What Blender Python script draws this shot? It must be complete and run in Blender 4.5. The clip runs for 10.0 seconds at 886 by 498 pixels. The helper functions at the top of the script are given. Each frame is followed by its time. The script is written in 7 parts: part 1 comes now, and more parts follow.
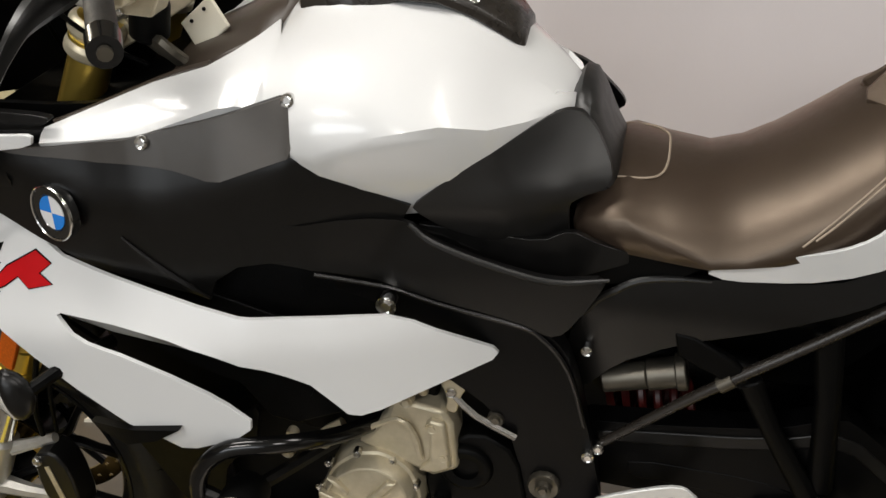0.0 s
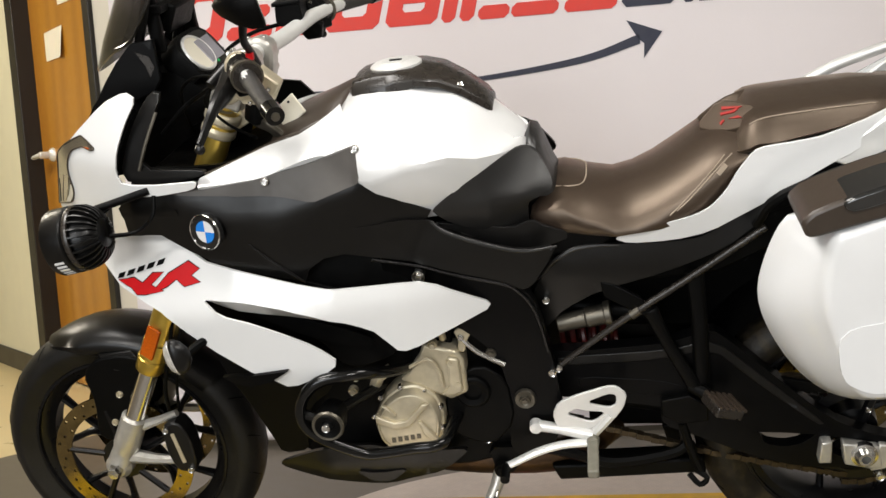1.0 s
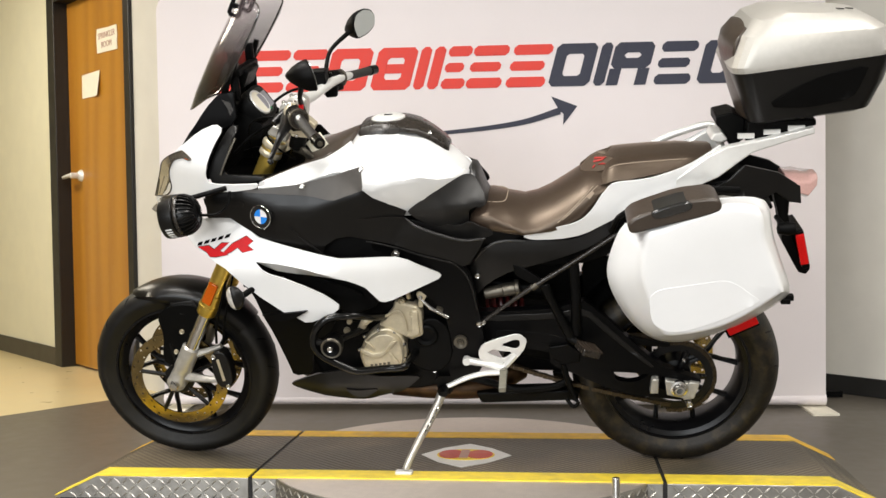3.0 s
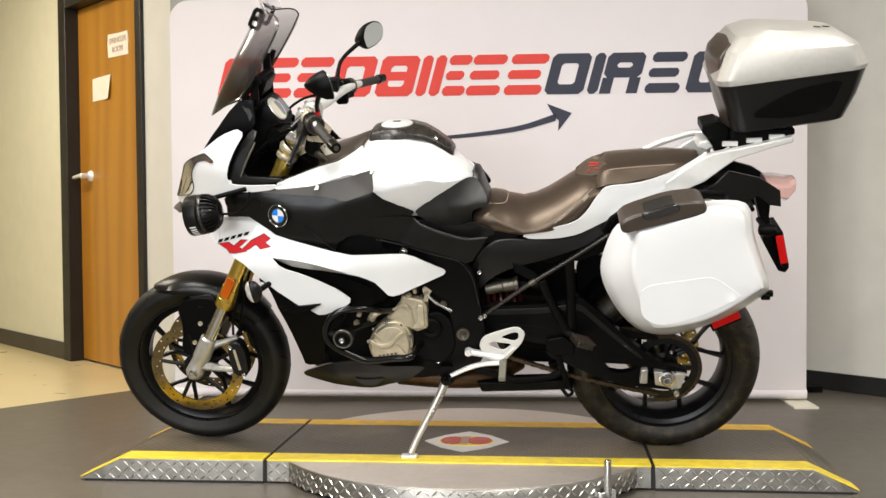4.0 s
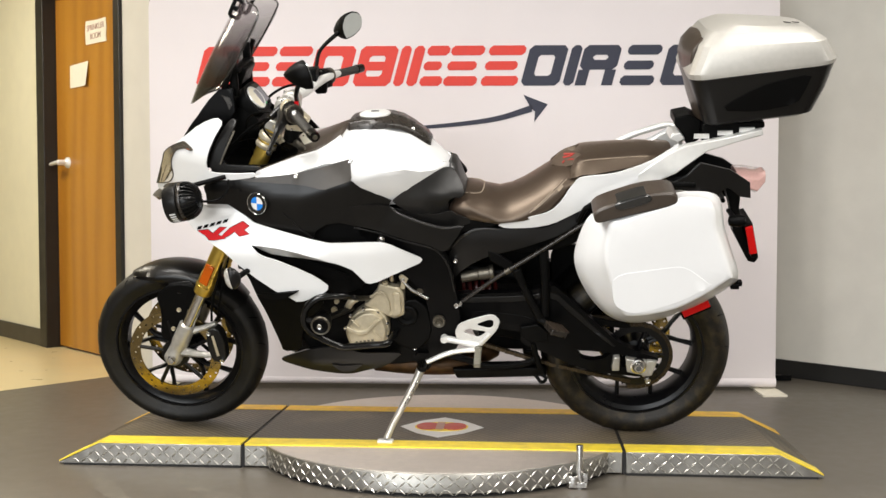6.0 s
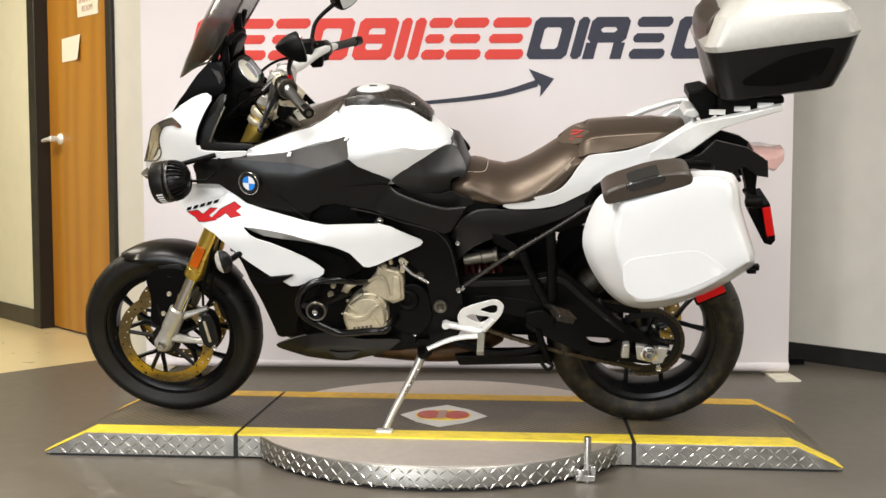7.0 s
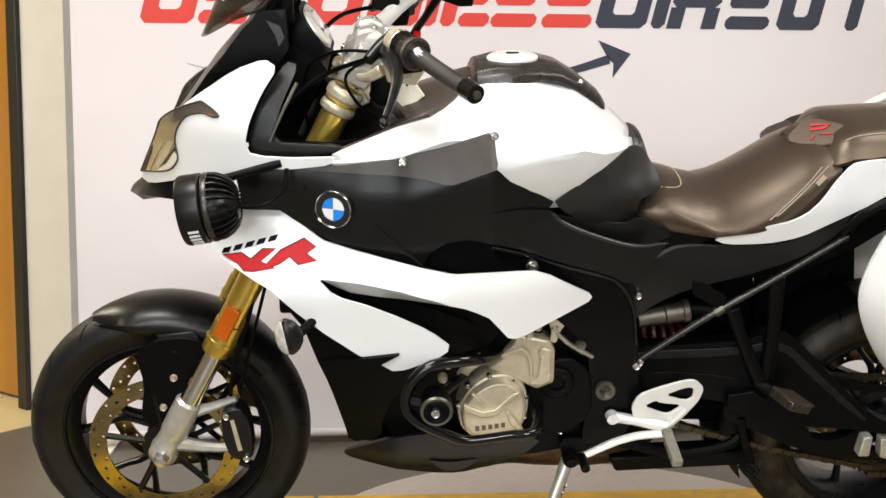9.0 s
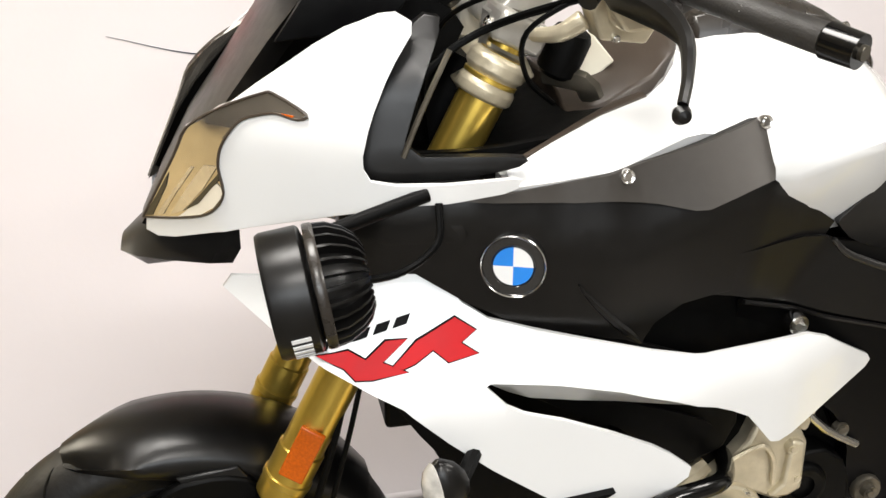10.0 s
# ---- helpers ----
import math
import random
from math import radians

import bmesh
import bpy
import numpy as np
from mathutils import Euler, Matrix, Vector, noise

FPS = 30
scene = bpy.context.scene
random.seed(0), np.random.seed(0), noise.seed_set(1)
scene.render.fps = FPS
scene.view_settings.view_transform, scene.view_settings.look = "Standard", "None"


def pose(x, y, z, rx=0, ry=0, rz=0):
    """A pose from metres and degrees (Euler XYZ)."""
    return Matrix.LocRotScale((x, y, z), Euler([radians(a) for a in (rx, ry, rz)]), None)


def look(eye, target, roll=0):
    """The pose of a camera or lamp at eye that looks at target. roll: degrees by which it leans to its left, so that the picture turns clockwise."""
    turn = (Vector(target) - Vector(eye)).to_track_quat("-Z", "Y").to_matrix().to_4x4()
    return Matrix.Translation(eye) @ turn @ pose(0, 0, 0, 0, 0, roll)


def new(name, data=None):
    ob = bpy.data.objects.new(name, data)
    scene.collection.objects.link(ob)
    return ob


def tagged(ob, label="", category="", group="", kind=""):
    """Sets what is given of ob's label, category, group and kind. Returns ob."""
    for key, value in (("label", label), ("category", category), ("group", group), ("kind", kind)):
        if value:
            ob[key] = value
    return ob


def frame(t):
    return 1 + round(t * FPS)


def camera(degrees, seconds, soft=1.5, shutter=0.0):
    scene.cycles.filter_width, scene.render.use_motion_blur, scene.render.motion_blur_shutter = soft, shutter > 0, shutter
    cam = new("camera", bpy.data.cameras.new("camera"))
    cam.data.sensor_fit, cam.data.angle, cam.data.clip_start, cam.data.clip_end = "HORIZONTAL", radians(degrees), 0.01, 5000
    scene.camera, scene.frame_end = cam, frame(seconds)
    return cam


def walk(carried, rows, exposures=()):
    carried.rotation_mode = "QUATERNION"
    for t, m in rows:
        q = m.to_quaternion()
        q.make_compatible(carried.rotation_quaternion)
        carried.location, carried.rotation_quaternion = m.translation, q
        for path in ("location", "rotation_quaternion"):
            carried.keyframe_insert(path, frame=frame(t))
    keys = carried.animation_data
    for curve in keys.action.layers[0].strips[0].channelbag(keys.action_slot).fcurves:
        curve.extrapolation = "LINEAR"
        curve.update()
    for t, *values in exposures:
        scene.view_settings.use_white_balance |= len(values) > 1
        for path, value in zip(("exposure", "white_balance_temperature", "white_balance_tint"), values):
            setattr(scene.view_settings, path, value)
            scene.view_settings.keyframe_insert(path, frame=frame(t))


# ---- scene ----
cam = camera(45.2, 10.0)
PATH = [
    (0, (0.153, 0.14, 1.062), (-0.236, 2.062, 0.667), -0.3),
    (0.5, (0.167, -0.225, 1.03), (-0.15, 1.727, 0.735), -4.0),
    (1, (0.156, -0.631, 0.971), (-0.108, 1.344, 0.796), -4.1),
    (1.5, (0.192, -0.986, 0.91), (-0.044, 0.997, 0.812), -1.9),
    (2, (0.186, -1.272, 0.883), (0.018, 0.72, 0.818), -0.2),
    (2.5, (0.183, -1.534, 0.878), (0.047, 0.461, 0.821), -1.1),
    (3, (0.229, -1.734, 0.868), (0.068, 0.259, 0.799), -0.8),
    (4.5, (0.191, -2.008, 0.862), (0.066, -0.013, 0.799), -0.2),
    (5, (0.198, -2.027, 0.864), (0.09, -0.031, 0.798), -0.1),
    (5.5, (0.204, -2.026, 0.856), (0.108, -0.029, 0.786), -0.0),
    (7, (0.203, -1.851, 0.873), (0.098, 0.142, 0.743), 0.0),
    (7.5, (0.114, -1.672, 0.871), (0.039, 0.321, 0.714), 0.9),
    (8, (-0.084, -1.414, 0.898), (-0.064, 0.577, 0.712), 1.0),
    (8.5, (-0.278, -1.063, 0.908), (-0.207, 0.928, 0.741), 0.6),
    (9, (-0.49, -0.675, 0.939), (-0.327, 1.312, 0.784), -0.1),
    (9.5, (-0.714, -0.269, 0.971), (-0.366, 1.689, 0.763), -2.1),
    (10, (-0.833, 0.19, 1.011), (-0.408, 2.131, 0.782), -3.7),
]
EXPOSURES = [(0, -0.22), (0.5, 0.0), (1, 0.26), (1.5, 0.38), (2.5, 0.46), (7.5, 0.48), (9, 0.5), (10, 0.62)]
walk(cam, [(t, look(eye, target, roll)) for t, eye, target, roll in PATH], EXPOSURES)

# ---- world and light ----
world = bpy.data.worlds.new("world")
scene.world = world
world.use_nodes = True
world.node_tree.nodes["Background"].inputs[0].default_value = (1.0, 0.93, 0.85, 1)
world.node_tree.nodes["Background"].inputs[1].default_value = 0.05

ROOM = pose(0, 0, 0, 0, 0, -45)  # the room stands at 45 degrees to the display ramp
CEILING = 2.75


def area_lamp(name, x, y, z, sx, sy, watts, colour, target=None):
    data = bpy.data.lights.new(name, "AREA")
    data.shape, data.size, data.size_y, data.energy, data.color = "RECTANGLE", sx, sy, watts, colour
    ob = new(name, data)
    ob.matrix_world = look((x, y, z), target or (x, y + 0.001, z - 1))
    return ob


LAMPS = [(-1.6, -2.1, 96), (1.6, -2.1, 96), (-1.1, 0.7, 36), (1.5, 0.7, 19), (-3.4, 3.0, 41)]
for n, (lx, ly, watts) in enumerate(LAMPS):
    area_lamp("ceiling_lamp", lx, ly, CEILING - 0.06, 1.15, 0.55, watts, (1.0, 0.90, 0.72) if n == 4 else (1.0, 0.962, 0.915))
# daylight enters by the shop window in the back wall
WINDOW = (0.5, 6.5, 0.35, 2.35)
mid = ROOM @ Vector(((WINDOW[0] + WINDOW[1]) / 2, -5.93, (WINDOW[2] + WINDOW[3]) / 2))
area_lamp("window_light", mid.x, mid.y, mid.z, WINDOW[1] - WINDOW[0] - 0.2, WINDOW[3] - WINDOW[2] - 0.2, 215, (0.92, 0.965, 1.0), ROOM @ Vector(((WINDOW[0] + WINDOW[1]) / 2, 0, (WINDOW[2] + WINDOW[3]) / 2)))


# ---- materials ----
def material(name, colour, rough=0.5, metal=0.0, vary=0.08, scale=40.0, bump=0.0, bump_scale=300.0, coat=0.0,
             stain=0.0, stain_scale=3.0, stain_colour=None, rough_vary=0.1, alpha=1.0, transmission=0.0, spec=0.5):
    m = bpy.data.materials.new(name)
    m.use_nodes = True
    nodes, links = m.node_tree.nodes, m.node_tree.links
    b = nodes["Principled BSDF"]
    b.inputs["Roughness"].default_value, b.inputs["Metallic"].default_value = rough, metal
    b.inputs["Specular IOR Level"].default_value = spec
    b.inputs["Coat Weight"].default_value, b.inputs["Coat Roughness"].default_value = coat, 0.04
    b.inputs["Transmission Weight"].default_value, b.inputs["Alpha"].default_value = transmission, alpha
    coords = nodes.new("ShaderNodeTexCoord")
    grain = nodes.new("ShaderNodeTexNoise")
    grain.inputs["Scale"].default_value, grain.inputs["Detail"].default_value = scale, 6
    links.new(coords.outputs["Object"], grain.inputs["Vector"])
    ramp = nodes.new("ShaderNodeMapRange")
    ramp.inputs[1].default_value, ramp.inputs[2].default_value = 0.3, 0.7
    ramp.inputs[3].default_value, ramp.inputs[4].default_value = 1 - vary, 1 + vary
    links.new(grain.outputs["Fac"], ramp.inputs[0])
    mul = nodes.new("ShaderNodeMix")
    mul.data_type, mul.blend_type = "RGBA", "MULTIPLY"
    mul.inputs[0].default_value = 1.0
    mul.inputs[6].default_value = (*colour, 1)
    links.new(ramp.outputs[0], mul.inputs[7])
    out = mul.outputs[2]
    if stain:
        big = nodes.new("ShaderNodeTexNoise")
        big.inputs["Scale"].default_value, big.inputs["Detail"].default_value = stain_scale, 4
        links.new(coords.outputs["Object"], big.inputs["Vector"])
        edge = nodes.new("ShaderNodeMapRange")
        edge.inputs[1].default_value, edge.inputs[2].default_value, edge.inputs[4].default_value = 0.48, 0.68, stain
        links.new(big.outputs["Fac"], edge.inputs[0])
        over = nodes.new("ShaderNodeMix")
        over.data_type = "RGBA"
        over.inputs[7].default_value = (*(stain_colour or [c * 0.5 for c in colour]), 1)
        links.new(edge.outputs[0], over.inputs[0])
        links.new(out, over.inputs[6])
        out = over.outputs[2]
    links.new(out, b.inputs["Base Color"])
    wear = nodes.new("ShaderNodeMapRange")
    wear.inputs[1].default_value, wear.inputs[2].default_value = 0.3, 0.7
    wear.inputs[3].default_value, wear.inputs[4].default_value = max(0.02, rough * (1 - rough_vary)), min(1, rough * (1 + rough_vary))
    links.new(grain.outputs["Fac"], wear.inputs[0])
    links.new(wear.outputs[0], b.inputs["Roughness"])
    if bump:
        fine = nodes.new("ShaderNodeTexNoise")
        fine.inputs["Scale"].default_value, fine.inputs["Detail"].default_value = bump_scale, 3
        links.new(coords.outputs["Object"], fine.inputs["Vector"])
        node = nodes.new("ShaderNodeBump")
        node.inputs["Strength"].default_value, node.inputs["Distance"].default_value = bump, 0.002
        links.new(fine.outputs["Fac"], node.inputs["Height"])
        links.new(node.outputs[0], b.inputs["Normal"])
    return m


WHITE = material("white_paint", (0.725, 0.73, 0.73), 0.24, 0, 0.015, 6, coat=0.6, rough_vary=0.05)
CASE_WHITE = material("case_white", (0.80, 0.805, 0.81), 0.30, 0, 0.02, 5, coat=0.5, rough_vary=0.1)
SATIN = material("satin_black_plastic", (0.0036, 0.0034, 0.0033), 0.32, 0, 0.1, 60, bump=0.05, bump_scale=700, spec=0.34)
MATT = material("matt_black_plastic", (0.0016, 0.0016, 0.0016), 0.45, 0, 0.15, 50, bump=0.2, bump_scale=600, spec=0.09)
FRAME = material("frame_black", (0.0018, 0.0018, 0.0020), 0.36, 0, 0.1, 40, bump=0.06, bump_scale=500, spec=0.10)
GRIPRUB = material("grip_rubber", (0.022, 0.020, 0.018), 0.55, 0, 0.1, 60, bump=0.3, bump_scale=400, spec=0.5)
# Black plastic; the taupe sheen it shows when lit is put into the colour.
SHEEN = material("painted_sheen_black", (0.020, 0.0165, 0.0135), 0.28, 0, 0.06, 60, bump=0.04, bump_scale=800, spec=0.5)
KNEE = material("grained_black_panel", (0.0055, 0.0052, 0.0050), 0.42, 0, 0.1, 60, bump=0.10, bump_scale=900, spec=0.60)
GLOSS = material("gloss_black", (0.012, 0.012, 0.012), 0.12, 0, 0.05, 30, coat=0.6)
GREY = material("graphite_panel", (0.044, 0.039, 0.034), 0.42, 0.3, 0.06, 80, bump=0.04, bump_scale=900)
RUBBER = material("tyre_rubber", (0.0044, 0.0041, 0.0037), 0.50, 0, 0.25, 40, bump=0.3, bump_scale=120, stain=0.45, stain_scale=11, stain_colour=(0.014, 0.0125, 0.0105), spec=0.34)
DUSTY = material("dusty_tyre_rubber", (0.0095, 0.0075, 0.0052), 0.52, 0, 0.5, 90, bump=0.4, bump_scale=120, stain=0.55, stain_scale=30, stain_colour=(0.050, 0.036, 0.015), spec=0.30)
RIM = material("black_rim", (0.0035, 0.0035, 0.004), 0.3, 0, 0.1, 40, spec=0.25)
CRASHBAR = material("crash_bar_gloss", (0.003, 0.003, 0.003), 0.16, 0, 0.05, 30, spec=0.4)
ALU = material("cast_aluminium", (0.55, 0.49, 0.36), 0.40, 0.5, 0.10, 60, bump=0.15, bump_scale=350, stain=0.3, stain_scale=25, stain_colour=(0.36, 0.30, 0.19))
SILVER = material("silver_paint", (0.72, 0.72, 0.70), 0.36, 0.35, 0.04, 40)
FORKSILVER = material("fork_casting", (0.50, 0.485, 0.445), 0.34, 0.6, 0.10, 50, bump=0.1, bump_scale=300)
STEEL = material("brushed_steel", (0.60, 0.59, 0.57), 0.25, 1.0, 0.06, 120)
CHROME = material("chrome", (0.70, 0.69, 0.67), 0.14, 1.0, 0.03, 50)
REDDECAL = material("red_thread", (0.36, 0.014, 0.010), 0.5, 0, 0.1, 200, bump=0.3, bump_scale=600)
DISC = material("brake_disc_steel", (0.29, 0.22, 0.10), 0.20, 1.0, 0.25, 40)
GOLD = material("gold_anodised", (0.68, 0.48, 0.095), 0.30, 0.9, 0.03, 60, rough_vary=0.02)
LEATHER = material("seat_vinyl", (0.020, 0.0130, 0.0092), 0.40, 0, 0.08, 90, bump=0.10, bump_scale=620, spec=1.0)
LEATHER2 = material("seat_side_vinyl", (0.020, 0.0135, 0.0095), 0.40, 0, 0.1, 90, bump=0.15, bump_scale=520, spec=1.0)
for vinyl in (LEATHER, LEATHER2):
    vinyl.node_tree.nodes["Principled BSDF"].inputs["Specular Tint"].default_value = (1.0, 0.80, 0.62, 1)
    vinyl.node_tree.nodes["Principled BSDF"].inputs["Sheen Weight"].default_value = 0.22
    vinyl.node_tree.nodes["Principled BSDF"].inputs["Sheen Roughness"].default_value = 0.35
    vinyl.node_tree.nodes["Principled BSDF"].inputs["Sheen Tint"].default_value = (1.0, 0.74, 0.56, 1)
THREAD = material("seat_thread", (0.30, 0.24, 0.18), 0.7)
RED = material("red_decal", (0.50, 0.005, 0.008), 0.38, 0, 0.04, spec=0.18)
BADGE_RED = material("faded_red_enamel", (0.46, 0.045, 0.030), 0.45, 0, 0.12, 60, stain=0.35, stain_scale=30, stain_colour=(0.50, 0.20, 0.12))
REDLENS = material("red_reflector", (0.66, 0.004, 0.004), 0.30, 0, 0.1, 400, spec=0.25, bump=0.3, bump_scale=500)
PINKLENS = material("tail_lens", (0.72, 0.44, 0.40), 0.12, 0, 0.06, 200, coat=0.8, bump=0.2, bump_scale=400)
AMBER = material("amber_reflector", (0.46, 0.085, 0.002), 0.24, 0, 0.18, 300, coat=0.15, bump=0.3, bump_scale=500, spec=0.3)
GREEN = material("green_telltale", (0.02, 0.45, 0.12), 0.3)
BLUE = material("blue_enamel", (0.02, 0.22, 0.72), 0.2, 0, 0.03)
RUST = material("heat_brown_steel", (0.065, 0.034, 0.014), 0.45, 0.7, 0.4, 30)
CHAIN = material("chain_steel", (0.055, 0.042, 0.027), 0.45, 0.8, 0.3, 80)
LID = material("case_lid_silver", (0.47, 0.455, 0.42), 0.44, 0.5, 0.04, 70)
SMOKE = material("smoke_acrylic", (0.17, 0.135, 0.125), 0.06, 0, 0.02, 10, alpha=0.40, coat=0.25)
CLEAR = material("clear_acrylic", (0.75, 0.72, 0.75), 0.05, 0, 0.02, 10, alpha=0.35, coat=0.5)
LENS = material("headlamp_glass", (0.62, 0.56, 0.48), 0.10, 0.9, 0.4, 9, coat=1.0)
LENSGREY = material("indicator_glass", (0.66, 0.64, 0.60), 0.14, 0.2, 0.3, 60, coat=1.0)
LAMPFACET = material("lamp_facet", (0.66, 0.60, 0.50), 0.12, 0.7, 0.2, 30, coat=1.0)
LAMPWHITE = material("lamp_reflector", (0.82, 0.80, 0.74), 0.15, 0.3, 0.05, 20, coat=0.8)
DULL = material("dull_steel", (0.13, 0.118, 0.095), 0.42, 0.8, 0.12, 50)
REDDARK = material("dark_red_paint", (0.055, 0.005, 0.004), 0.4, 0, 0.2, 40)
MIRROR = material("mirror_glass", (0.55, 0.58, 0.60), 0.03, 1.0, 0.01)
SCREEN = material("instrument_glass", (0.42, 0.41, 0.46), 0.12, 0.2, 0.05, 20, coat=1.0)
BROWN = material("brown_black_plastic", (0.042, 0.031, 0.023), 0.34, 0, 0.06, 60, bump=0.08, bump_scale=800)
PLATE = material("tread_plate", (0.33, 0.32, 0.295), 0.40, 0.9, 0.18, 25, bump=0.15, bump_scale=200, stain=0.5, stain_scale=6, stain_colour=(0.20, 0.19, 0.165))
STUD = material("tread_lozenge", (0.62, 0.60, 0.56), 0.30, 0.9, 0.15, 60, bump=0.1, bump_scale=300)
DISC_TOP = material("turntable_metal", (0.70, 0.635, 0.575), 0.46, 0.7, 0.06, 45, bump=0.4, bump_scale=110, stain=0.3, stain_scale=4, stain_colour=(0.52, 0.46, 0.40))
GRIP = material("ramp_grip", (0.074, 0.062, 0.042), 0.5, 0, 0.35, 120, bump=0.8, bump_scale=220, stain=0.75, stain_scale=2.6, stain_colour=(0.175, 0.138, 0.090))
YELLOW = material("yellow_tape", (0.82, 0.63, 0.045), 0.5, 0, 0.10, 30, stain=0.35, stain_scale=18, stain_colour=(0.50, 0.36, 0.05))
# Rear stripe: a deeper amber than the front one, with more stain.
AMBER_TAPE = material("rear_amber_tape", (0.78, 0.47, 0.018), 0.5, 0, 0.12, 30, stain=0.4, stain_scale=16, stain_colour=(0.42, 0.25, 0.03))
FLOOR = material("grey_vinyl", (0.107, 0.093, 0.075), 0.42, 0, 0.12, 18, bump=0.05, bump_scale=90, stain=0.5, stain_scale=1.7, stain_colour=(0.152, 0.138, 0.115))
SCUFF = material("scuffed_vinyl", (0.134, 0.120, 0.098), 0.46, 0, 0.3, 14, stain=0.7, stain_scale=9, stain_colour=(0.112, 0.098, 0.080))
TILE = material("cream_tile", (0.62, 0.51, 0.285), 0.30, 0, 0.05, 7, stain=0.25, stain_scale=2.2, stain_colour=(0.52, 0.405, 0.215))
WALL = material("cream_wall", (0.64, 0.61, 0.45), 0.7, 0, 0.03, 9, bump=0.1, bump_scale=120)
WALL2 = material("pale_grey_wall", (0.60, 0.58, 0.53), 0.7, 0, 0.03, 9, bump=0.1, bump_scale=120)
# For walls out of view, dark so that they bounce little light.
WALL3 = material("dark_grey_wall", (0.16, 0.15, 0.14), 0.7, 0, 0.03, 9, bump=0.1, bump_scale=120)
CEIL = material("ceiling_tile", (0.70, 0.69, 0.66), 0.8, 0, 0.05, 30, bump=0.2, bump_scale=90)
BASE = material("baseboard_vinyl", (0.035, 0.030, 0.022), 0.45, 0, 0.15, 12)
BLACKBASE = material("black_baseboard", (0.008, 0.008, 0.008), 0.45, 0, 0.15, 12)
JAMB = material("dark_door_frame", (0.009, 0.007, 0.005), 0.45, 0, 0.15, 12)
PAPER = material("paper", (0.74, 0.70, 0.58), 0.7, 0, 0.03, 20)
INK = material("brown_ink", (0.46, 0.29, 0.24), 0.7)
FABRIC = material("banner_fabric", (0.77, 0.717, 0.725), 0.75, 0, 0.015, 4, bump=0.15, bump_scale=60)
PRINT_RED = material("print_red", (0.70, 0.055, 0.04), 0.7, 0, 0.03)
PRINT_NAVY = material("print_navy", (0.030, 0.033, 0.055), 0.7, 0, 0.05)
TRANSLUCENT = material("clear_peg_rubber", (0.20, 0.19, 0.15), 0.25, 0, 0.1, 60, alpha=0.8)
GAP = material("black_rubber_gap", (0.006, 0.006, 0.006), 0.7)

OAK = material("oak_door", (0.42, 0.19, 0.035), 0.34, 0, 0.05, 30, coat=0.2)


def oak_grain():
    nodes, links = OAK.node_tree.nodes, OAK.node_tree.links
    wave = nodes.new("ShaderNodeTexWave")
    wave.bands_direction = "X"
    wave.inputs["Scale"].default_value, wave.inputs["Distortion"].default_value = 1.6, 9.0
    wave.inputs["Detail"].default_value, wave.inputs["Detail Scale"].default_value = 4.0, 1.6
    coords, stretch = nodes.new("ShaderNodeTexCoord"), nodes.new("ShaderNodeMapping")
    stretch.inputs["Scale"].default_value = (1.0, 1.0, 0.12)
    links.new(coords.outputs["Object"], stretch.inputs["Vector"])
    links.new(stretch.outputs[0], wave.inputs["Vector"])
    mix = nodes.new("ShaderNodeMix")
    mix.data_type = "RGBA"
    mix.inputs[6].default_value, mix.inputs[7].default_value = (0.35, 0.145, 0.011, 1), (0.42, 0.190, 0.017, 1)
    links.new(wave.outputs["Fac"], mix.inputs[0])
    links.new(mix.outputs[2], nodes["Principled BSDF"].inputs["Base Color"])


oak_grain()


def painted_fade(m, low, high, alphas, colours):
    """Tint thinning upwards; the dark cowl seen behind the foot is painted in."""
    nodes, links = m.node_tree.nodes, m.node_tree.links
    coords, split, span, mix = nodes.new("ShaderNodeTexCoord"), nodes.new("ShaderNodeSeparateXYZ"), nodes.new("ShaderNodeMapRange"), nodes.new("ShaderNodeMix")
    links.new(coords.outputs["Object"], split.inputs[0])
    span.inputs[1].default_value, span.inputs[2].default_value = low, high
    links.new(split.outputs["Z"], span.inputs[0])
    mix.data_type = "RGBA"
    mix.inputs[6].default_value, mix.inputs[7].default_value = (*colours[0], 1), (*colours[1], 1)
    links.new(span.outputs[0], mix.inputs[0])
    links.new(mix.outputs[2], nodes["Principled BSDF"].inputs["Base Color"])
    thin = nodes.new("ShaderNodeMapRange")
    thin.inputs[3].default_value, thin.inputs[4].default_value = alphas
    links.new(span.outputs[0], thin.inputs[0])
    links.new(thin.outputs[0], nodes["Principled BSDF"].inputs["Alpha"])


painted_fade(SMOKE, 1.26, 1.46, (.66, .20), ((.016, .014, .009), (.095, .074, .080)))


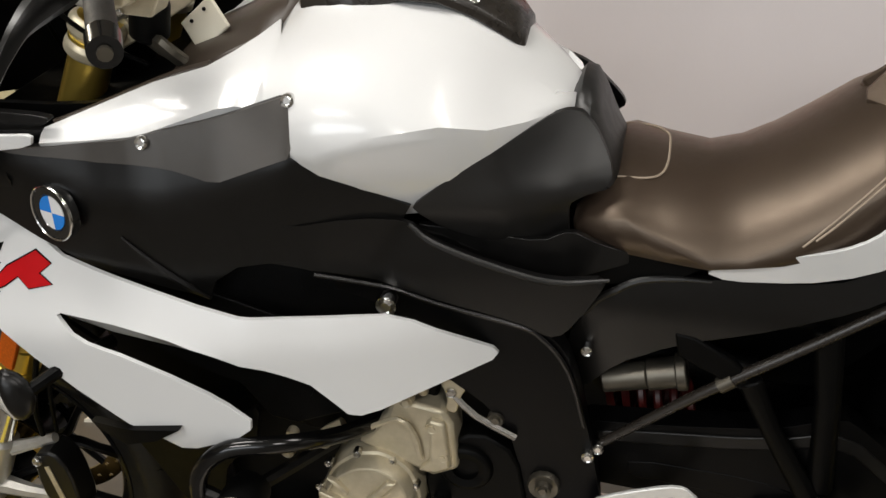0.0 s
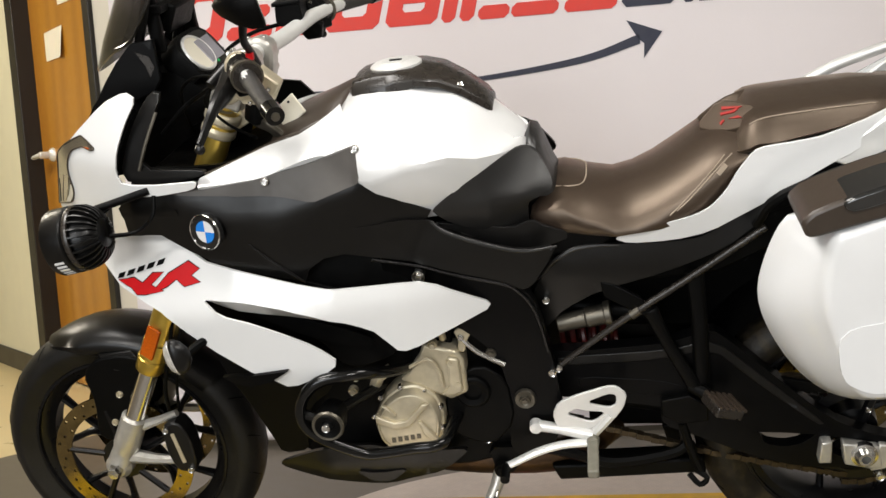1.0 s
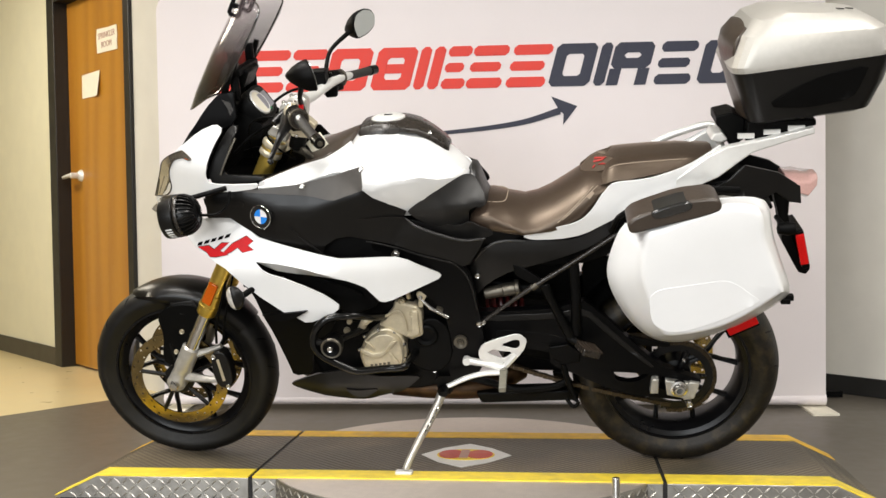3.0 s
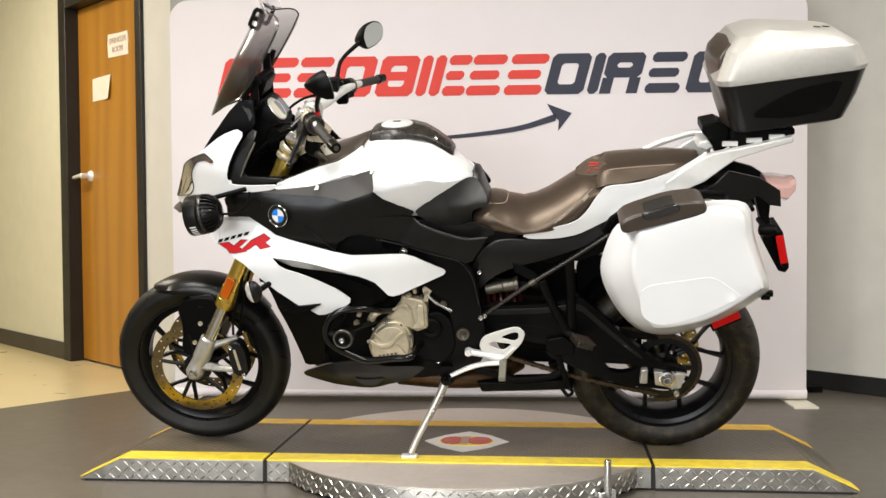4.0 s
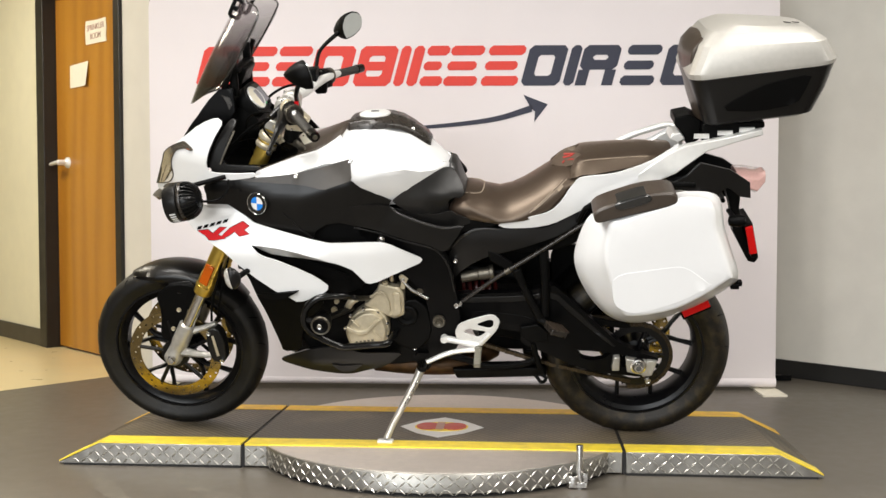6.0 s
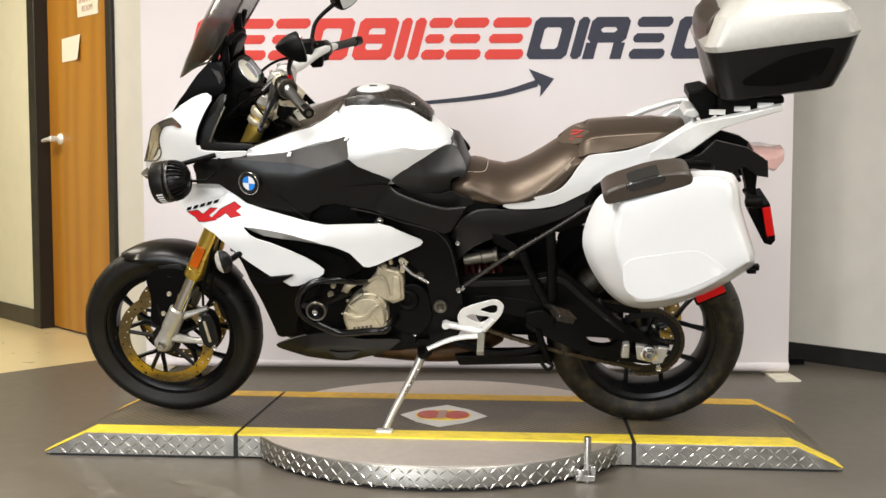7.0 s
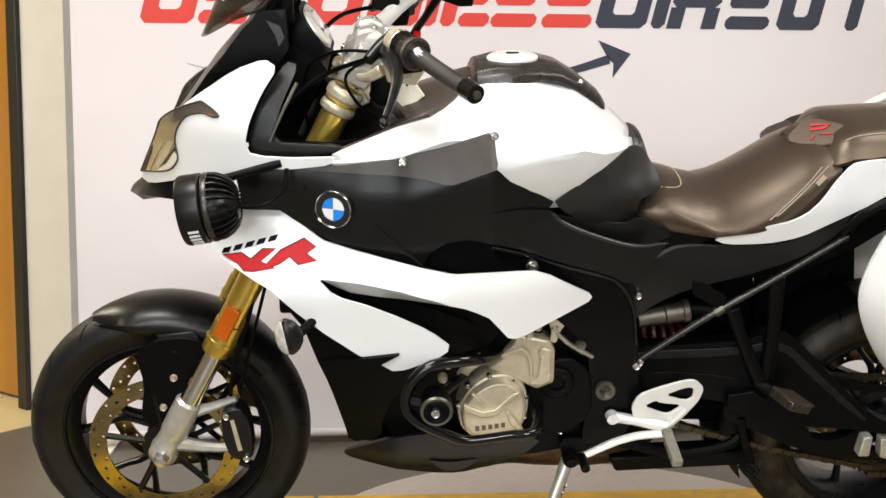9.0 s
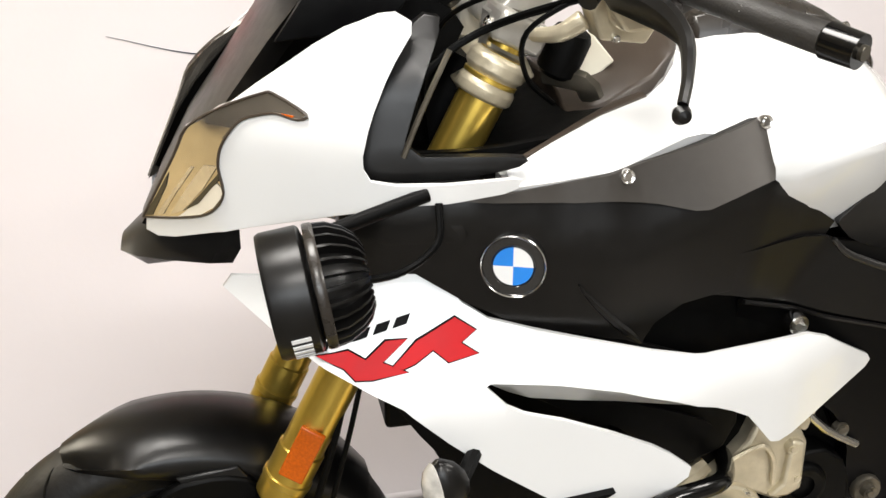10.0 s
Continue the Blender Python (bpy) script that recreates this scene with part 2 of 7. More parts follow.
def studded(m, size, light, dark, depth):
    """Fine pressed studs in place of the plain grain."""
    nodes, links = m.node_tree.nodes, m.node_tree.links
    cells, coords = nodes.new("ShaderNodeTexVoronoi"), nodes.new("ShaderNodeTexCoord")
    turn = nodes.new("ShaderNodeMapping")
    turn.inputs["Rotation"].default_value = (0, 0, radians(45))
    cells.inputs["Scale"].default_value, cells.inputs["Randomness"].default_value = 1 / size, 0.0
    links.new(coords.outputs["Object"], turn.inputs["Vector"])
    links.new(turn.outputs[0], cells.inputs["Vector"])
    shade, tint = nodes.new("ShaderNodeMapRange"), nodes.new("ShaderNodeMix")
    shade.inputs[1].default_value, shade.inputs[2].default_value, shade.inputs[3].default_value, shade.inputs[4].default_value = 0.15, 0.55, light, dark
    tint.data_type, tint.blend_type = "RGBA", "MULTIPLY"
    tint.inputs[0].default_value = 1.0
    base = nodes["Principled BSDF"].inputs["Base Color"]
    links.new(base.links[0].from_socket, tint.inputs[6])
    links.new(cells.outputs["Distance"], shade.inputs[0])
    links.new(shade.outputs[0], tint.inputs[7])
    links.new(tint.outputs[2], base)
    rise = nodes.new("ShaderNodeBump")
    rise.inputs["Strength"].default_value, rise.inputs["Distance"].default_value = 1.0, depth
    rise.invert = True
    links.new(cells.outputs["Distance"], rise.inputs["Height"])
    links.new(rise.outputs[0], nodes["Principled BSDF"].inputs["Normal"])


studded(GRIP, 0.019, 1.6, 0.55, 0.004)
studded(DISC_TOP, 0.009, 1.06, 0.9, 0.0006)


# ---- mesh helpers ----
def finish(bm, sharp=38):
    bmesh.ops.remove_doubles(bm, verts=bm.verts, dist=1e-5)
    bmesh.ops.recalc_face_normals(bm, faces=bm.faces)
    for face in bm.faces:
        face.smooth = True
    limit = radians(sharp)
    for edge in bm.edges:
        if len(edge.link_faces) == 2 and edge.calc_face_angle(0) > limit:
            edge.smooth = False
    return bm


def part(name, bm, mat, parent=None, label="", bevel=0.0, sharp=38):
    finish(bm, sharp)
    data = bpy.data.meshes.new(name)
    bm.to_mesh(data)
    bm.free()
    data.materials.append(mat)
    ob = new(name, data)
    ob.parent = parent
    if label:
        ob["label"] = label
    if bevel:
        mod = ob.modifiers.new("bevel", "BEVEL")
        mod.width, mod.segments, mod.limit_method, mod.angle_limit = bevel, 2, "ANGLE", radians(40)
    return ob


def empty(name, m, label, category, group="", kind=""):
    ob = tagged(new(name), label, category, group, kind)
    ob.empty_display_size = 0.1
    ob.matrix_world = m
    return ob


def mirrored(bm):
    """A copy on the other side of the plane y = 0."""
    other = bm.copy()
    for v in other.verts:
        v.co.y = -v.co.y
    bmesh.ops.reverse_faces(other, faces=other.faces)
    return other


def pair(name, bm, mat, parent, label="", bevel=0.0, sharp=38):
    other = mirrored(bm)
    a = part(name, bm, mat, parent, label, bevel, sharp)
    return a, part(name, other, mat, parent, label, bevel, sharp)


def skin(rings, closed=True, caps=True):
    """A surface over rings of as many points each."""
    bm = bmesh.new()
    rows = [[bm.verts.new(p) for p in ring] for ring in rings]
    n = len(rows[0])
    for a, b in zip(rows, rows[1:]):
        for i in range(n if closed else n - 1):
            j = (i + 1) % n
            bm.faces.new((a[i], a[j], b[j], b[i]))
    if caps and closed:
        bm.faces.new(rows[0][::-1])
        bm.faces.new(rows[-1])
    return bm


def curve(points, steps=6, closed=False):
    """A smooth line through the points."""
    p = [Vector(q) for q in points]
    n, out = len(p), []
    for i in range(n if closed else n - 1):
        a, b = p[i], p[(i + 1) % n]
        before = p[i - 1] if closed or i else a * 2 - b
        after = p[(i + 2) % n] if closed or i + 2 < n else b * 2 - a
        for k in range(steps):
            t = k / steps
            out.append(0.5 * (2 * a + (b - before) * t + (2 * before - 5 * a + 4 * b - after) * t * t + (3 * a - before - 3 * b + after) * t ** 3))
    return out if closed else out + [p[-1]]


def tube(points, radius, sides=10, steps=5, flat=1.0):
    """A rod swept along a smooth line; radius may be a list."""
    line = curve(points, steps) if steps > 1 else [Vector(q) for q in points]
    radii = radius if isinstance(radius, (list, tuple)) else [radius] * len(points)
    rings, up = [], Vector((0.13, 0.97, 0.2)).normalized()
    for i, q in enumerate(line):
        way = (line[min(i + 1, len(line) - 1)] - line[max(i - 1, 0)]).normalized()
        s = way.cross(up).normalized()
        up = s.cross(way).normalized()
        at = i / (len(line) - 1) * (len(radii) - 1)
        k = min(int(at), len(radii) - 2)
        r = radii[k] + (radii[k + 1] - radii[k]) * (at - k)
        rings.append([q + r * (math.cos(a) * s * flat + math.sin(a) * up) for a in (2 * math.pi * j / sides for j in range(sides))])
    return skin(rings)


def revolve(profile, centre=(0, 0, 0), axis=(0, 1, 0), sides=48, closed=False):
    """A profile of (radius, distance along the axis) turned about the axis."""
    axis = Vector(axis).normalized()
    s = axis.cross(Vector((0, 0, 1)) if abs(axis.z) < 0.9 else Vector((1, 0, 0))).normalized()
    u = s.cross(axis)
    c = Vector(centre)
    rows = [[c + axis * y + max(r, 1e-4) * (math.cos(a) * s + math.sin(a) * u) for r, y in profile] for a in (2 * math.pi * j / sides for j in range(sides))]
    bm = bmesh.new()
    verts = [[bm.verts.new(p) for p in row] for row in rows]
    n = len(profile)
    for i in range(sides):
        a, b = verts[i], verts[(i + 1) % sides]
        for k in range(n if closed else n - 1):
            m = (k + 1) % n
            bm.faces.new((a[k], a[m], b[m], b[k]))
    return bm


def rounded(outline, rounds=1):
    """The outline with its corners cut."""
    p = [Vector(q) for q in outline]
    for _ in range(rounds):
        p = [a.lerp(b, t) for a, b in zip(p, p[1:] + p[:1]) for t in (0.2, 0.8)]
    return p


def prism(outline, y0, y1, rounds=0):
    """An outline in x and z, drawn out from y0 to y1."""
    o = rounded(outline, rounds) if rounds else [Vector(q) for q in outline]
    return skin([[Vector((q.x, y, q.y)) for q in o] for y in (y0, y1)])


def shell(outline, width, thick=0.005, step=0.025, rounds=1, lift=0.0):
    """A curved sheet: an outline in x and z, laid at y = -width(x, z), with its thickness inwards."""
    o = rounded(outline, rounds) if rounds else [Vector(q) for q in outline]
    bm = bmesh.new()
    bm.faces.new([bm.verts.new((q.x, 0, q.y)) for q in o])
    for axis, values in (((1, 0, 0), [q.x for q in o]), ((0, 0, 1), [q.y for q in o])):
        k = math.floor(min(values) / step) + 1
        while k * step < max(values):
            bmesh.ops.bisect_plane(bm, geom=bm.verts[:] + bm.edges[:] + bm.faces[:], dist=1e-5, plane_co=Vector(axis) * k * step, plane_no=axis)
            k += 1
    bm.verts.index_update()
    flat = [(v.co.x, v.co.z) for v in bm.verts]
    faces = [[v.index for v in face.verts] for face in bm.faces]
    rim = [(e.verts[0].index, e.verts[1].index) for e in bm.edges if len(e.link_faces) == 1]
    bm.free()
    out = bmesh.new()
    front = [out.verts.new((x, -width(x, z) - lift, z)) for x, z in flat]
    back = [out.verts.new((x, -width(x, z) - lift + thick, z)) for x, z in flat]
    for face in faces:
        out.faces.new([front[i] for i in face])
        out.faces.new([back[i] for i in reversed(face)])
    for a, b in rim:
        out.faces.new((front[a], front[b], back[b], back[a]))
    return out


def block(x0, x1, y0, y1, z0, z1):
    return skin([[Vector((x0, y0, z)), Vector((x1, y0, z)), Vector((x1, y1, z)), Vector((x0, y1, z))] for z in (z0, z1)])


def merge(*parts):
    """Several bmeshes as one part."""
    out, data = bmesh.new(), bpy.data.meshes.new("joined")
    for bm in parts:
        bm.to_mesh(data)
        out.from_mesh(data)
        bm.free()
    bpy.data.meshes.remove(data)
    return out


def moved(bm, m):
    bmesh.ops.transform(bm, matrix=m, verts=bm.verts)
    return bm


def between(value, xs, ys):
    return float(np.interp(value, xs, ys))


def bolt(at, radius=0.008, height=0.006, axis=(0, -1, 0)):
    return revolve([(0, height), (radius * 0.45, height), (radius * 0.5, height * 0.55), (radius * 0.62, height * 0.6), (radius * 0.9, height * 0.8), (radius, 0.3 * height), (radius, -0.004)], at, axis, 14)


# ---- the room ----
def room_block(name, u0, u1, v0, v1, z0, z1, mat, label="", bevel=0.0, kind="structure", parent=None):
    ob = part(name, block(u0, u1, v0, v1, z0, z1), mat, parent, bevel=bevel)
    ob.matrix_world = ROOM
    if not parent:
        tagged(ob, label, name.split("_")[0], kind=kind)
    return ob


def floor_sheet(name, corners, z, mat, label):
    bm = skin([[Vector((x, y, h)) for x, y in corners] for h in (z - 0.1, z)])
    return tagged(part(name, bm, mat), label, "floor", kind="structure")


# the vinyl ends on a straight line at the corridor's cream tiles
floor_sheet("floor", [(-8.0, -4.4), (-1.0, 4.06), (6.0, 8.0), (9.0, 2.0), (3.0, -9.0), (-8.0, -9.0)], 0.0, FLOOR, "dark grey-brown vinyl floor with pale scuffs")
floor_sheet("floor_corridor", [(-8.0, -4.396), (-9.0, 2.0), (-8.0, 11.0), (-0.5, 6.0), (-1.0, 4.064)], 0.0, TILE, "cream polished tile floor of a corridor")
room_block("ceiling", -8, 7, -6, 6.5, CEILING, CEILING + 0.1, CEIL, "off-white suspended ceiling")
LEFT_V, RIGHT_V = 1.245, 3.536
# wall with the door: two pieces beside the opening and one over it
room_block("wall_left", -8.0, -4.76, LEFT_V, LEFT_V + 0.16, 0, CEILING, WALL, "cream painted corridor wall")
room_block("wall_left_end", -3.75, -3.41, LEFT_V, LEFT_V + 0.16, 0, CEILING, WALL2, "pale grey painted wall end beside the door")
room_block("wall_over_door", -4.76, -3.75, LEFT_V, LEFT_V + 0.16, 2.16, CEILING, WALL, "cream painted wall over the door")
room_block("wall_return", -3.57, -3.41, LEFT_V + 0.16, RIGHT_V, 0, CEILING, WALL2, "pale grey painted wall")
room_block("wall_right", -3.57, 7.0, RIGHT_V, RIGHT_V + 0.16, 0, CEILING, WALL2, "pale grey painted wall")
# Unseen walls close the room here, kept dark to cut fill light.
room_block("wall_back_left", -8.0, WINDOW[0], -6.16, -6.0, 0, CEILING, WALL3, "unseen light-absorbing dark grey wall")
room_block("wall_back_right", WINDOW[1], 7.0, -6.16, -6.0, 0, CEILING, WALL3, "unseen light-absorbing dark grey wall")
room_block("wall_under_window", WINDOW[0], WINDOW[1], -6.16, -6.0, 0, WINDOW[2], WALL3, "unseen light-absorbing dark grey wall under the shop window")
room_block("wall_over_window", WINDOW[0], WINDOW[1], -6.16, -6.0, WINDOW[3], CEILING, WALL3, "unseen light-absorbing dark grey wall over the shop window")
frame_1 = room_block("window_1", WINDOW[0], WINDOW[1], -6.11, -6.05, WINDOW[2], WINDOW[2] + 0.06, JAMB, "wide shop window in a dark metal frame")
for k in range(4):
    u = WINDOW[0] + (WINDOW[1] - WINDOW[0] - 0.06) * k / 3
    room_block("window_mullion", u, u + 0.06, -6.11, -6.05, WINDOW[2] + 0.06, WINDOW[3], JAMB, parent=frame_1)
for k in range(3):
    u = WINDOW[0] + 0.06 + (WINDOW[1] - WINDOW[0] - 0.06) * k / 3
    room_block("window_pane", u, u + (WINDOW[1] - WINDOW[0] - 0.06) / 3 - 0.06, -6.085, -6.075, WINDOW[2] + 0.06, WINDOW[3], CLEAR, parent=frame_1)
room_block("wall_far_left", -8.16, -8.0, -6.16, LEFT_V + 0.16, 0, CEILING, WALL, "plain cream wall")
room_block("wall_far_right", 7.0, 7.16, -6.16, RIGHT_V + 0.16, 0, CEILING, WALL3, "unseen light-absorbing dark grey wall")
room_block("baseboard_left", -8.0, -4.82, LEFT_V - 0.012, LEFT_V, 0, 0.104, BASE, "dark olive vinyl baseboard", bevel=0.003)
room_block("baseboard_right", -3.41, 7.0, RIGHT_V - 0.012, RIGHT_V, 0, 0.086, BLACKBASE, "black vinyl baseboard", bevel=0.003)


def door():
    frame = empty("door_frame", ROOM, "dark painted steel door frame", "door frame", kind="structure")
    part("jamb", block(-4.83, -4.725, LEFT_V - 0.02, LEFT_V + 0.10, 0, 2.2), JAMB, frame, bevel=0.004)
    part("jamb", block(-3.785, -3.715, LEFT_V - 0.02, LEFT_V + 0.10, 0, 2.2), JAMB, frame, bevel=0.004)
    part("head", block(-4.725, -3.785, LEFT_V - 0.02, LEFT_V + 0.10, 2.1, 2.2), JAMB, frame, bevel=0.004)
    leaf = tagged(part("door_1", block(-4.722, -3.760, LEFT_V + 0.06, LEFT_V + 0.104, 0.012, 2.097), OAK, bevel=0.003), "closed orange-brown oak veneer door", "door", kind="structure")
    leaf.matrix_world = ROOM
    face = LEFT_V + 0.06
    handle = part("door_handle", merge(
        revolve([(0, 0.022), (0.018, 0.022), (0.030, 0.012), (0.034, 0.0)], (-4.565, face, 1.105), (0, -1, 0), 28),
        revolve([(0.017, 0), (0.017, 0.062), (0.012, 0.068), (0, 0.068)], (-4.565, face, 1.105), (0, -1, 0), 16),
        tube([(-4.555, face - 0.056, 1.105), (-4.60, face - 0.060, 1.104), (-4.672, face - 0.058, 1.098)], [0.018, 0.017, 0.015], 12, 4, .7)), SILVER, leaf, "satin steel lever handle")
    handle.parent = leaf
    sign = tagged(part("door_sign", prism([(-4.292, 1.762), (-4.027, 1.756), (-4.032, 1.79), (-4.026, 1.83), (-4.034, 1.886), (-4.140, 1.886), (-4.290, 1.894), (-4.297, 1.84)], face - 0.004, face - 0.001), PAPER),
                  "torn white paper sign lettered in brown on the door", "sign")
    sign.matrix_world = ROOM
    for word, z, size in (("SPRINKLER", 1.835, 0.046), ("ROOM", 1.785, 0.046)):
        text = bpy.data.curves.new("lettering", "FONT")
        text.body, text.size, text.align_x, text.extrude = word, size, "CENTER", 0.0005
        text.materials.append(INK)
        ob = new("lettering", text)
        ob.parent = sign
        ob.matrix_local = pose(-4.162, face - 0.0055, z, 90, 0, 0)
    note = tagged(part("paper_note", shell([(-4.513, 1.535), (-4.268, 1.535), (-4.263, 1.67), (-4.513, 1.665)], lambda x, z: -(face - 0.004) + 0.018 * max(0, (x + 4.338) / 0.08) * max(0, (1.67 - z) / 0.13), 0.001, 0.03, 0), PAPER),
                  "blank cream paper note taped to the door, curling at one edge", "note")
    note.matrix_world = ROOM


door()


def ceiling_light(x, y):
    thing = empty("ceiling_light", pose(x, y, CEILING), "recessed fluorescent ceiling panel", "ceiling light", "ceiling lights")
    part("frame", merge(block(-0.62, 0.62, -0.32, -0.29, -0.03, 0), block(-0.62, 0.62, 0.29, 0.32, -0.03, 0), block(-0.62, -0.59, -0.29, 0.29, -0.03, 0), block(0.59, 0.62, -0.29, 0.29, -0.03, 0)), CEIL, thing)
    glow = bpy.data.materials.get("lit_diffuser")
    if not glow:
        glow = material("lit_diffuser", (0.8, 0.8, 0.78), 0.6)
        b = glow.node_tree.nodes["Principled BSDF"]
        b.inputs["Emission Color"].default_value, b.inputs["Emission Strength"].default_value = (1, 0.95, 0.88, 1), 4.0
    part("diffuser", block(-0.59, 0.59, -0.29, 0.29, -0.012, -0.004), glow, thing)
    return thing


for lx, ly, watts in LAMPS:
    ceiling_light(lx, ly)


# ---- the banner ----
def banner():
    thing = empty("banner_stand", pose(0.047, 2.905, 0, 0, 0, 1.0), "wide pale fabric pop-up backdrop with red and navy print", "banner")
    half, top, low = 1.450, 1.86, 0.05
    def outline(grow):
        out = [(-half - grow, low - grow), (half + grow, low - grow)]
        for cx, a0 in ((half - 0.09, 0), (-half + 0.09, 90)):
            out += [(cx + (0.09 + grow) * math.cos(radians(a0 + k * 15)), top - 0.09 + (0.09 + grow) * math.sin(radians(a0 + k * 15))) for k in range(7)]
        return out
    rings = [[Vector((x, y, z)) for x, z in outline(g)] for y, g in ((0.0, -0.012), (0.004, -0.002), (0.02, 0.0), (0.036, -0.002), (0.04, -0.012))]
    bm = skin(rings)
    part("fabric", bm, FABRIC, thing, "pale pinkish-white stretched fabric")
    part("bottom_sleeve", tube([(-half, 0.02, 0.05), (0, 0.03, 0.045), (half, 0.02, 0.04)], 0.026, 10, 6), FABRIC, thing, "rumpled fabric hem")
    for x in (-1.40, 1.40):
        part("foot", skin([[Vector((x - 0.05 + 0.02 * k, -0.16 + 0.01 * k, z)), Vector((x + 0.06 + 0.02 * k, -0.15, z)), Vector((x + 0.055, 0.26, z)), Vector((x - 0.045, 0.26, z))] for k, z in ((0, 0.0), (0, 0.008))]), PAPER, thing, "flat beige base plate")
        part("foot_bar", block(x + 0.03, x + 0.2, 0.27, 0.30, 0.004, 0.03), MATT, thing)
    # the printed name as plain slanted blocks, and the sweeping arrow under it
    z0, z1, lean = 1.404, 1.587, .27
    shift = lambda z: lean * (z - z0) - .047
    def slanted(x0, x1, za, zb, cut=.016):
        cut = min(cut, (zb - za) * .3, (x1 - x0) * .3)
        o = [(x0 + cut, za), (x1 - cut, za), (x1, za + cut), (x1, zb - cut), (x1 - cut, zb), (x0 + cut, zb), (x0, zb - cut), (x0, za + cut)] if cut else [(x0, za), (x1, za), (x1, zb), (x0, zb)]
        return prism([(x + shift(z), z) for x, z in o], -.0035, -.0005)
    def slanted_ring(x0, x1, za, zb, t, side):
        bm = bmesh.new()
        loops = []
        for dx, dz, c in ((0, 0, .018), (side, t, .010)):
            a, b, lo, hi = x0 + dx, x1 - dx, za + dz, zb - dz
            o = [(a + c, lo), (b - c, lo), (b, lo + c), (b, hi - c), (b - c, hi), (a + c, hi), (a, hi - c), (a, lo + c)]
            for y in (-.0035, -.0005):
                loops.append([bm.verts.new((x + shift(z), y, z)) for x, z in o])
        for p, q in ((0, 2), (2, 3), (3, 1), (1, 0)):
            for i in range(8):
                j = (i + 1) % 8
                bm.faces.new((loops[p][i], loops[p][j], loops[q][j], loops[q][i]))
        bmesh.ops.recalc_face_normals(bm, faces=bm.faces[:])
        return bm
    def glyph(a, b, mat, kind):
        """Plain blocks in place of the lettering: a bar, three stacked bars, or a frame with or without a cross bar."""
        t, side, mid = .044, .050, (z0 + z1) / 2
        if kind == "bar":
            bms = [slanted(a, b, z0, z1)]
        elif kind == "stack":
            bms = [slanted(a, b, z0, z0 + t), slanted(a, b - .02, mid - .020, mid + .020), slanted(a, b, z1 - t, z1)]
        elif kind == "arch":
            low = mid - .020
            bms = [slanted_ring(a, b, low, z1, t, side), slanted(a, a + side, z0, low - .0004, 0), slanted(b - side, b, z0, low - .0004, 0)]
        else:
            bms = [slanted_ring(a, b, z0, z1, t, side)]
            if kind == "ladder":
                bms.append(slanted(a + side + .0004, b - side - .0004, mid - .020, mid + .020, 0))
        part("printed_block", merge(*bms), mat, thing)
    for a, b, kind in ((-1.185, -1.015, "frame"), (-1.000, -.845, "stack"), (-.832, -.680, "stack"), (-.662, -.480, "frame"), (-.458, -.285, "ladder"), (-.271, -.225, "bar"), (-.211, -.163, "bar"), (-.150, -.048, "stack"), (-.041, .112, "stack"), (.132, .300, "stack")):
        glyph(a, b, PRINT_RED, kind)
    for a, b, kind in ((.316, .492, "frame"), (.508, .556, "bar"), (.565, .735, "arch"), (.766, .920, "stack"), (.948, 1.100, "frame"), (1.194, 1.240, "bar")):
        glyph(a, b, PRINT_NAVY, kind)
    part("printed_block", slanted(1.125, 1.29, z1 - .044, z1), PRINT_NAVY, thing)
    line = curve([(-1.08, 0, 1.275), (-0.86, 0, 1.222), (-0.55, 0, 1.203), (-0.20, 0, 1.213), (0.13, 0, 1.247), (0.325, 0, 1.300)], 6)
    thick = [0.0007 + 0.031 * (i / (len(line) - 1)) ** 1.5 for i in range(len(line))]
    wave = lambda x: -0.0035
    ends = []
    for q, w in zip(line, thick):
        ends.append([Vector((q.x, wave(q.x), q.z - w / 2)), Vector((q.x, wave(q.x), q.z + w / 2)), Vector((q.x, wave(q.x) + 0.003, q.z + w / 2)), Vector((q.x, wave(q.x) + 0.003, q.z - w / 2))])
    part("printed_arrow", skin(ends), PRINT_NAVY, thing)
    y = wave(0.34)
    part("printed_arrow_head", prism([(0.32, 1.30), (0.285, 1.362), (0.397, 1.318), (0.335, 1.238), (0.338, 1.285)], y, y + 0.003), PRINT_NAVY, thing)


banner()


# ---- turntable ramp ----
H = 0.0735
Y0, Y1 = -.338, .338  # distances from the turntable's middle
TAPE = .092


def tread(spans, seed):
    """Raised lozenges of tread plate on upright faces: spans of (place along, height) -> point and direction."""
    bm = bmesh.new()
    for at, out, along, flip in spans:
        up = Vector((0, 0, 1))
        d = (along + up * (1 if flip else -1) * 0.9).normalized()
        s = d.cross(out).normalized()
        a, b, c, e = at + d * 0.0140, at + s * 0.0034, at - d * 0.0140, at - s * 0.0034
        t1, t2 = at + d * 0.004 + out * 0.0024, at - d * 0.004 + out * 0.0024
        v = [bm.verts.new(q) for q in (a, b, c, e, t1, t2)]
        for f in ((0, 1, 4), (1, 5, 4), (1, 2, 5), (2, 3, 5), (3, 4, 5), (3, 0, 4)):
            bm.faces.new([v[i] for i in f])
    return bm


def tread_line(start, end, y_low=0.012, y_high=0.082, top=None):
    start, end = Vector(start), Vector(end)
    along, n = (end - start).normalized(), int((end - start).length / 0.0235)
    out = along.cross(Vector((0, 0, 1)))
    spans = []
    for i in range(n):
        for k in range(3):
            z = 0.016 + 0.0215 * k
            q = start + along * (i + 0.5) * 0.0235
            if top and z > top(q.x) - 0.014:
                continue
            spans.append((Vector((q.x, q.y, z)), out, along, (i + k) % 2))
    return spans


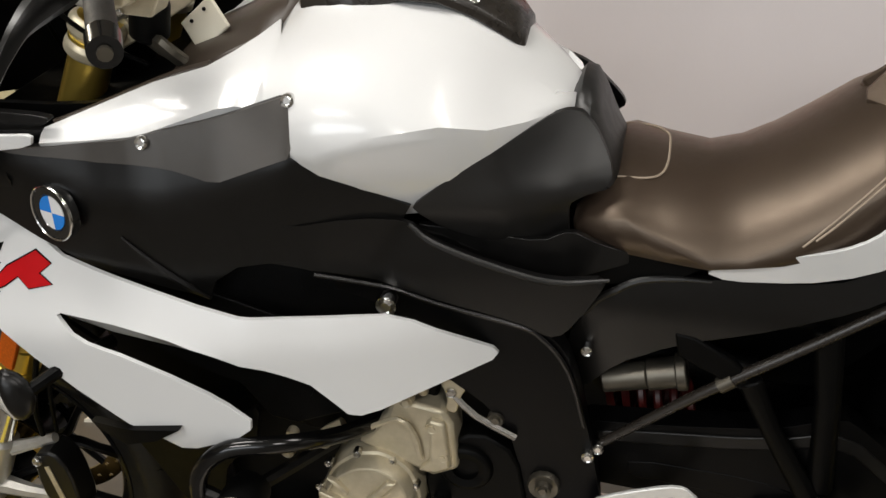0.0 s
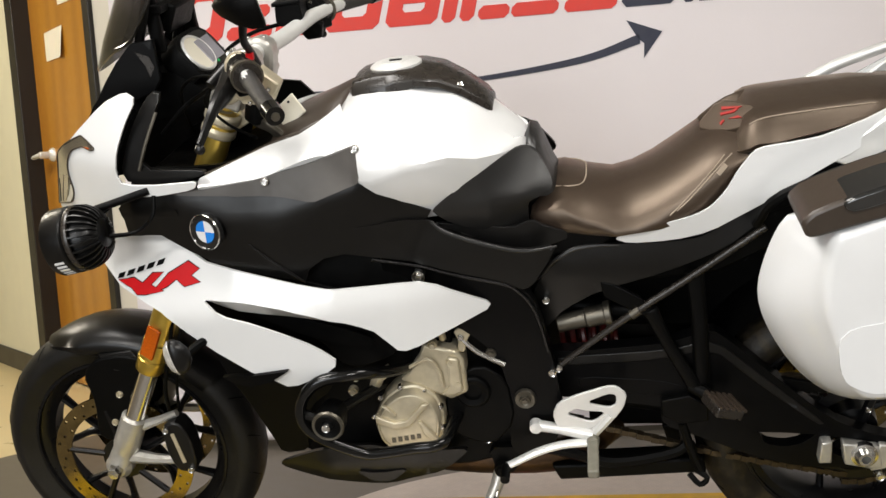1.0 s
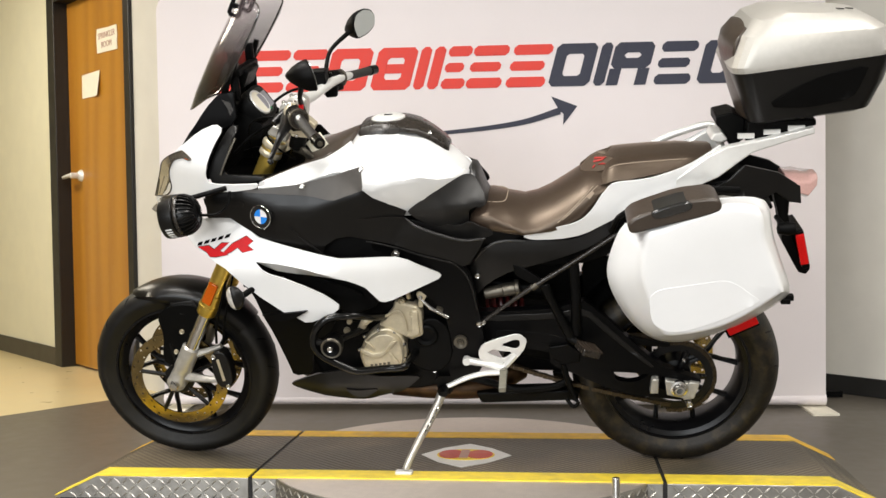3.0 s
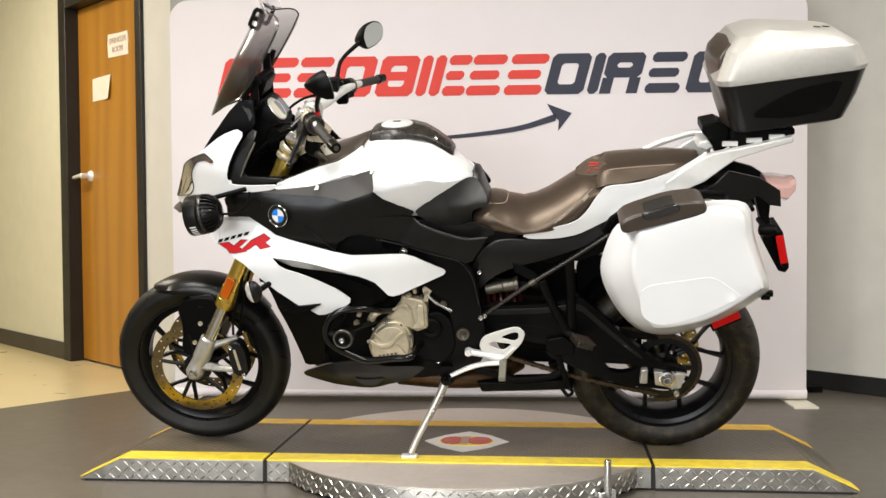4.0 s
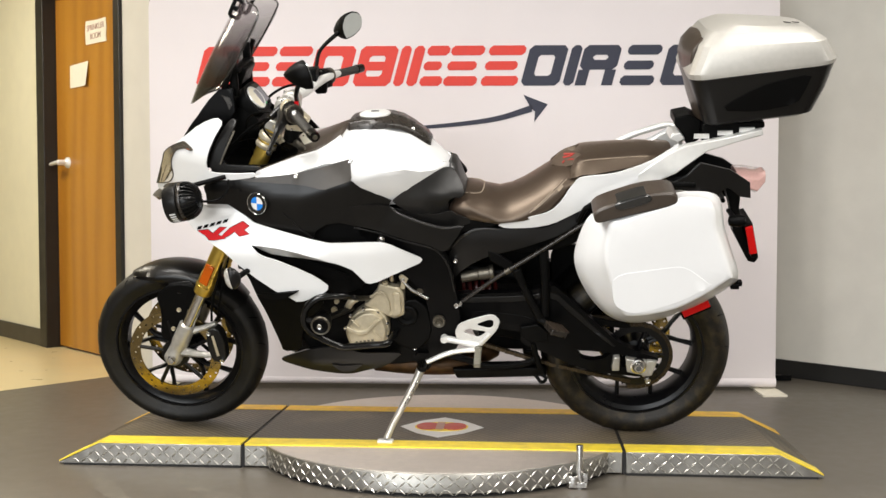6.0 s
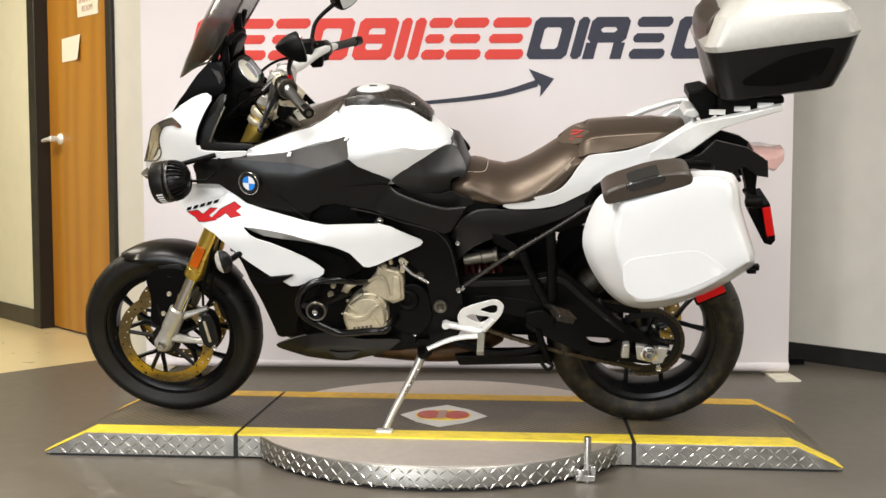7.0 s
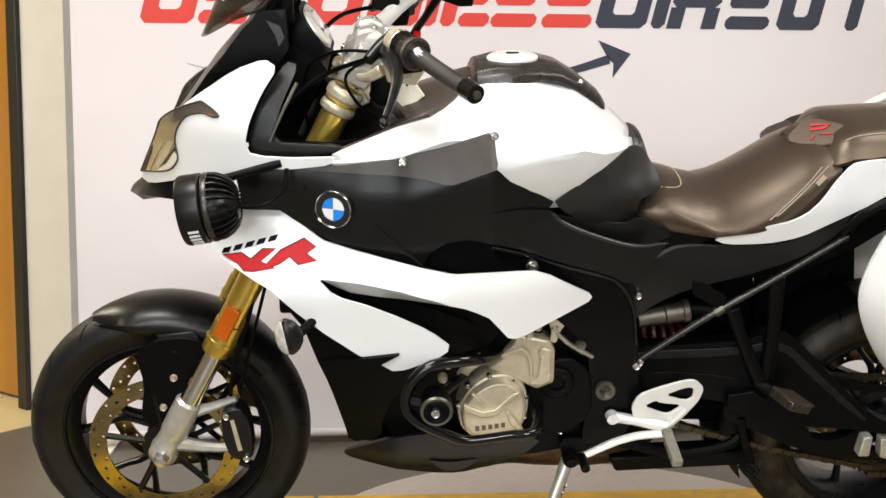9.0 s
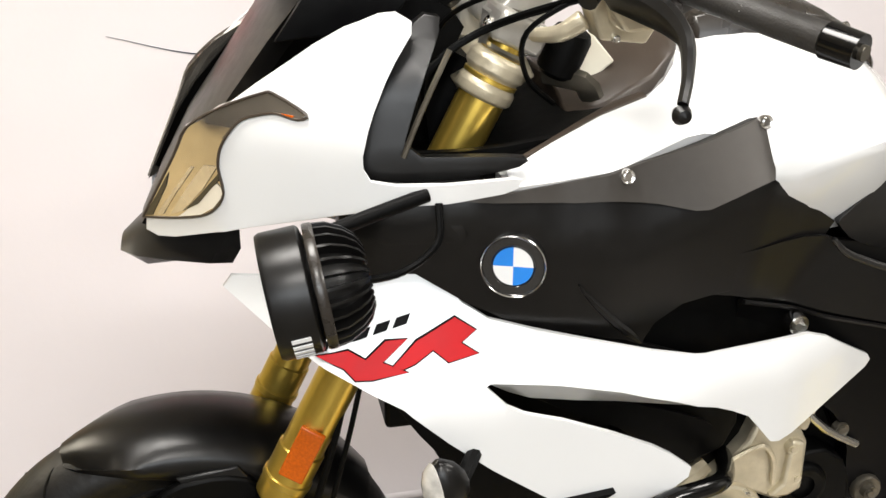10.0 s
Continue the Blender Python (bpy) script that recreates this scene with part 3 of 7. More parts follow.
def ramp():
    thing = empty("turntable_ramp", pose(.008, 1.718, 0, 0, 0, -1.7), "low motorcycle turntable ramp with tread plate sides and yellow edges", "ramp")
    slope = lambda x: H * min(1, (1.237 - abs(x)) / 0.137)
    for side in (-1, 1):
        a, b, c = side * 0.623, side * 1.10, side * 1.237
        body = part("ramp_section", prism([(a, 0.006), (a, H), (b, H), (c, 0.008), (c, 0.004)], Y0, Y1), PLATE, thing, "tread plate ramp end", bevel=0.002)
        part("grip_surface", prism([(a, H), (b, H), (c, 0.010), (c, 0.013), (b, H + 0.004), (a, H + 0.004)], Y0 + TAPE + .004, Y1 - TAPE - .004), GRIP, body, "dark worn grip tread")
        for y, wide in ((Y0 + 0.002, TAPE), (Y1 - TAPE - 0.002, TAPE)):
            part("yellow_stripe", prism([(a, H), (b, H), (c, 0.010), (c, 0.014), (b, H + 0.005), (a, H + 0.005)], y, y + wide), YELLOW if y < 0 else AMBER_TAPE, body, "scuffed yellow edge tape")
        ends = (((-1.235, Y0, 0), (-0.635, Y0, 0)), ) if side < 0 else (((0.635, Y0, 0), (1.235, Y0, 0)), )
        raised = part("tread_pattern", tread([s for p, q in ends for s in tread_line(p, q, top=slope)], 1), STUD, body, "raised lozenges")
        raised["kind"] = "stuff"
        part("rubber_joint", block(a - 0.011, a + 0.011, Y0 + 0.004, Y1 - 0.004, 0.002, H + 0.001), GAP, thing)
        part("base_strip", prism([(a, 0.0), (a, 0.006), (c * 0.985, 0.006), (c * 0.985, 0.0)], Y0 - 0.004, Y1), GAP, body)
    cx, cy, r = .014, -.006, .645
    disc = part("turntable_disc", revolve([(0, 0.012), (r - 0.002, 0.012), (r, 0.014), (r, H - 0.006), (r - 0.003, H - 0.002), (0, H - 0.002)], (cx, cy, 0), (0, 0, 1), 128), PLATE, thing, "round tread plate edge")
    part("disc_top", revolve([(r - 0.006, H - 0.002), (r - 0.006, H + 0.0005), (0, H + 0.0005)], (cx, cy, 0), (0, 0, 1), 128), DISC_TOP, disc, "pale pressed metal top")
    part("disc_base", revolve([(0, 0), (r - 0.012, 0), (r - 0.012, 0.012), (0, 0.012)], (cx, cy, 0), (0, 0, 1), 96), GAP, disc)
    spans = []
    n = int(2 * math.pi * r / 0.0235)
    for i in range(n):
        a = 2 * math.pi * i / n
        for k in range(3):
            out = Vector((math.cos(a), math.sin(a), 0))
            spans.append((Vector((cx, cy, 0.016 + 0.0215 * k)) + out * r, out, Vector((-out.y, out.x, 0)), (i + k) % 2))
    raised = part("tread_pattern", tread(spans, 2), STUD, disc, "raised lozenges")
    raised["kind"] = "stuff"
    body = part("centre_section", block(-0.611, 0.611, Y0, Y1, 0.006, H - 0.001), PLATE, thing, "tread plate centre section", bevel=0.002)
    part("grip_surface", block(-0.611, 0.611, Y0 + TAPE + .004, Y1 - TAPE - .004, H - 0.001, H + 0.004), GRIP, body, "dark worn grip tread")
    for y, wide in ((Y0 + 0.002, TAPE), (Y1 - TAPE - 0.002, TAPE)):
        part("yellow_stripe", block(-0.611, 0.611, y, y + wide, H - 0.001, H + 0.005), YELLOW if y < 0 else AMBER_TAPE, body, "scuffed yellow edge tape")
    raised = part("tread_pattern", tread(tread_line((-0.61, Y0, 0), (-0.52, Y0, 0)) + tread_line((0.52, Y0, 0), (0.61, Y0, 0)), 3), STUD, body, "raised lozenges")
    raised["kind"] = "stuff"
    # the maker's badge as plain shapes
    badge = part("badge", skin([[Vector((0.010 + dx, -.024 + dy, z)) for dx, dy in ((-0.145, 0), (-0.08, -0.10), (0, -0.165), (0.08, -0.10), (0.148, 0), (0.08, 0.10), (0, 0.165), (-0.08, 0.10))] for z in (H + 0.004, H + 0.006)]), SILVER, thing, "worn grey diamond badge with red centre")
    part("badge_ring", moved(revolve([(0, 0.0), (0.075, 0.0), (0.075, 0.0015), (0, 0.0015)], (0, 0, 0), (0, 0, 1), 40), pose(0.010, -.024, H + 0.006) @ Matrix.Diagonal((1.25, 1.0, 1, 1))), YELLOW, badge)
    for bx in (-0.040, 0.050):
        part("badge_lobe", moved(revolve([(0, 0.0), (0.045, 0.0), (0.045, 0.0015), (0, 0.0015)], (0, 0, 0), (0, 0, 1), 32), pose(bx + .005, -.024, H + 0.0075) @ Matrix.Diagonal((0.95, 1.3, 1, 1))), BADGE_RED, badge)
    part("badge_bar", block(-0.008, 0.020, -.079, .031, H + 0.009, H + 0.0105), INK, badge)
    part("lock_pin", merge(revolve([(0, 0.132), (0.010, 0.132), (0.011, 0.128), (0.011, 0.0)], (.468, -.505, 0.0), (0, 0, 1), 16), revolve([(.011, .0), (.024, .004), (.026, .02), (.024, .038), (.011, .042)], (.450, -.498, .0), (0, 0, 1), 20), block(.435, .490, -.522, -.47, .004, .022), block(.478, .492, -.524, -.47, .022, .05)), STEEL, thing, "upright steel locking pin", bevel=0.002)


ramp()


def scuffs():
    """Pale worn arcs where the turntable's ends sweep over the floor."""
    bm = bmesh.new()
    for r0, r1, a0, a1 in ((0.84, 0.96, 205, 300), (1.06, 1.20, 200, 315), (1.26, 1.34, 225, 320)):
        n = 40
        row = []
        for i in range(n + 1):
            a = radians(a0 + (a1 - a0) * i / n)
            w = math.sin(math.pi * i / n) ** 0.5 * (0.75 + 0.25 * math.sin(i * 1.3 + r0 * 9))
            m = (r0 + r1) / 2
            row.append([bm.verts.new((q * math.cos(a), 1.712 + q * math.sin(a), 0.0012)) for q in (m - (r1 - r0) / 2 * w - 1e-3, m + (r1 - r0) / 2 * w + 1e-3)])
        for a, b in zip(row, row[1:]):
            bm.faces.new((a[0], a[1], b[1], b[0]))
    tagged(part("floor_scuffs", bm, SCUFF), "pale swept scuff marks on the vinyl floor", "floor marks", kind="structure")


scuffs()

# ---- motorcycle ----
# Built upright: x to the rear, y to its right, z up from the ground; then leaned on its side stand.
BIKE = pose(-0.104, 1.7515, 0.095, 17.9, 0, -1.7)
bike = empty("motorcycle", BIKE, "white and black sport touring motorcycle leaning on its side stand", "motorcycle")
FRONT, REAR = Vector((-0.790, 0, 0.290)), Vector((0.784, 0, 0.304))


def side_width(x):
    return between(x, [-.85, -.75, -.65, -.55, -.45, -.3, -.2, -.12, -.05, .0, .08, .2, .4], [.06, .14, .20, .24, .255, .262, .256, .246, .212, .192, .170, .130, .12])


def crease(x):
    return between(x, [-.60, -.45, -.36, -.27, -.195, -.116, .0, .2], [.950, .950, .912, .909, .935, .955, .905, .84])


def flank(x, z):
    """The side fairing: it turns in over the crease, and more gently under it."""
    c = crease(x)
    return side_width(x) - (between(x, [-.3, -.12], [.30, .62]) * max(0, z - c) + 0.20 * max(0, c - z - 0.02) * (1.0 if x < 0.05 else 0.4))


def low_flank(x, z):
    """The white blades: widest low down, drawn in towards the top and the rear tip."""
    return between(x, [-.72, -.613, -.5, -.44, -.37, -.2, -.13, -.08, -.05, .085], [.17, .262, .276, .281, .287, .290, .270, .258, .245, .179]) - .45 * max(0, z - .73) - .25 * max(0, .60 - z)


def nose_width(x, z):
    return between(x, [-.85, -.8, -.75, -.7, -.62, -.55, -.48], [.02, .052, .106, .158, .21, .25, .265]) - 0.35 * max(0, z - 1.03) + 0.004


# wheels
def wheel(name, centre, radius, section, half, rim_r, rubber, label):
    thing = part(name, revolve([(0.030, -0.075), (0.030, 0.075), (0.045, 0.07), (0.05, 0.03), (0.05, -0.03), (0.045, -0.07)], centre, (0, 1, 0), 32, True), RIM, bike, label)
    profile = []
    for k in range(17):
        a = radians(-112 + 224 * k / 16)
        profile.append((section + (radius - section) * math.cos(a) ** 1 if abs(a) < radians(90) else section + 0.8 * (radius - section) * math.cos(a), half * math.sin(a) * (1 if abs(a) < radians(90) else 1)))
    profile = [(r, y) for r, y in profile]
    inner = [(rim_r + 0.004, half * 0.72), (rim_r + 0.004, -half * 0.72)]
    tyre = part("tyre", revolve(profile + inner, centre, (0, 1, 0), 120, True), rubber, thing, "worn black tyre")
    w = half * 0.80
    part("rim", revolve([(rim_r + 0.010, -w), (rim_r + 0.012, -w + 0.004), (rim_r + 0.002, -w + 0.010), (rim_r - 0.010, -w + 0.016), (rim_r - 0.022, -w * 0.4), (rim_r - 0.022, w * 0.4),
                          (rim_r - 0.010, w - 0.016), (rim_r + 0.002, w - 0.010), (rim_r + 0.012, w - 0.004), (rim_r + 0.010, w), (rim_r + 0.004, w), (rim_r - 0.002, 0), (rim_r + 0.004, -w)], centre, (0, 1, 0), 96, True), RIM, thing, "satin black cast rim")
    for k in range(5):
        for s in (-1, 1):
            a, b = radians(72 * k + 20 + s * 9), radians(72 * k + 20 + s * 19)
            p = centre + Vector((0.045 * math.cos(a), 0, 0.045 * math.sin(a)))
            fork = radians(72 * k + 20 + s * 5)
            fork = centre + Vector((0.105 * math.cos(fork), 0, 0.105 * math.sin(fork)))
            q = centre + Vector(((rim_r - 0.018) * math.cos(b), 0, (rim_r - 0.018) * math.sin(b)))
            part("spoke", tube([p, fork, fork.lerp(q, 0.5), q], [0.014, 0.011, 0.009, 0.012], 8, 4, 0.75), RIM, thing)
    return thing


def holed_disc(centre, y, r0, r1, cells=120, rows=7, thick=0.005):
    """A brake disc whose drillings go through it."""
    bm = bmesh.new()
    ring = [[(centre.x + (r0 + (r1 - r0) * j / rows) * math.cos(2 * math.pi * i / cells), centre.z + (r0 + (r1 - r0) * j / rows) * math.sin(2 * math.pi * i / cells)) for j in range(rows + 1)] for i in range(cells)]
    front = [[bm.verts.new((x, y, z)) for x, z in row] for row in ring]
    back = [[bm.verts.new((x, y + thick, z)) for x, z in row] for row in ring]
    hole = lambda i, j: (j == 1 and i % 8 == 0) or (j == 3 and i % 8 == 3) or (j == 5 and i % 8 == 6)
    for i in range(cells):
        k = (i + 1) % cells
        for j in range(rows):
            a, b = front, back
            if hole(i, j):
                for (p, q) in (((i, j), (k, j)), ((k, j), (k, j + 1)), ((k, j + 1), (i, j + 1)), ((i, j + 1), (i, j))):
                    bm.faces.new((a[p[0]][p[1]], a[q[0]][q[1]], b[q[0]][q[1]], b[p[0]][p[1]]))
            else:
                bm.faces.new((a[i][j], a[k][j], a[k][j + 1], a[i][j + 1]))
                bm.faces.new((b[i][j + 1], b[k][j + 1], b[k][j], b[i][j]))
        bm.faces.new((front[i][0], back[i][0], back[k][0], front[k][0]))
        bm.faces.new((front[k][rows], back[k][rows], back[i][rows], front[i][rows]))
    return bm


def grooves(parent, centre, radius, section, half, count):
    """Slanting tread cuts near the shoulders, as thin dark inlays let into the rubber."""
    for k in range(count):
        for s in (-1, 1):
            pts = []
            for j in range(5):
                t = j / 4
                lat = s * half * (0.22 + 0.72 * t)
                r = section + (radius - section) * math.sqrt(1 - (lat / half) ** 2) - 0.0020
                a = 2 * math.pi * (k + 0.32 * t + (0.5 if s > 0 else 0)) / count
                pts.append(centre + Vector((r * math.cos(a), lat, r * math.sin(a))))
            part("tread_cut", tube(pts, [0.0012, 0.0030, 0.0032, 0.0026, 0.001], 5, 2), MATT, parent)


front_wheel = wheel("front_wheel", FRONT, 0.303, 0.263, 0.062, 0.216, RUBBER, "black cast front wheel with drilled discs")
grooves(front_wheel, FRONT, 0.303, 0.263, 0.062, 18)
for y in (-0.088, 0.083):
    part("brake_disc", holed_disc(FRONT, y, 0.124, 0.160), DISC, front_wheel, "drilled steel brake disc")
    for a in (2 * math.pi * k / 5 for k in range(5)):
        part("carrier_arm", tube([FRONT + Vector((0.045 * math.cos(a + 0.35), y + 0.003, 0.045 * math.sin(a + 0.35))), FRONT + Vector((0.126 * math.cos(a + 0.42), y + 0.003, 0.126 * math.sin(a + 0.42)))], 0.007, 6, 1), RIM, front_wheel)
    part("disc_carrier", merge(revolve([(0.03, 0), (0.05, 0), (0.05, 0.006), (0.03, 0.006)], FRONT + Vector((0, y, 0)), (0, 1, 0), 32, True)), RIM, front_wheel)
rear_wheel = wheel("rear_wheel", REAR, 0.318, 0.260, 0.095, 0.216, DUSTY, "black cast rear wheel with dusty tyre")
grooves(rear_wheel, REAR, 0.318, 0.260, 0.095, 16)
part("sprocket", merge(revolve([(0.086, -0.004), (0.110, -0.004), (0.110, 0.004), (0.086, 0.004)], REAR + Vector((0, -0.088, 0)), (0, 1, 0), 60, True),
     *[block(REAR.x - 0.003 + 0.112 * math.cos(a), REAR.x + 0.003 + 0.112 * math.cos(a), -0.091, -0.085, REAR.z - 0.003 + 0.112 * math.sin(a), REAR.z + 0.003 + 0.112 * math.sin(a)) for a in (2 * math.pi * k / 45 for k in range(45))],
     *[tube([REAR + Vector((0.03 * math.cos(a), -0.088, 0.03 * math.sin(a))), REAR + Vector((0.090 * math.cos(a), -0.088, 0.090 * math.sin(a)))], 0.010, 6, 1) for a in (2 * math.pi * k / 5 for k in range(5))]), RIM, rear_wheel, "dark rear sprocket")
part("brake_disc", holed_disc(REAR, 0.085, 0.08, 0.132, 104), DISC, rear_wheel)
for a in (2 * math.pi * k / 5 for k in range(5)):
    part("hub_bolt", bolt(REAR + Vector((0.062 * math.cos(a), -0.092, 0.062 * math.sin(a))), 0.007, 0.008), STEEL, rear_wheel)


# fork, front mudguard and brakes
def fork_leg(y):
    top, low, foot = Vector((-0.385, y, 1.075)), Vector((-0.662, y, 0.535)), Vector((-0.748, y, 0.370))
    leg = part("fork_leg", tube([top, low], 0.0275, 20, 1), GOLD, bike, "gold anodised upside-down fork tube")
    way = (low - top).normalized()
    part("fork_collar", revolve([(0.0275, -0.068), (0.0300, -0.066), (0.0300, -0.026), (0.0322, -0.0245), (0.0322, -0.0175), (0.0305, -0.016), (0.0305, 0.006), (0.0285, 0.009), (0.022, 0.009)], low, way, 24), GOLD, leg)
    part("stanchion", tube([low, foot], 0.0215, 18, 1), CHROME, leg, "chromed lower fork tube")
    part("fork_foot", merge(revolve([(0.022, -0.05), (0.029, -0.044), (0.030, 0.03), (0.026, 0.05)], foot, way, 20),
         tube([foot, (-0.770, y, 0.330), (-0.789, y, 0.292)], [0.030, 0.026, 0.030], 12, 3),
         revolve([(0, 0.026), (0.020, 0.024), (0.030, 0.012), (0.030, -0.02)], FRONT + Vector((0, y, 0)), (0, math.copysign(1, y), 0), 20),
         tube([(-0.765, y, 0.312), (-0.705, y, 0.300), (-0.640, y, 0.296)], [0.018, 0.012, 0.009], 8, 3),
         tube([(-0.735, y, 0.383), (-0.685, y, 0.396), (-0.630, y, 0.416)], [0.016, 0.010, 0.008], 8, 3)), FORKSILVER, leg, "cast aluminium fork foot")
    s = math.copysign(1, y)
    part("axle_end", revolve([(0, 0.045), (0.013, 0.044), (0.016, 0.036), (0.018, 0.02)], FRONT + Vector((0, y, 0)), (0, s, 0), 6), STEEL, leg)
    caliper = part("brake_caliper", prism([(-0.660, 0.400), (-0.622, 0.410), (-0.602, 0.375), (-0.597, 0.295), (-0.612, 0.278), (-0.647, 0.288), (-0.660, 0.335)], y - 0.028, y + 0.020, 1), SATIN, leg, "black radial brake caliper", bevel=0.004)
    part("caliper_mark", prism([(-0.642, 0.380), (-0.634, 0.382), (-0.620, 0.308), (-0.629, 0.306)], y - 0.0295 if y < 0 else y + 0.0215, y - 0.028 if y < 0 else y + 0.0225), ALU, caliper)
    for x, z in ((-0.649, 0.392), (-0.612, 0.290)):
        part("caliper_bolt", bolt((x, y - 0.030, z), 0.008), STEEL, caliper)
    if y < 0:
        part("reflector", moved(block(-0.004, 0.004, -0.016, 0.016, -0.036, 0.036), pose(-0.634, y - 0.0300, 0.604, 0, 27, 0) @ pose(0, 0, 0, 0, 0, 72)), AMBER, leg, "amber side reflector", bevel=0.002)
    return leg


for y in (-0.108, 0.108):
    fork_leg(y)
part("front_axle", revolve([(0, -0.10), (0.012, -0.10), (0.012, 0.10), (0, 0.10)], FRONT, (0, 1, 0), 16), STEEL, bike)


def mudguard():
    rings = []
    for k in range(25):
        a = radians(118 - 82 * k / 24)
        t = k / 24
        r = 0.303 + 0.003 * math.sin(math.pi * t)
        w = 0.078 * (0.38 + 0.62 * min(1, 5 * t) ** .7) * (0.8 + 0.2 * min(1, (1 - t) * 4))
        drop = 0.048 * (0.20 + 0.80 * min(1, 3 * t))
        ring = []
        section = [(-1.0, -drop), (-1.03, -drop * 0.55), (-0.97, -0.016), (-0.75, -0.002), (-0.4, 0.006), (0, 0.008), (0.4, 0.006), (0.75, -0.002), (0.97, -0.016), (1.03, -drop * 0.55), (1.0, -drop)]
        outer = [(r + h, w * s) for s, h in section]
        inner = [(q - 0.004, lat * 0.95) for q, lat in reversed(outer)]
        for q, lat in outer + inner:
            ring.append(FRONT + Vector((q * math.cos(a), lat, q * math.sin(a))))
        rings.append(ring)
    guard = part("front_mudguard", skin(rings), SATIN, bike, "satin black front mudguard", sharp=50)
    for y in (-0.082, 0.082):
        part("mudguard_stay", prism([(-0.835, 0.508), (-0.795, 0.545), (-0.734, 0.552), (-0.690, 0.540), (-0.690, 0.492), (-0.736, 0.412), (-0.752, 0.337), (-0.814, 0.337), (-0.836, 0.357), (-0.822, 0.442)], y - 0.008, y + 0.008, 1), MATT, guard, bevel=0.004)
        s = math.copysign(1, y)
        part("stay_wing", skin([[Vector((-.790, y + s * dy, .552)), Vector((-.712, y + s * dy, .560)), Vector((-.676, y + s * (dy + .004), .506)), Vector((-.757, y + s * (dy + .007), .516))] for dy in (-.007, .002)]), SATIN, guard, bevel=.002)
        for x, z in ((-0.759, 0.457), (-0.786, 0.387)):
            part("stay_bolt", bolt((x, y - 0.008, z), 0.008), ALU, guard)


mudguard()
part("brake_hose", tube([(-0.560, -0.10, 0.74), (-0.590, -0.125, 0.62), (-0.628, -0.13, 0.50), (-0.640, -0.12, 0.43)], 0.0045, 8, 6), MATT, bike)
part("brake_hose", tube([(-0.545, -0.10, 0.72), (-0.572, -0.12, 0.62), (-0.600, -0.125, 0.52), (-0.622, -0.11, 0.43)], 0.0035, 8, 6), MATT, bike)

# steering head and handlebar
clamp = part("triple_clamp", merge(*[revolve([(0.027, -0.026), (0.032, -0.025), (0.034, -0.021), (0.034, -0.010), (0.030, -0.006), (0.030, 0.002), (0.035, 0.005), (0.035, 0.020), (0.029, 0.026), (0.0, 0.027)], Vector((-0.398, y, 1.052)), (0.46, 0, 0.888), 32) for y in (-0.108, 0.108)],
     prism([(-0.43, 1.035), (-0.36, 1.075), (-0.345, 1.045), (-0.415, 1.01)], -0.10, 0.10)), ALU, bike, "cast aluminium upper triple clamp", bevel=0.003)
for y in (-0.108, 0.108):
    part("clamp_ring", revolve([(0.028, 0.0015), (0.032, -0.001), (0.032, -0.005), (0.028, -0.007)], Vector((-0.398, y, 1.052)), (0.46, 0, 0.888), 28, True), GOLD, clamp)
part("reservoir", revolve([(0, .030), (.020, .028), (.024, .020), (.024, -.020), (.018, -.026), (0, -.028)], (-.318, -.115, 1.075), (.3, -.2, .9), 20), MATT, bike, "round black fluid reservoir")
part("reservoir_bracket", tube([(-.335, -.10, 1.05), (-.30, -.13, 1.045), (-.285, -.12, 1.025)], .008, 8, 3, 1.8), DULL, bike)
for y in (-0.108, 0.108):
    part("fork_cap", revolve([(0.021, 0.0), (0.021, 0.008), (0.015, 0.012), (0, 0.012)], Vector((-0.384, y, 1.082)), (0.46, 0, 0.888), 20), GOLD, clamp)
    part("clamp_block", moved(block(-.030, .030, -.034, .034, -.016, .020), pose(-.372, y * .93, 1.100, 0, 26, 0)), FORKSILVER, clamp, "cast clamp block", bevel=.006)
    part("clamp_bolt", bolt((-.398, y * .93, 1.108), .008, .008, (-.8, 0, .5)), CHROME, clamp)
for y in (-.050, .050):
    riser = part("bar_riser", prism([(-.392, 1.080), (-.380, 1.150), (-.372, 1.172), (-.340, 1.180), (-.318, 1.165), (-.318, 1.135), (-.330, 1.085)], y - .024, y + .024, 1), FORKSILVER, clamp, "cast handlebar clamp", bevel=.006)
    for dx in (-.018, .014):
        part("riser_bolt", bolt((-.350 + dx, y, 1.172), .006, .008, (0, 0, 1)), CHROME, riser)
for y in (-.078, .078):
    part("bar_yoke", prism([(-.398, 1.118), (-.361, 1.154), (-.322, 1.138), (-.346, 1.092), (-.362, 1.056), (-.405, 1.056)], y - .022, y + .022), FORKSILVER, clamp, "bright cast yoke under the handlebar", bevel=.005)
part("lower_clamp", prism([(-0.52, 0.865), (-0.44, 0.905), (-0.425, 0.875), (-0.50, 0.835)], -0.14, 0.14, 1), MATT, bike)
bars = part("handlebar", tube([(-0.232, -0.36, 1.166), (-0.280, -0.260, 1.182), (-0.318, -0.13, 1.158), (-0.352, 0, 1.150), (-0.318, 0.13, 1.158), (-0.272, 0.235, 1.180), (-0.232, 0.36, 1.176)], [0.011, 0.0140, 0.0165, 0.0175, 0.0170, 0.0150, 0.011], 14, 6), SILVER, bike, "silver tapered handlebar")
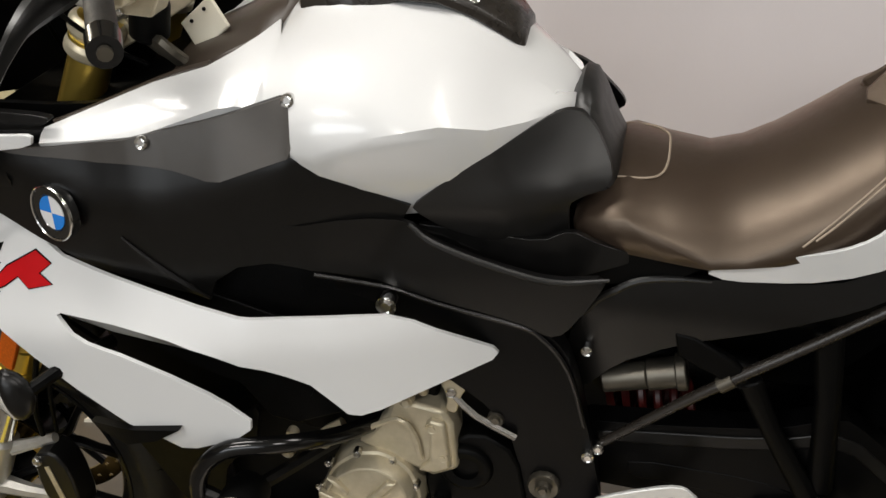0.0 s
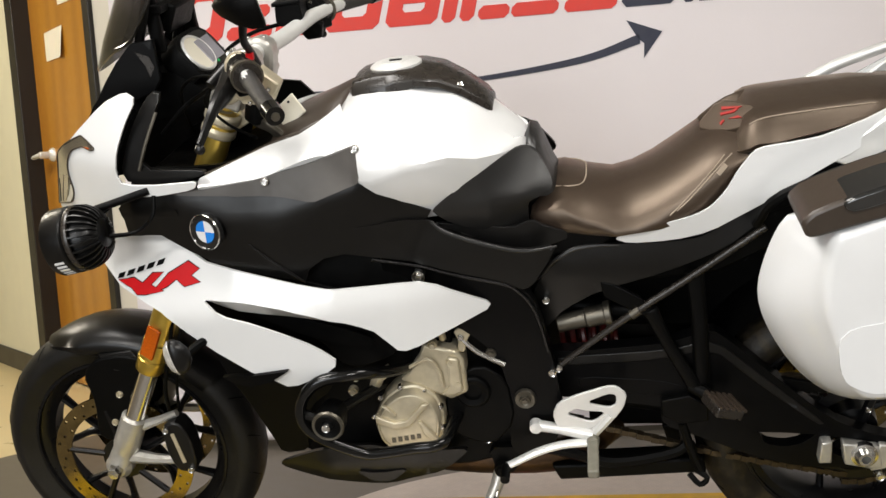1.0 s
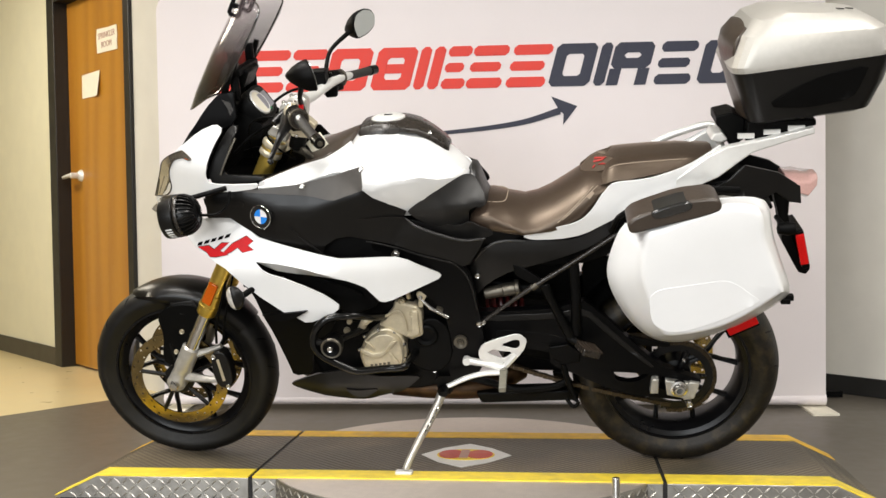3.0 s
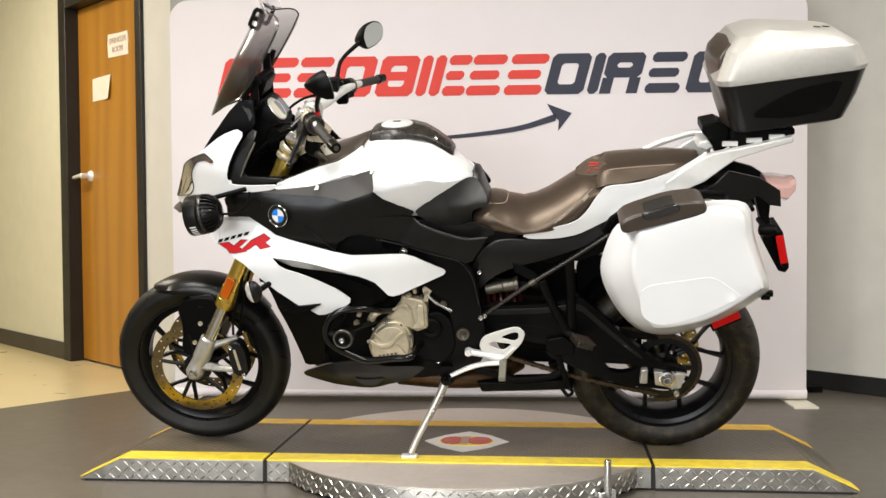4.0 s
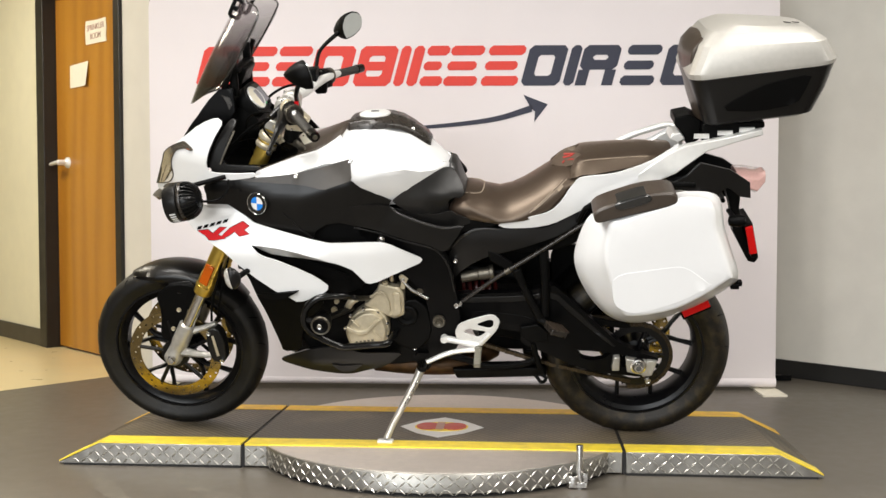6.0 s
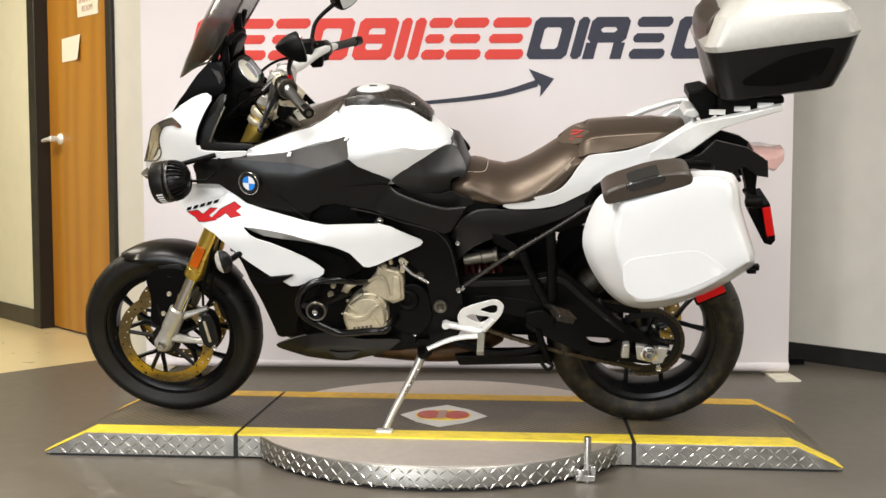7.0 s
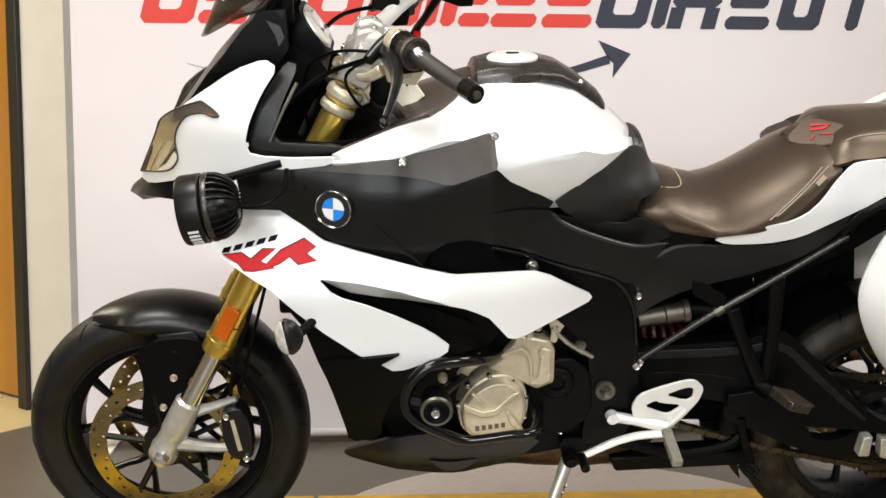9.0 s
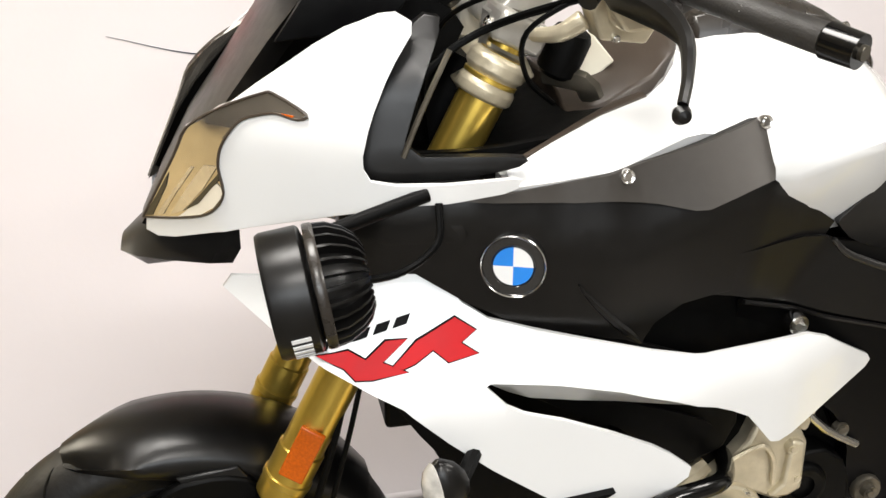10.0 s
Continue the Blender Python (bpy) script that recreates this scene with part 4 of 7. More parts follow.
for s in (-1, 1):
    up = .020 if s > 0 else 0
    part("grip", tube([(-0.266, 0.292 * s, 1.178), (-0.226, 0.365 * s, 1.164 + up * .55), (-0.192, 0.425 * s, 1.154 + up)], [0.0150, 0.0140, 0.0145], 16, 4), GRIPRUB, bars, "dark grey rubber grip")
    part("grip_collar", tube([(-0.276, 0.274 * s, 1.1795), (-0.262, 0.299 * s, 1.1770)], [0.0275, 0.0245], 20, 1), SHEEN, bars)
    part("collar_ring", tube([(-0.268, 0.288 * s, 1.178), (-0.264, 0.295 * s, 1.1773)], 0.0285, 20, 1), DULL, bars)
    part("bar_end", tube([(-0.191, 0.427 * s, 1.1535 + up), (-0.176, 0.454 * s, 1.149 + up * 1.2)], [0.0165, 0.0155], 18, 1), CRASHBAR, bars)
    part("bar_end_bolt", tube([(-0.176, 0.454 * s, 1.149 + up * 1.2), (-0.174, 0.458 * s, 1.1483 + up * 1.2)], 0.007, 10, 1), DULL, bars)
    part("switch_housing", merge(tube([(-0.292, 0.243 * s, 1.186), (-0.272, 0.282 * s, 1.180)], 0.026, 14, 1), moved(block(-0.020, 0.020, -0.026, 0.026, -0.022, 0.016), pose(-0.280, 0.262 * s, 1.165, 0, 0, -28 * s))), MATT, bars, bevel=0.004)
    part("lever_clamp", tube([(-0.302, 0.222 * s, 1.186), (-0.322, 0.235 * s, 1.178), (-0.345, 0.262 * s, 1.160)], [0.019, 0.014, 0.010], 10, 3), SATIN, bars)
    part("brake_lever" if s > 0 else "clutch_lever", tube([(-0.312, 0.248 * s, 1.166), (-0.302, 0.30 * s, 1.162), (-0.298, 0.350 * s, 1.158), (-0.299, 0.388 * s, 1.148), (-0.307, 0.414 * s, 1.126), (-0.316, 0.429 * s, 1.106)], [0.015, 0.014, 0.0115, 0.0075, 0.0055, 0.005], 8, 5, 1.4), SATIN, bars, "black anodised lever")
    part("lever_ball", revolve([(0, 0.009), (0.006, 0.007), (0.009, 0), (0.006, -0.007), (0, -0.009)], (-0.317, 0.431 * s, 1.098), (0, 1, 0), 14), SATIN, bars)
    perch = part("lever_perch", merge(tube([(-0.300, 0.228 * s, 1.186), (-0.286, 0.256 * s, 1.183)], [.024, .028], 18, 1), prism([(-.318, 1.150), (-.300, 1.178), (-.262, 1.160), (-.268, 1.128), (-.300, 1.126)], .242 * s - .012, .242 * s + .012)), ALU if s < 0 else MATT, bars, "cast aluminium lever perch" if s < 0 else "black lever perch", bevel=.004)
    for dx, dz in ((-.018, .026), (.012, .022), (-.012, -.030)):
        part("perch_bolt", bolt((-.294 + dx, .230 * s, 1.180 + dz), .005, .008, (0, s, .2)), CHROME, perch)
housing = part("clutch_housing", merge(prism([(-.322, 1.140), (-.306, 1.168), (-.272, 1.170), (-.240, 1.140), (-.262, 1.104), (-.312, 1.110)], -.212, -.172), revolve([(0, .014), (.016, .013), (.020, .008), (.020, -.01)], (-.286, -.212, 1.140), (0, -1, 0), 20), tube([(-.322, -.19, 1.128), (-.345, -.18, 1.112), (-.365, -.15, 1.105)], [.012, .010, .008], 8, 3)), ALU, bars, "cast aluminium clutch housing", bevel=.004)
for dx, dz in ((-.022, .018), (.014, .022), (.026, -.004), (-.012, -.026)):
    part("housing_screw", bolt((-.284 + dx, -.213, 1.138 + dz), .0045, .005), CHROME, housing)
part("switch_button", merge(moved(block(-0.006, 0.006, -0.004, 0.004, -0.006, 0.006), pose(-0.262, -0.268, 1.206))), RED, bars, "red switch")
part("cable", tube([(-0.330, -0.24, 1.17), (-0.40, -0.19, 1.16), (-0.455, -0.13, 1.12), (-0.47, -0.08, 1.04), (-0.46, -0.05, 0.96)], 0.003, 8, 6), MATT, bars)
part("cable", tube([(-0.33, -0.23, 1.165), (-0.385, -0.20, 1.12), (-0.37, -0.15, 1.06), (-0.33, -0.12, 1.02)], 0.003, 8, 6), MATT, bars)
part("cable", tube([(-0.33, 0.23, 1.17), (-0.41, 0.16, 1.16), (-0.45, 0.06, 1.12), (-0.46, 0.02, 1.0)], 0.0045, 8, 6), MATT, bars)
part("cable", tube([(-0.335, -0.235, 1.160), (-0.40, -0.17, 1.125), (-0.45, -0.15, 1.095), (-0.50, -0.15, 1.05)], 0.0045, 8, 6), MATT, bars)
part("cable", tube([(-0.31, -0.21, 1.175), (-0.35, -0.16, 1.135), (-0.37, -0.11, 1.12), (-0.39, -0.05, 1.13)], 0.0035, 8, 6), DULL, bars)
part("fluid_reservoir", merge(prism([(-.344, 1.180), (-.342, 1.213), (-.288, 1.216), (-.285, 1.184), (-.30, 1.172), (-.335, 1.170)], .170, .225), prism([(-.348, 1.212), (-.347, 1.221), (-.286, 1.224), (-.284, 1.215)], .166, .229)), MATT, bars, "square black fluid reservoir", bevel=.003)


def rear_mirror(s, head, stalk, tilt, big=1.0, pitch=0, apex=-.030):
    mirror = part("rear_mirror", tube(stalk, [0.008, 0.007, 0.0065, 0.008], 10, 5), MATT, bike, "black stalk mirror")
    rings = []
    shape = [(-0.045, -0.052), (-0.035, -0.070), (0.015, -0.056), (0.052, -0.028), (0.058, 0.015), (0.040, 0.044), (0.0, 0.054), (-0.040, 0.036), (-0.056, -0.010)]
    for depth, size in ((-0.066, 0.10), (-0.060, 0.30), (-0.042, 0.66), (-0.020, 0.92), (0.0, 1.0), (0.004, 0.96)):
        rings.append([Vector((depth * .9, .92 * a * size - s * .030 * (1 - size), .78 * b * size + apex * (1 - size))) for a, b in [(q.x, q.y) for q in rounded([Vector(p) for p in shape], 1)]])
    m = pose(*head, 0, pitch, tilt) @ Matrix.Diagonal((1, big, big, 1))
    part("housing", moved(skin(rings), m), MATT, mirror)
    face = [Vector((0.0, .92 * q.x * 0.9, .78 * q.y * 0.9)) for q in rounded([Vector(p) for p in shape], 1)]
    part("glass", moved(skin([[q + Vector((d, 0, 0)) for q in face] for d in (0.0035, 0.0052)]), m), MIRROR, mirror, "mirror glass")


rear_mirror(1, (-0.200, 0.42, 1.338), [(-0.312, 0.30, 1.175), (-0.312, 0.32, 1.215), (-0.298, 0.355, 1.262), (-0.232, 0.41, 1.318)], -38)
rear_mirror(-1, (-0.203, -0.385, 1.320), [(-0.270, -0.215, 1.180), (-0.264, -0.255, 1.210), (-0.250, -0.320, 1.245), (-0.228, -0.365, 1.290)], 24, .86, -13, .006)

# nose, screen and cockpit
pair("nose_panel", shell([(-0.793, 0.8867), (-0.759, 0.9573), (-0.721, 1.022), (-0.674, 1.062), (-.58, 1.130), (-.526, 1.152), (-.502, 1.138), (-.531, 1.095), (-.553, 1.049), (-.563, 1.008), (-.552, .988), (-.44, .990), (-.405, .991), (-.41, .976), (-.48, .968), (-.535, .965), (-.60, .947), (-0.693, 0.9171), (-0.770, 0.8812)], nose_width, 0.006, 0.02), WHITE, bike, "glossy white nose fairing", bevel=0.002)
pair("nose_liner", shell([(-0.746, 0.9157), (-0.703, 1.013), (-.58, 1.11), (-.53, 1.13), (-.51, 1.125), (-.545, 1.06), (-.57, 1.0), (-.57, .96), (-0.682, 0.925)], lambda x, z: nose_width(x, z) - .010, 0.004, 0.03), MATT, bike)
for s in (0, 1):
    edge = [(-0.790, 0.9014), (-0.747, 0.9865), (-0.730, 1.022), (-0.694, 1.049), (-0.653, 1.067), (-0.640, 1.068), (-.611, 1.052), (-.617, 1.047), (-0.625, 1.047), (-0.639, 1.05), (-0.652, 1.048), (-0.672, 1.041), (-0.685, 1.029), (-0.697, 1.008), (-0.701, 0.9864), (-0.698, 0.9587), (-0.707, 0.9395), (-0.724, 0.9247), (-0.756, 0.912)]
    bm = shell(edge, nose_width, 0.012, 0.012, 0, lift=0.002)
    lamp = part("headlamp", mirrored(bm) if s else bm, LENS, bike, "clear swept-back headlamp")
    line = [Vector((x, (-nose_width(x, z) - 0.002) * (1 if not s else -1), z)) for x, z in edge + edge[:1]]
    part("lamp_rim", tube(line, 0.0016, 6, 3), BROWN, lamp)
    # Thin patches paint the glass's pale light streak and its dark-to-pale gradient.
    for name, mat, o in (("lamp_lobe", LAMPWHITE, [(-0.742, 0.9234), (-0.704, 0.9681), (-0.700, 0.9645), (-0.699, 0.9556), (-0.710, 0.9391), (-0.724, 0.9267), (-0.749, 0.9163)]),
                         ("lamp_facet", LAMPFACET, [(-0.757, 0.9168), (-0.736, 0.9546), (-0.716, 0.985), (-0.702, 0.9874), (-0.720, 0.9562), (-0.744, 0.924)]),
                         ("lamp_dark_wedge", GLOSS, [(-0.741, 0.9266), (-0.723, 0.9499), (-0.702, 0.9794), (-0.701, 0.9744), (-0.725, 0.9395)]),
                         ("lamp_edge", GLOSS, [(-0.787, 0.905), (-0.769, 0.9384), (-0.755, 0.9651), (-0.759, 0.9493), (-0.779, 0.9075)]),
                         ("painted_light_streak", LAMPFACET, [(-0.773, 0.9118), (-0.753, 0.9435), (-0.730, 0.9795), (-0.727, 0.9791), (-0.750, 0.9421), (-0.766, 0.9131)]),
                         ("turn_light", AMBER, [(-0.635, 1.051), (-0.623, 1.05), (-0.625, 1.048), (-0.633, 1.049)])):
        inner = shell(o, nose_width, 0.001, 0.012, 0, lift=0.0035 + (.0008 if name == "lamp_dark_wedge" else 0))
        part(name, mirrored(inner) if s else inner, mat, lamp)
part("nose_centre", skin([[Vector((x, w * c, z + dz * (1 - c * c))) for c in (-1, -.6, -.25, 0, .25, .6, 1)] + [Vector((x + 0.02, w * c * 0.9, z - 0.012)) for c in (1, .4, -.4, -1)]
      for x, z, w, dz in ((-.796, .878, .03, .004), (-.770, .925, .058, .006), (-.732, .985, .088, .01), (-.688, 1.040, .110, .012), (-.640, 1.105, .12, .012), (-.600, 1.150, .115, .012), (-.560, 1.185, .10, .01))]), SATIN, bike, "black centre cowl", sharp=50)
part("beak", skin([[Vector((x, w * c, z - d * c * c)) for c in (-1, -.5, 0, .5, 1)] + [Vector((x + .01, w * c * .9, z - t)) for c in (1, 0, -1)]
      for x, z, w, d, t in ((-.824, .850, .03, .004, .012), (-.802, .866, .070, .012, .026), (-.765, .877, .105, .016, .022), (-.72, .884, .130, .02, .014), (-.695, .888, .142, .02, .010))]), SATIN, bike, "black beak under the headlamps", sharp=50)


def screen_point(v, u):
    """The windscreen: v from its foot to its top, u across."""
    x, z = between(v, [0, .2, .45, .75, 1], [-.668, -.640, -.580, -.514, -.468]), between(v, [0, .2, .45, .75, 1], [1.150, 1.210, 1.318, 1.424, 1.497])
    w = between(v, [0, .15, .45, .75, .88, .95, .985, 1], [.095, .118, .134, .144, .138, .112, .075, .030])
    return Vector((x + .125 * (1 - .25 * v) * (w / .134) * u * u, w * u, z + (.068 * (1 - v) ** 4 - .012 - .012 * v ** 8) * u * u))


def sheet(fn, nv, nu, thick):
    rows = []
    for i in range(nv + 1):
        v = i / nv
        top = [fn(v, -1 + 2 * j / nu) for j in range(nu + 1)]
        rows.append(top + [q + Vector((thick, 0, -thick * 0.4)) for q in reversed(top)])
    return skin(rows)


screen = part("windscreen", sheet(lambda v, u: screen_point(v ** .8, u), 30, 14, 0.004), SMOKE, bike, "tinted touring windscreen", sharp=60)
part("screen_edge", tube([screen_point(v, -1) for v in (0, .2, .4, .6, .8, .88, .95, .985, 1)] + [screen_point(1, u) for u in (-.4, 0, .4)] + [screen_point(v, 1) for v in (1, .985, .95, .88, .8, .6, .4, .2, 0)], 0.0026, 6, 2), GLOSS, screen)
part("deflector", moved(sheet(lambda v, u: Vector((0.03 * u * u - 0.025 * v, 0.095 * u * (1 - 0.25 * v * v), 0.075 * v)), 6, 10, 0.003), pose(-.462, 0, 1.468)), CLEAR, screen, "clear clip-on deflector")
for y in (-0.06, 0.06):
    part("deflector_clamp", moved(merge(tube([(-.012, 0, -.028), (-.014, 0, -.022), (-.014, 0, .022), (-.012, 0, .028), (.012, 0, .028), (.014, 0, .022), (.014, 0, -.022), (.012, 0, -.028), (-.012, 0, -.028)], 0.0042, 8, 1, 1.6), block(-.016, .004, -.009, .009, -.006, .006)), pose(-.474, y, 1.456, 0, 28, 0)), MATT, screen)
pair("screen_arm", tube([(-.545, -.085, 1.13), (-.530, -.105, 1.20), (-.500, -.115, 1.27), (-.475, -.11, 1.335)], [0.012, 0.010, 0.009, 0.008], 8, 4), MATT, bike)
part("screen_bracket", merge(block(-.500, -.474, -.10, .10, 1.262, 1.282), block(-.508, -.482, -.098, -.080, 1.19, 1.33), block(-.508, -.482, .080, .098, 1.19, 1.33), moved(block(-.016, .016, -.06, .06, -.028, .028), pose(-.485, 0, 1.25, 0, 25, 0))), MATT, bike, bevel=0.005)
pair("cockpit_wedge", shell([(-.634, 1.105), (-.600, 1.152), (-.572, 1.186), (-.538, 1.218), (-.493, 1.222), (-.490, 1.150), (-.508, 1.125), (-.555, 1.112)], lambda x, z: .130 - .12 * max(0, z - 1.14), 0.012, 0.02, 0), FRAME, bike, "black cockpit side cheek", bevel=0.002)
pair("cheek_facet", shell([(-.530, 1.202), (-.505, 1.192), (-.497, 1.172), (-.508, 1.155), (-.514, 1.176)], lambda x, z: .131 - .12 * max(0, z - 1.14), .004, .02, 0), SHEEN, bike)
dash = part("instrument_panel", moved(skin([[Vector((d, 1.0 * q.x * s, q.y * s)) for q in rounded([Vector(p) for p in ((-.085, -.05), (.085, -.05), (.09, .03), (.06, .055), (-.06, .055), (-.09, .03))], 1)] for d, s in ((-.04, .8), (-.03, .95), (0.0, 1.0), (.012, .98))]), pose(-.455, 0, 1.160, 0, -36, 0)), MATT, bike, "black instrument housing")
part("instrument_face", moved(skin([[Vector((d, q.x, q.y)) for q in rounded([Vector(p) for p in ((-.075, -.04), (.075, -.04), (.078, .025), (.05, .045), (-.05, .045), (-.078, .025))], 1)] for d in (.011, .0145)]), pose(-.455, 0, 1.160, 0, -36, 0)), GLOSS, dash, "black instrument glass")
part("dial", moved(skin([[Vector((d, .0 + .048 * math.cos(a) - .026, .004 + .036 * math.sin(a))) for a in (radians(15 * k) for k in range(24))] for d in (.0140, .0155)]), pose(-.455, 0, 1.160, 0, -36, 0)), PAPER, dash, "white dial")
part("display", moved(block(.0140, .0175, -.012, .062, -.026, .026), pose(-.455, 0, 1.160, 0, -36, 0)), SCREEN, dash, "grey display")
part("dial_rim", moved(tube([Vector((.0155, .050 * math.cos(a) - .026, .004 + .038 * math.sin(a))) for a in (radians(15 * k) for k in range(25))], .003, 6, 2), pose(-.455, 0, 1.160, 0, -36, 0)), SILVER, dash)
part("neutral_light", moved(block(.0170, .0185, .008, .016, -.032, -.027), pose(-.455, 0, 1.160, 0, -36, 0)), GREEN, dash, "small green telltale")
part("dash_plate", prism([(-.60, 1.13), (-.50, 1.16), (-.42, 1.11), (-.44, 1.07), (-.56, 1.06)], -.085, .085, 1), MATT, bike)
pair("cockpit_trim", shell([(-.492, 1.140), (-.522, 1.098), (-.546, 1.049), (-.562, 1.006), (-.550, .983), (-.471, .984), (-.406, .992), (-.390, 1.002), (-.420, 1.006), (-.521, 1.008), (-.499, 1.072), (-.468, 1.136)], lambda x, z: min(nose_width(x, z), side_width(x)) - .010 - .25 * max(0, z - 1.0), .012, .02), SATIN, bike, "black cockpit surround", bevel=.003)
# Steel-coloured rod that stands in for the pale highlight on the surround.
bm = tube([(-.470, -.225, 1.112), (-.500, -.235, 1.055), (-.520, -.24, 1.010)], .003, 6, 3)
part("trim_highlight", bm, DULL, bike)
part("far_inner_wall", mirrored(shell([(-.79, .90), (-.74, .99), (-.66, 1.06), (-.53, 1.15), (-.47, 1.12), (-.40, 1.06), (-.30, 1.045), (-.26, .90), (-.42, .86), (-.62, .88)], lambda x, z: min(.20, nose_width(x, z) - .012), 0.008, 0.04)), MATT, bike, "black inner fairing wall")
pair("inner_fairing", shell([(-.60, .93), (-.56, .99), (-.42, .985), (-.30, 1.00), (-.26, .93), (-.42, .90)], lambda x, z: .165, 0.01, 0.04), MATT, bike, "black inner fairing")
part("radiator_tank", block(-.53, -.49, -.13, .13, .62, .90), MATT, bike, "dark radiator core", bevel=0.006)
part("steering_head", tube([(-.50, 0, .85), (-.40, 0, 1.05)], .04, 16, 1), MATT, bike)

# flanks
flank_outline = [(-.578, .945), (-.53, .958), (-.475, .966), (-.40, .971), (-.29, .976), (-.195, .999), (-.100, 1.024), (-.117, .958), (-.002, .878), (-.018, .852), (.03, .832), (.09, .800), (.162, .772), (.235, .788), (.205, .735), (.168, .690), (.12, .690), (.089, .699), (-.019, .756), (-.100, .806), (-.126, .820), (-.167, .818), (-.205, .814), (-.237, .793), (-.250, .765), (-.27, .775), (-.34, .795), (-.40, .810), (-.46, .845), (-.509, .880), (-.539, .880), (-.582, .875)]
pair("side_fairing", shell(flank_outline, flank, 0.006, 0.0125, 0), SATIN, bike, "satin black side fairing", bevel=0.002)
pair("fairing_inset", shell([(-.30, .79), (-.24, .82), (-.12, .84), (.0, .79), (.12, .72), (.12, .68), (.0, .70), (-.20, .72)], lambda x, z: between(x, [-.30, -.24, -.12, -.03, .1], [.235, .205, .185, .180, .152]) - .15 * max(0, z - .76), .006, .02), MATT, bike, "black panel sunk behind the fairing edge", bevel=.002)
pair("fairing_lip", tube([Vector((x, -flank(x, z) - .001, z)) for x, z in ((-.335, .858), (-.315, .833), (-.290, .806), (-.268, .785), (-.250, .768))], [.0016, .004, .005, .005, .002], 6, 4), SATIN, bike)
pair("graphite_panel", shell([(-.475, .966), (-.40, .969), (-.311, .977), (-.195, .999), (-.100, 1.023), (-.117, .959), (-.195, .935), (-.212, .935), (-.253, .944), (-.300, .951), (-.344, .952), (-.43, .960)], flank, 0.006, 0.01, 0, lift=0.005), GREY, bike, "graphite grey fairing panel", bevel=0.0015)
pair("panel_screw", bolt((-.120, -flank(-.120, 1.013) - .004, 1.013), .0085, .006, (0, -1, .25)), CHROME, bike)
pair("panel_screw", bolt((-.286, -flank(-.286, .974) - .004, .974), .0085, .006, (0, -1, .25)), CHROME, bike)
blade = [(-.708, .836), (-.698, .850), (-.655, .860), (-.593, .868), (-.53, .876), (-.501, .876), (-.481, .864), (-.458, .839), (-.43, .821), (-.393, .811), (-.31, .790), (-.252, .776), (-.187, .764), (-.126, .760), (-.078, .758), (-.036, .752), (-.004, .739), (.081, .684), (.087, .675), (.080, .666), (.016, .646), (-.049, .626), (-.071, .623), (-.086, .628), (-.103, .649), (-.124, .674), (-.149, .689), (-.173, .701), (-.228, .720), (-.288, .737), (-.363, .751), (-.433, .757), (-.439, .754),
         (-.434, .749), (-.418, .734), (-.398, .724), (-.356, .712), (-.296, .687), (-.248, .664), (-.226, .650), (-.200, .629), (-.202, .616), (-.219, .603), (-.249, .588), (-.284, .573), (-.306, .571), (-.338, .595), (-.368, .608), (-.432, .652), (-.481, .692), (-.529, .736), (-.561, .752), (-.585, .766), (-.616, .784), (-.66, .806)]
pair("lower_fairing", shell(blade, low_flank, 0.006, 0.02, 0), WHITE, bike, "glossy white lower fairing blade", bevel=0.002)
pair("blade_lip", skin([[Vector((x, -low_flank(x, z) + .004, z + .001)), Vector((x, -low_flank(x, z) + .008 + d * .8, z - d * 1.2)), Vector((x, -low_flank(x, z) + .013 + d * .8, z - d * 1.2)), Vector((x, -low_flank(x, z) + .010, z + .003))] for x, z, d in ((-.434, .754, .001), (-.41, .752, .014), (-.383, .750, .024), (-.33, .743, .024), (-.288, .735, .018), (-.228, .718, .008), (-.175, .700, .002))]), WHITE, bike, "white return under the blade's edge", sharp=50)
part("flank_screw", bolt((-.039, -.198, .753), .014, .014), CHROME, bike, "chrome screw")
# red model mark and small dark mark, as plain slanted shapes
def grown(outline, d):
    """The outline moved outwards by d."""
    turn = sum(a[0] * b[1] - b[0] * a[1] for a, b in zip(outline, outline[1:] + outline[:1]))
    out = []
    for k, (x, z) in enumerate(outline):
        a, b = outline[k - 1], outline[(k + 1) % len(outline)]
        u, v = Vector((x - a[0], z - a[1])).normalized(), Vector((b[0] - x, b[1] - z)).normalized()
        n = Vector((u.y + v.y, -u.x - v.x))
        n = n.normalized() * (d if turn > 0 else -d)
        out.append((x + n.x, z + n.y))
    return out


EMBLEM = ([(-.615, .792), (-.583, .796), (-.565, .786), (-.542, .804), (-.521, .806), (-.549, .784), (-.523, .774), (-.560, .769), (-.577, .769), (-.588, .781)],
          [(-.537, .779), (-.509, .803), (-.467, .824), (-.447, .812), (-.464, .800), (-.446, .789), (-.477, .783), (-.493, .796), (-.514, .783), (-.527, .778)])
part("mark_edge", merge(*[shell(grown(o, .0030), low_flank, .001, .02, 0, lift=.0012) for o in EMBLEM]), MATT, bike)
part("red_mark", merge(*[shell(grown(o, .0012), low_flank, .001, .02, 0, lift=.0020) for o in EMBLEM]), RED, bike, "red slanted emblem with a dark edge")
part("small_mark", merge(*[shell([(x, z), (x + .015, z + .004), (x + .020, z + .014), (x + .005, z + .010)], low_flank, 0.001, 0.02, 0, lift=0.0016) for x, z in ((-.620 + .0215 * k, .794 + .0058 * k) for k in range(5))]), MATT, bike, "small dark slanted emblem")


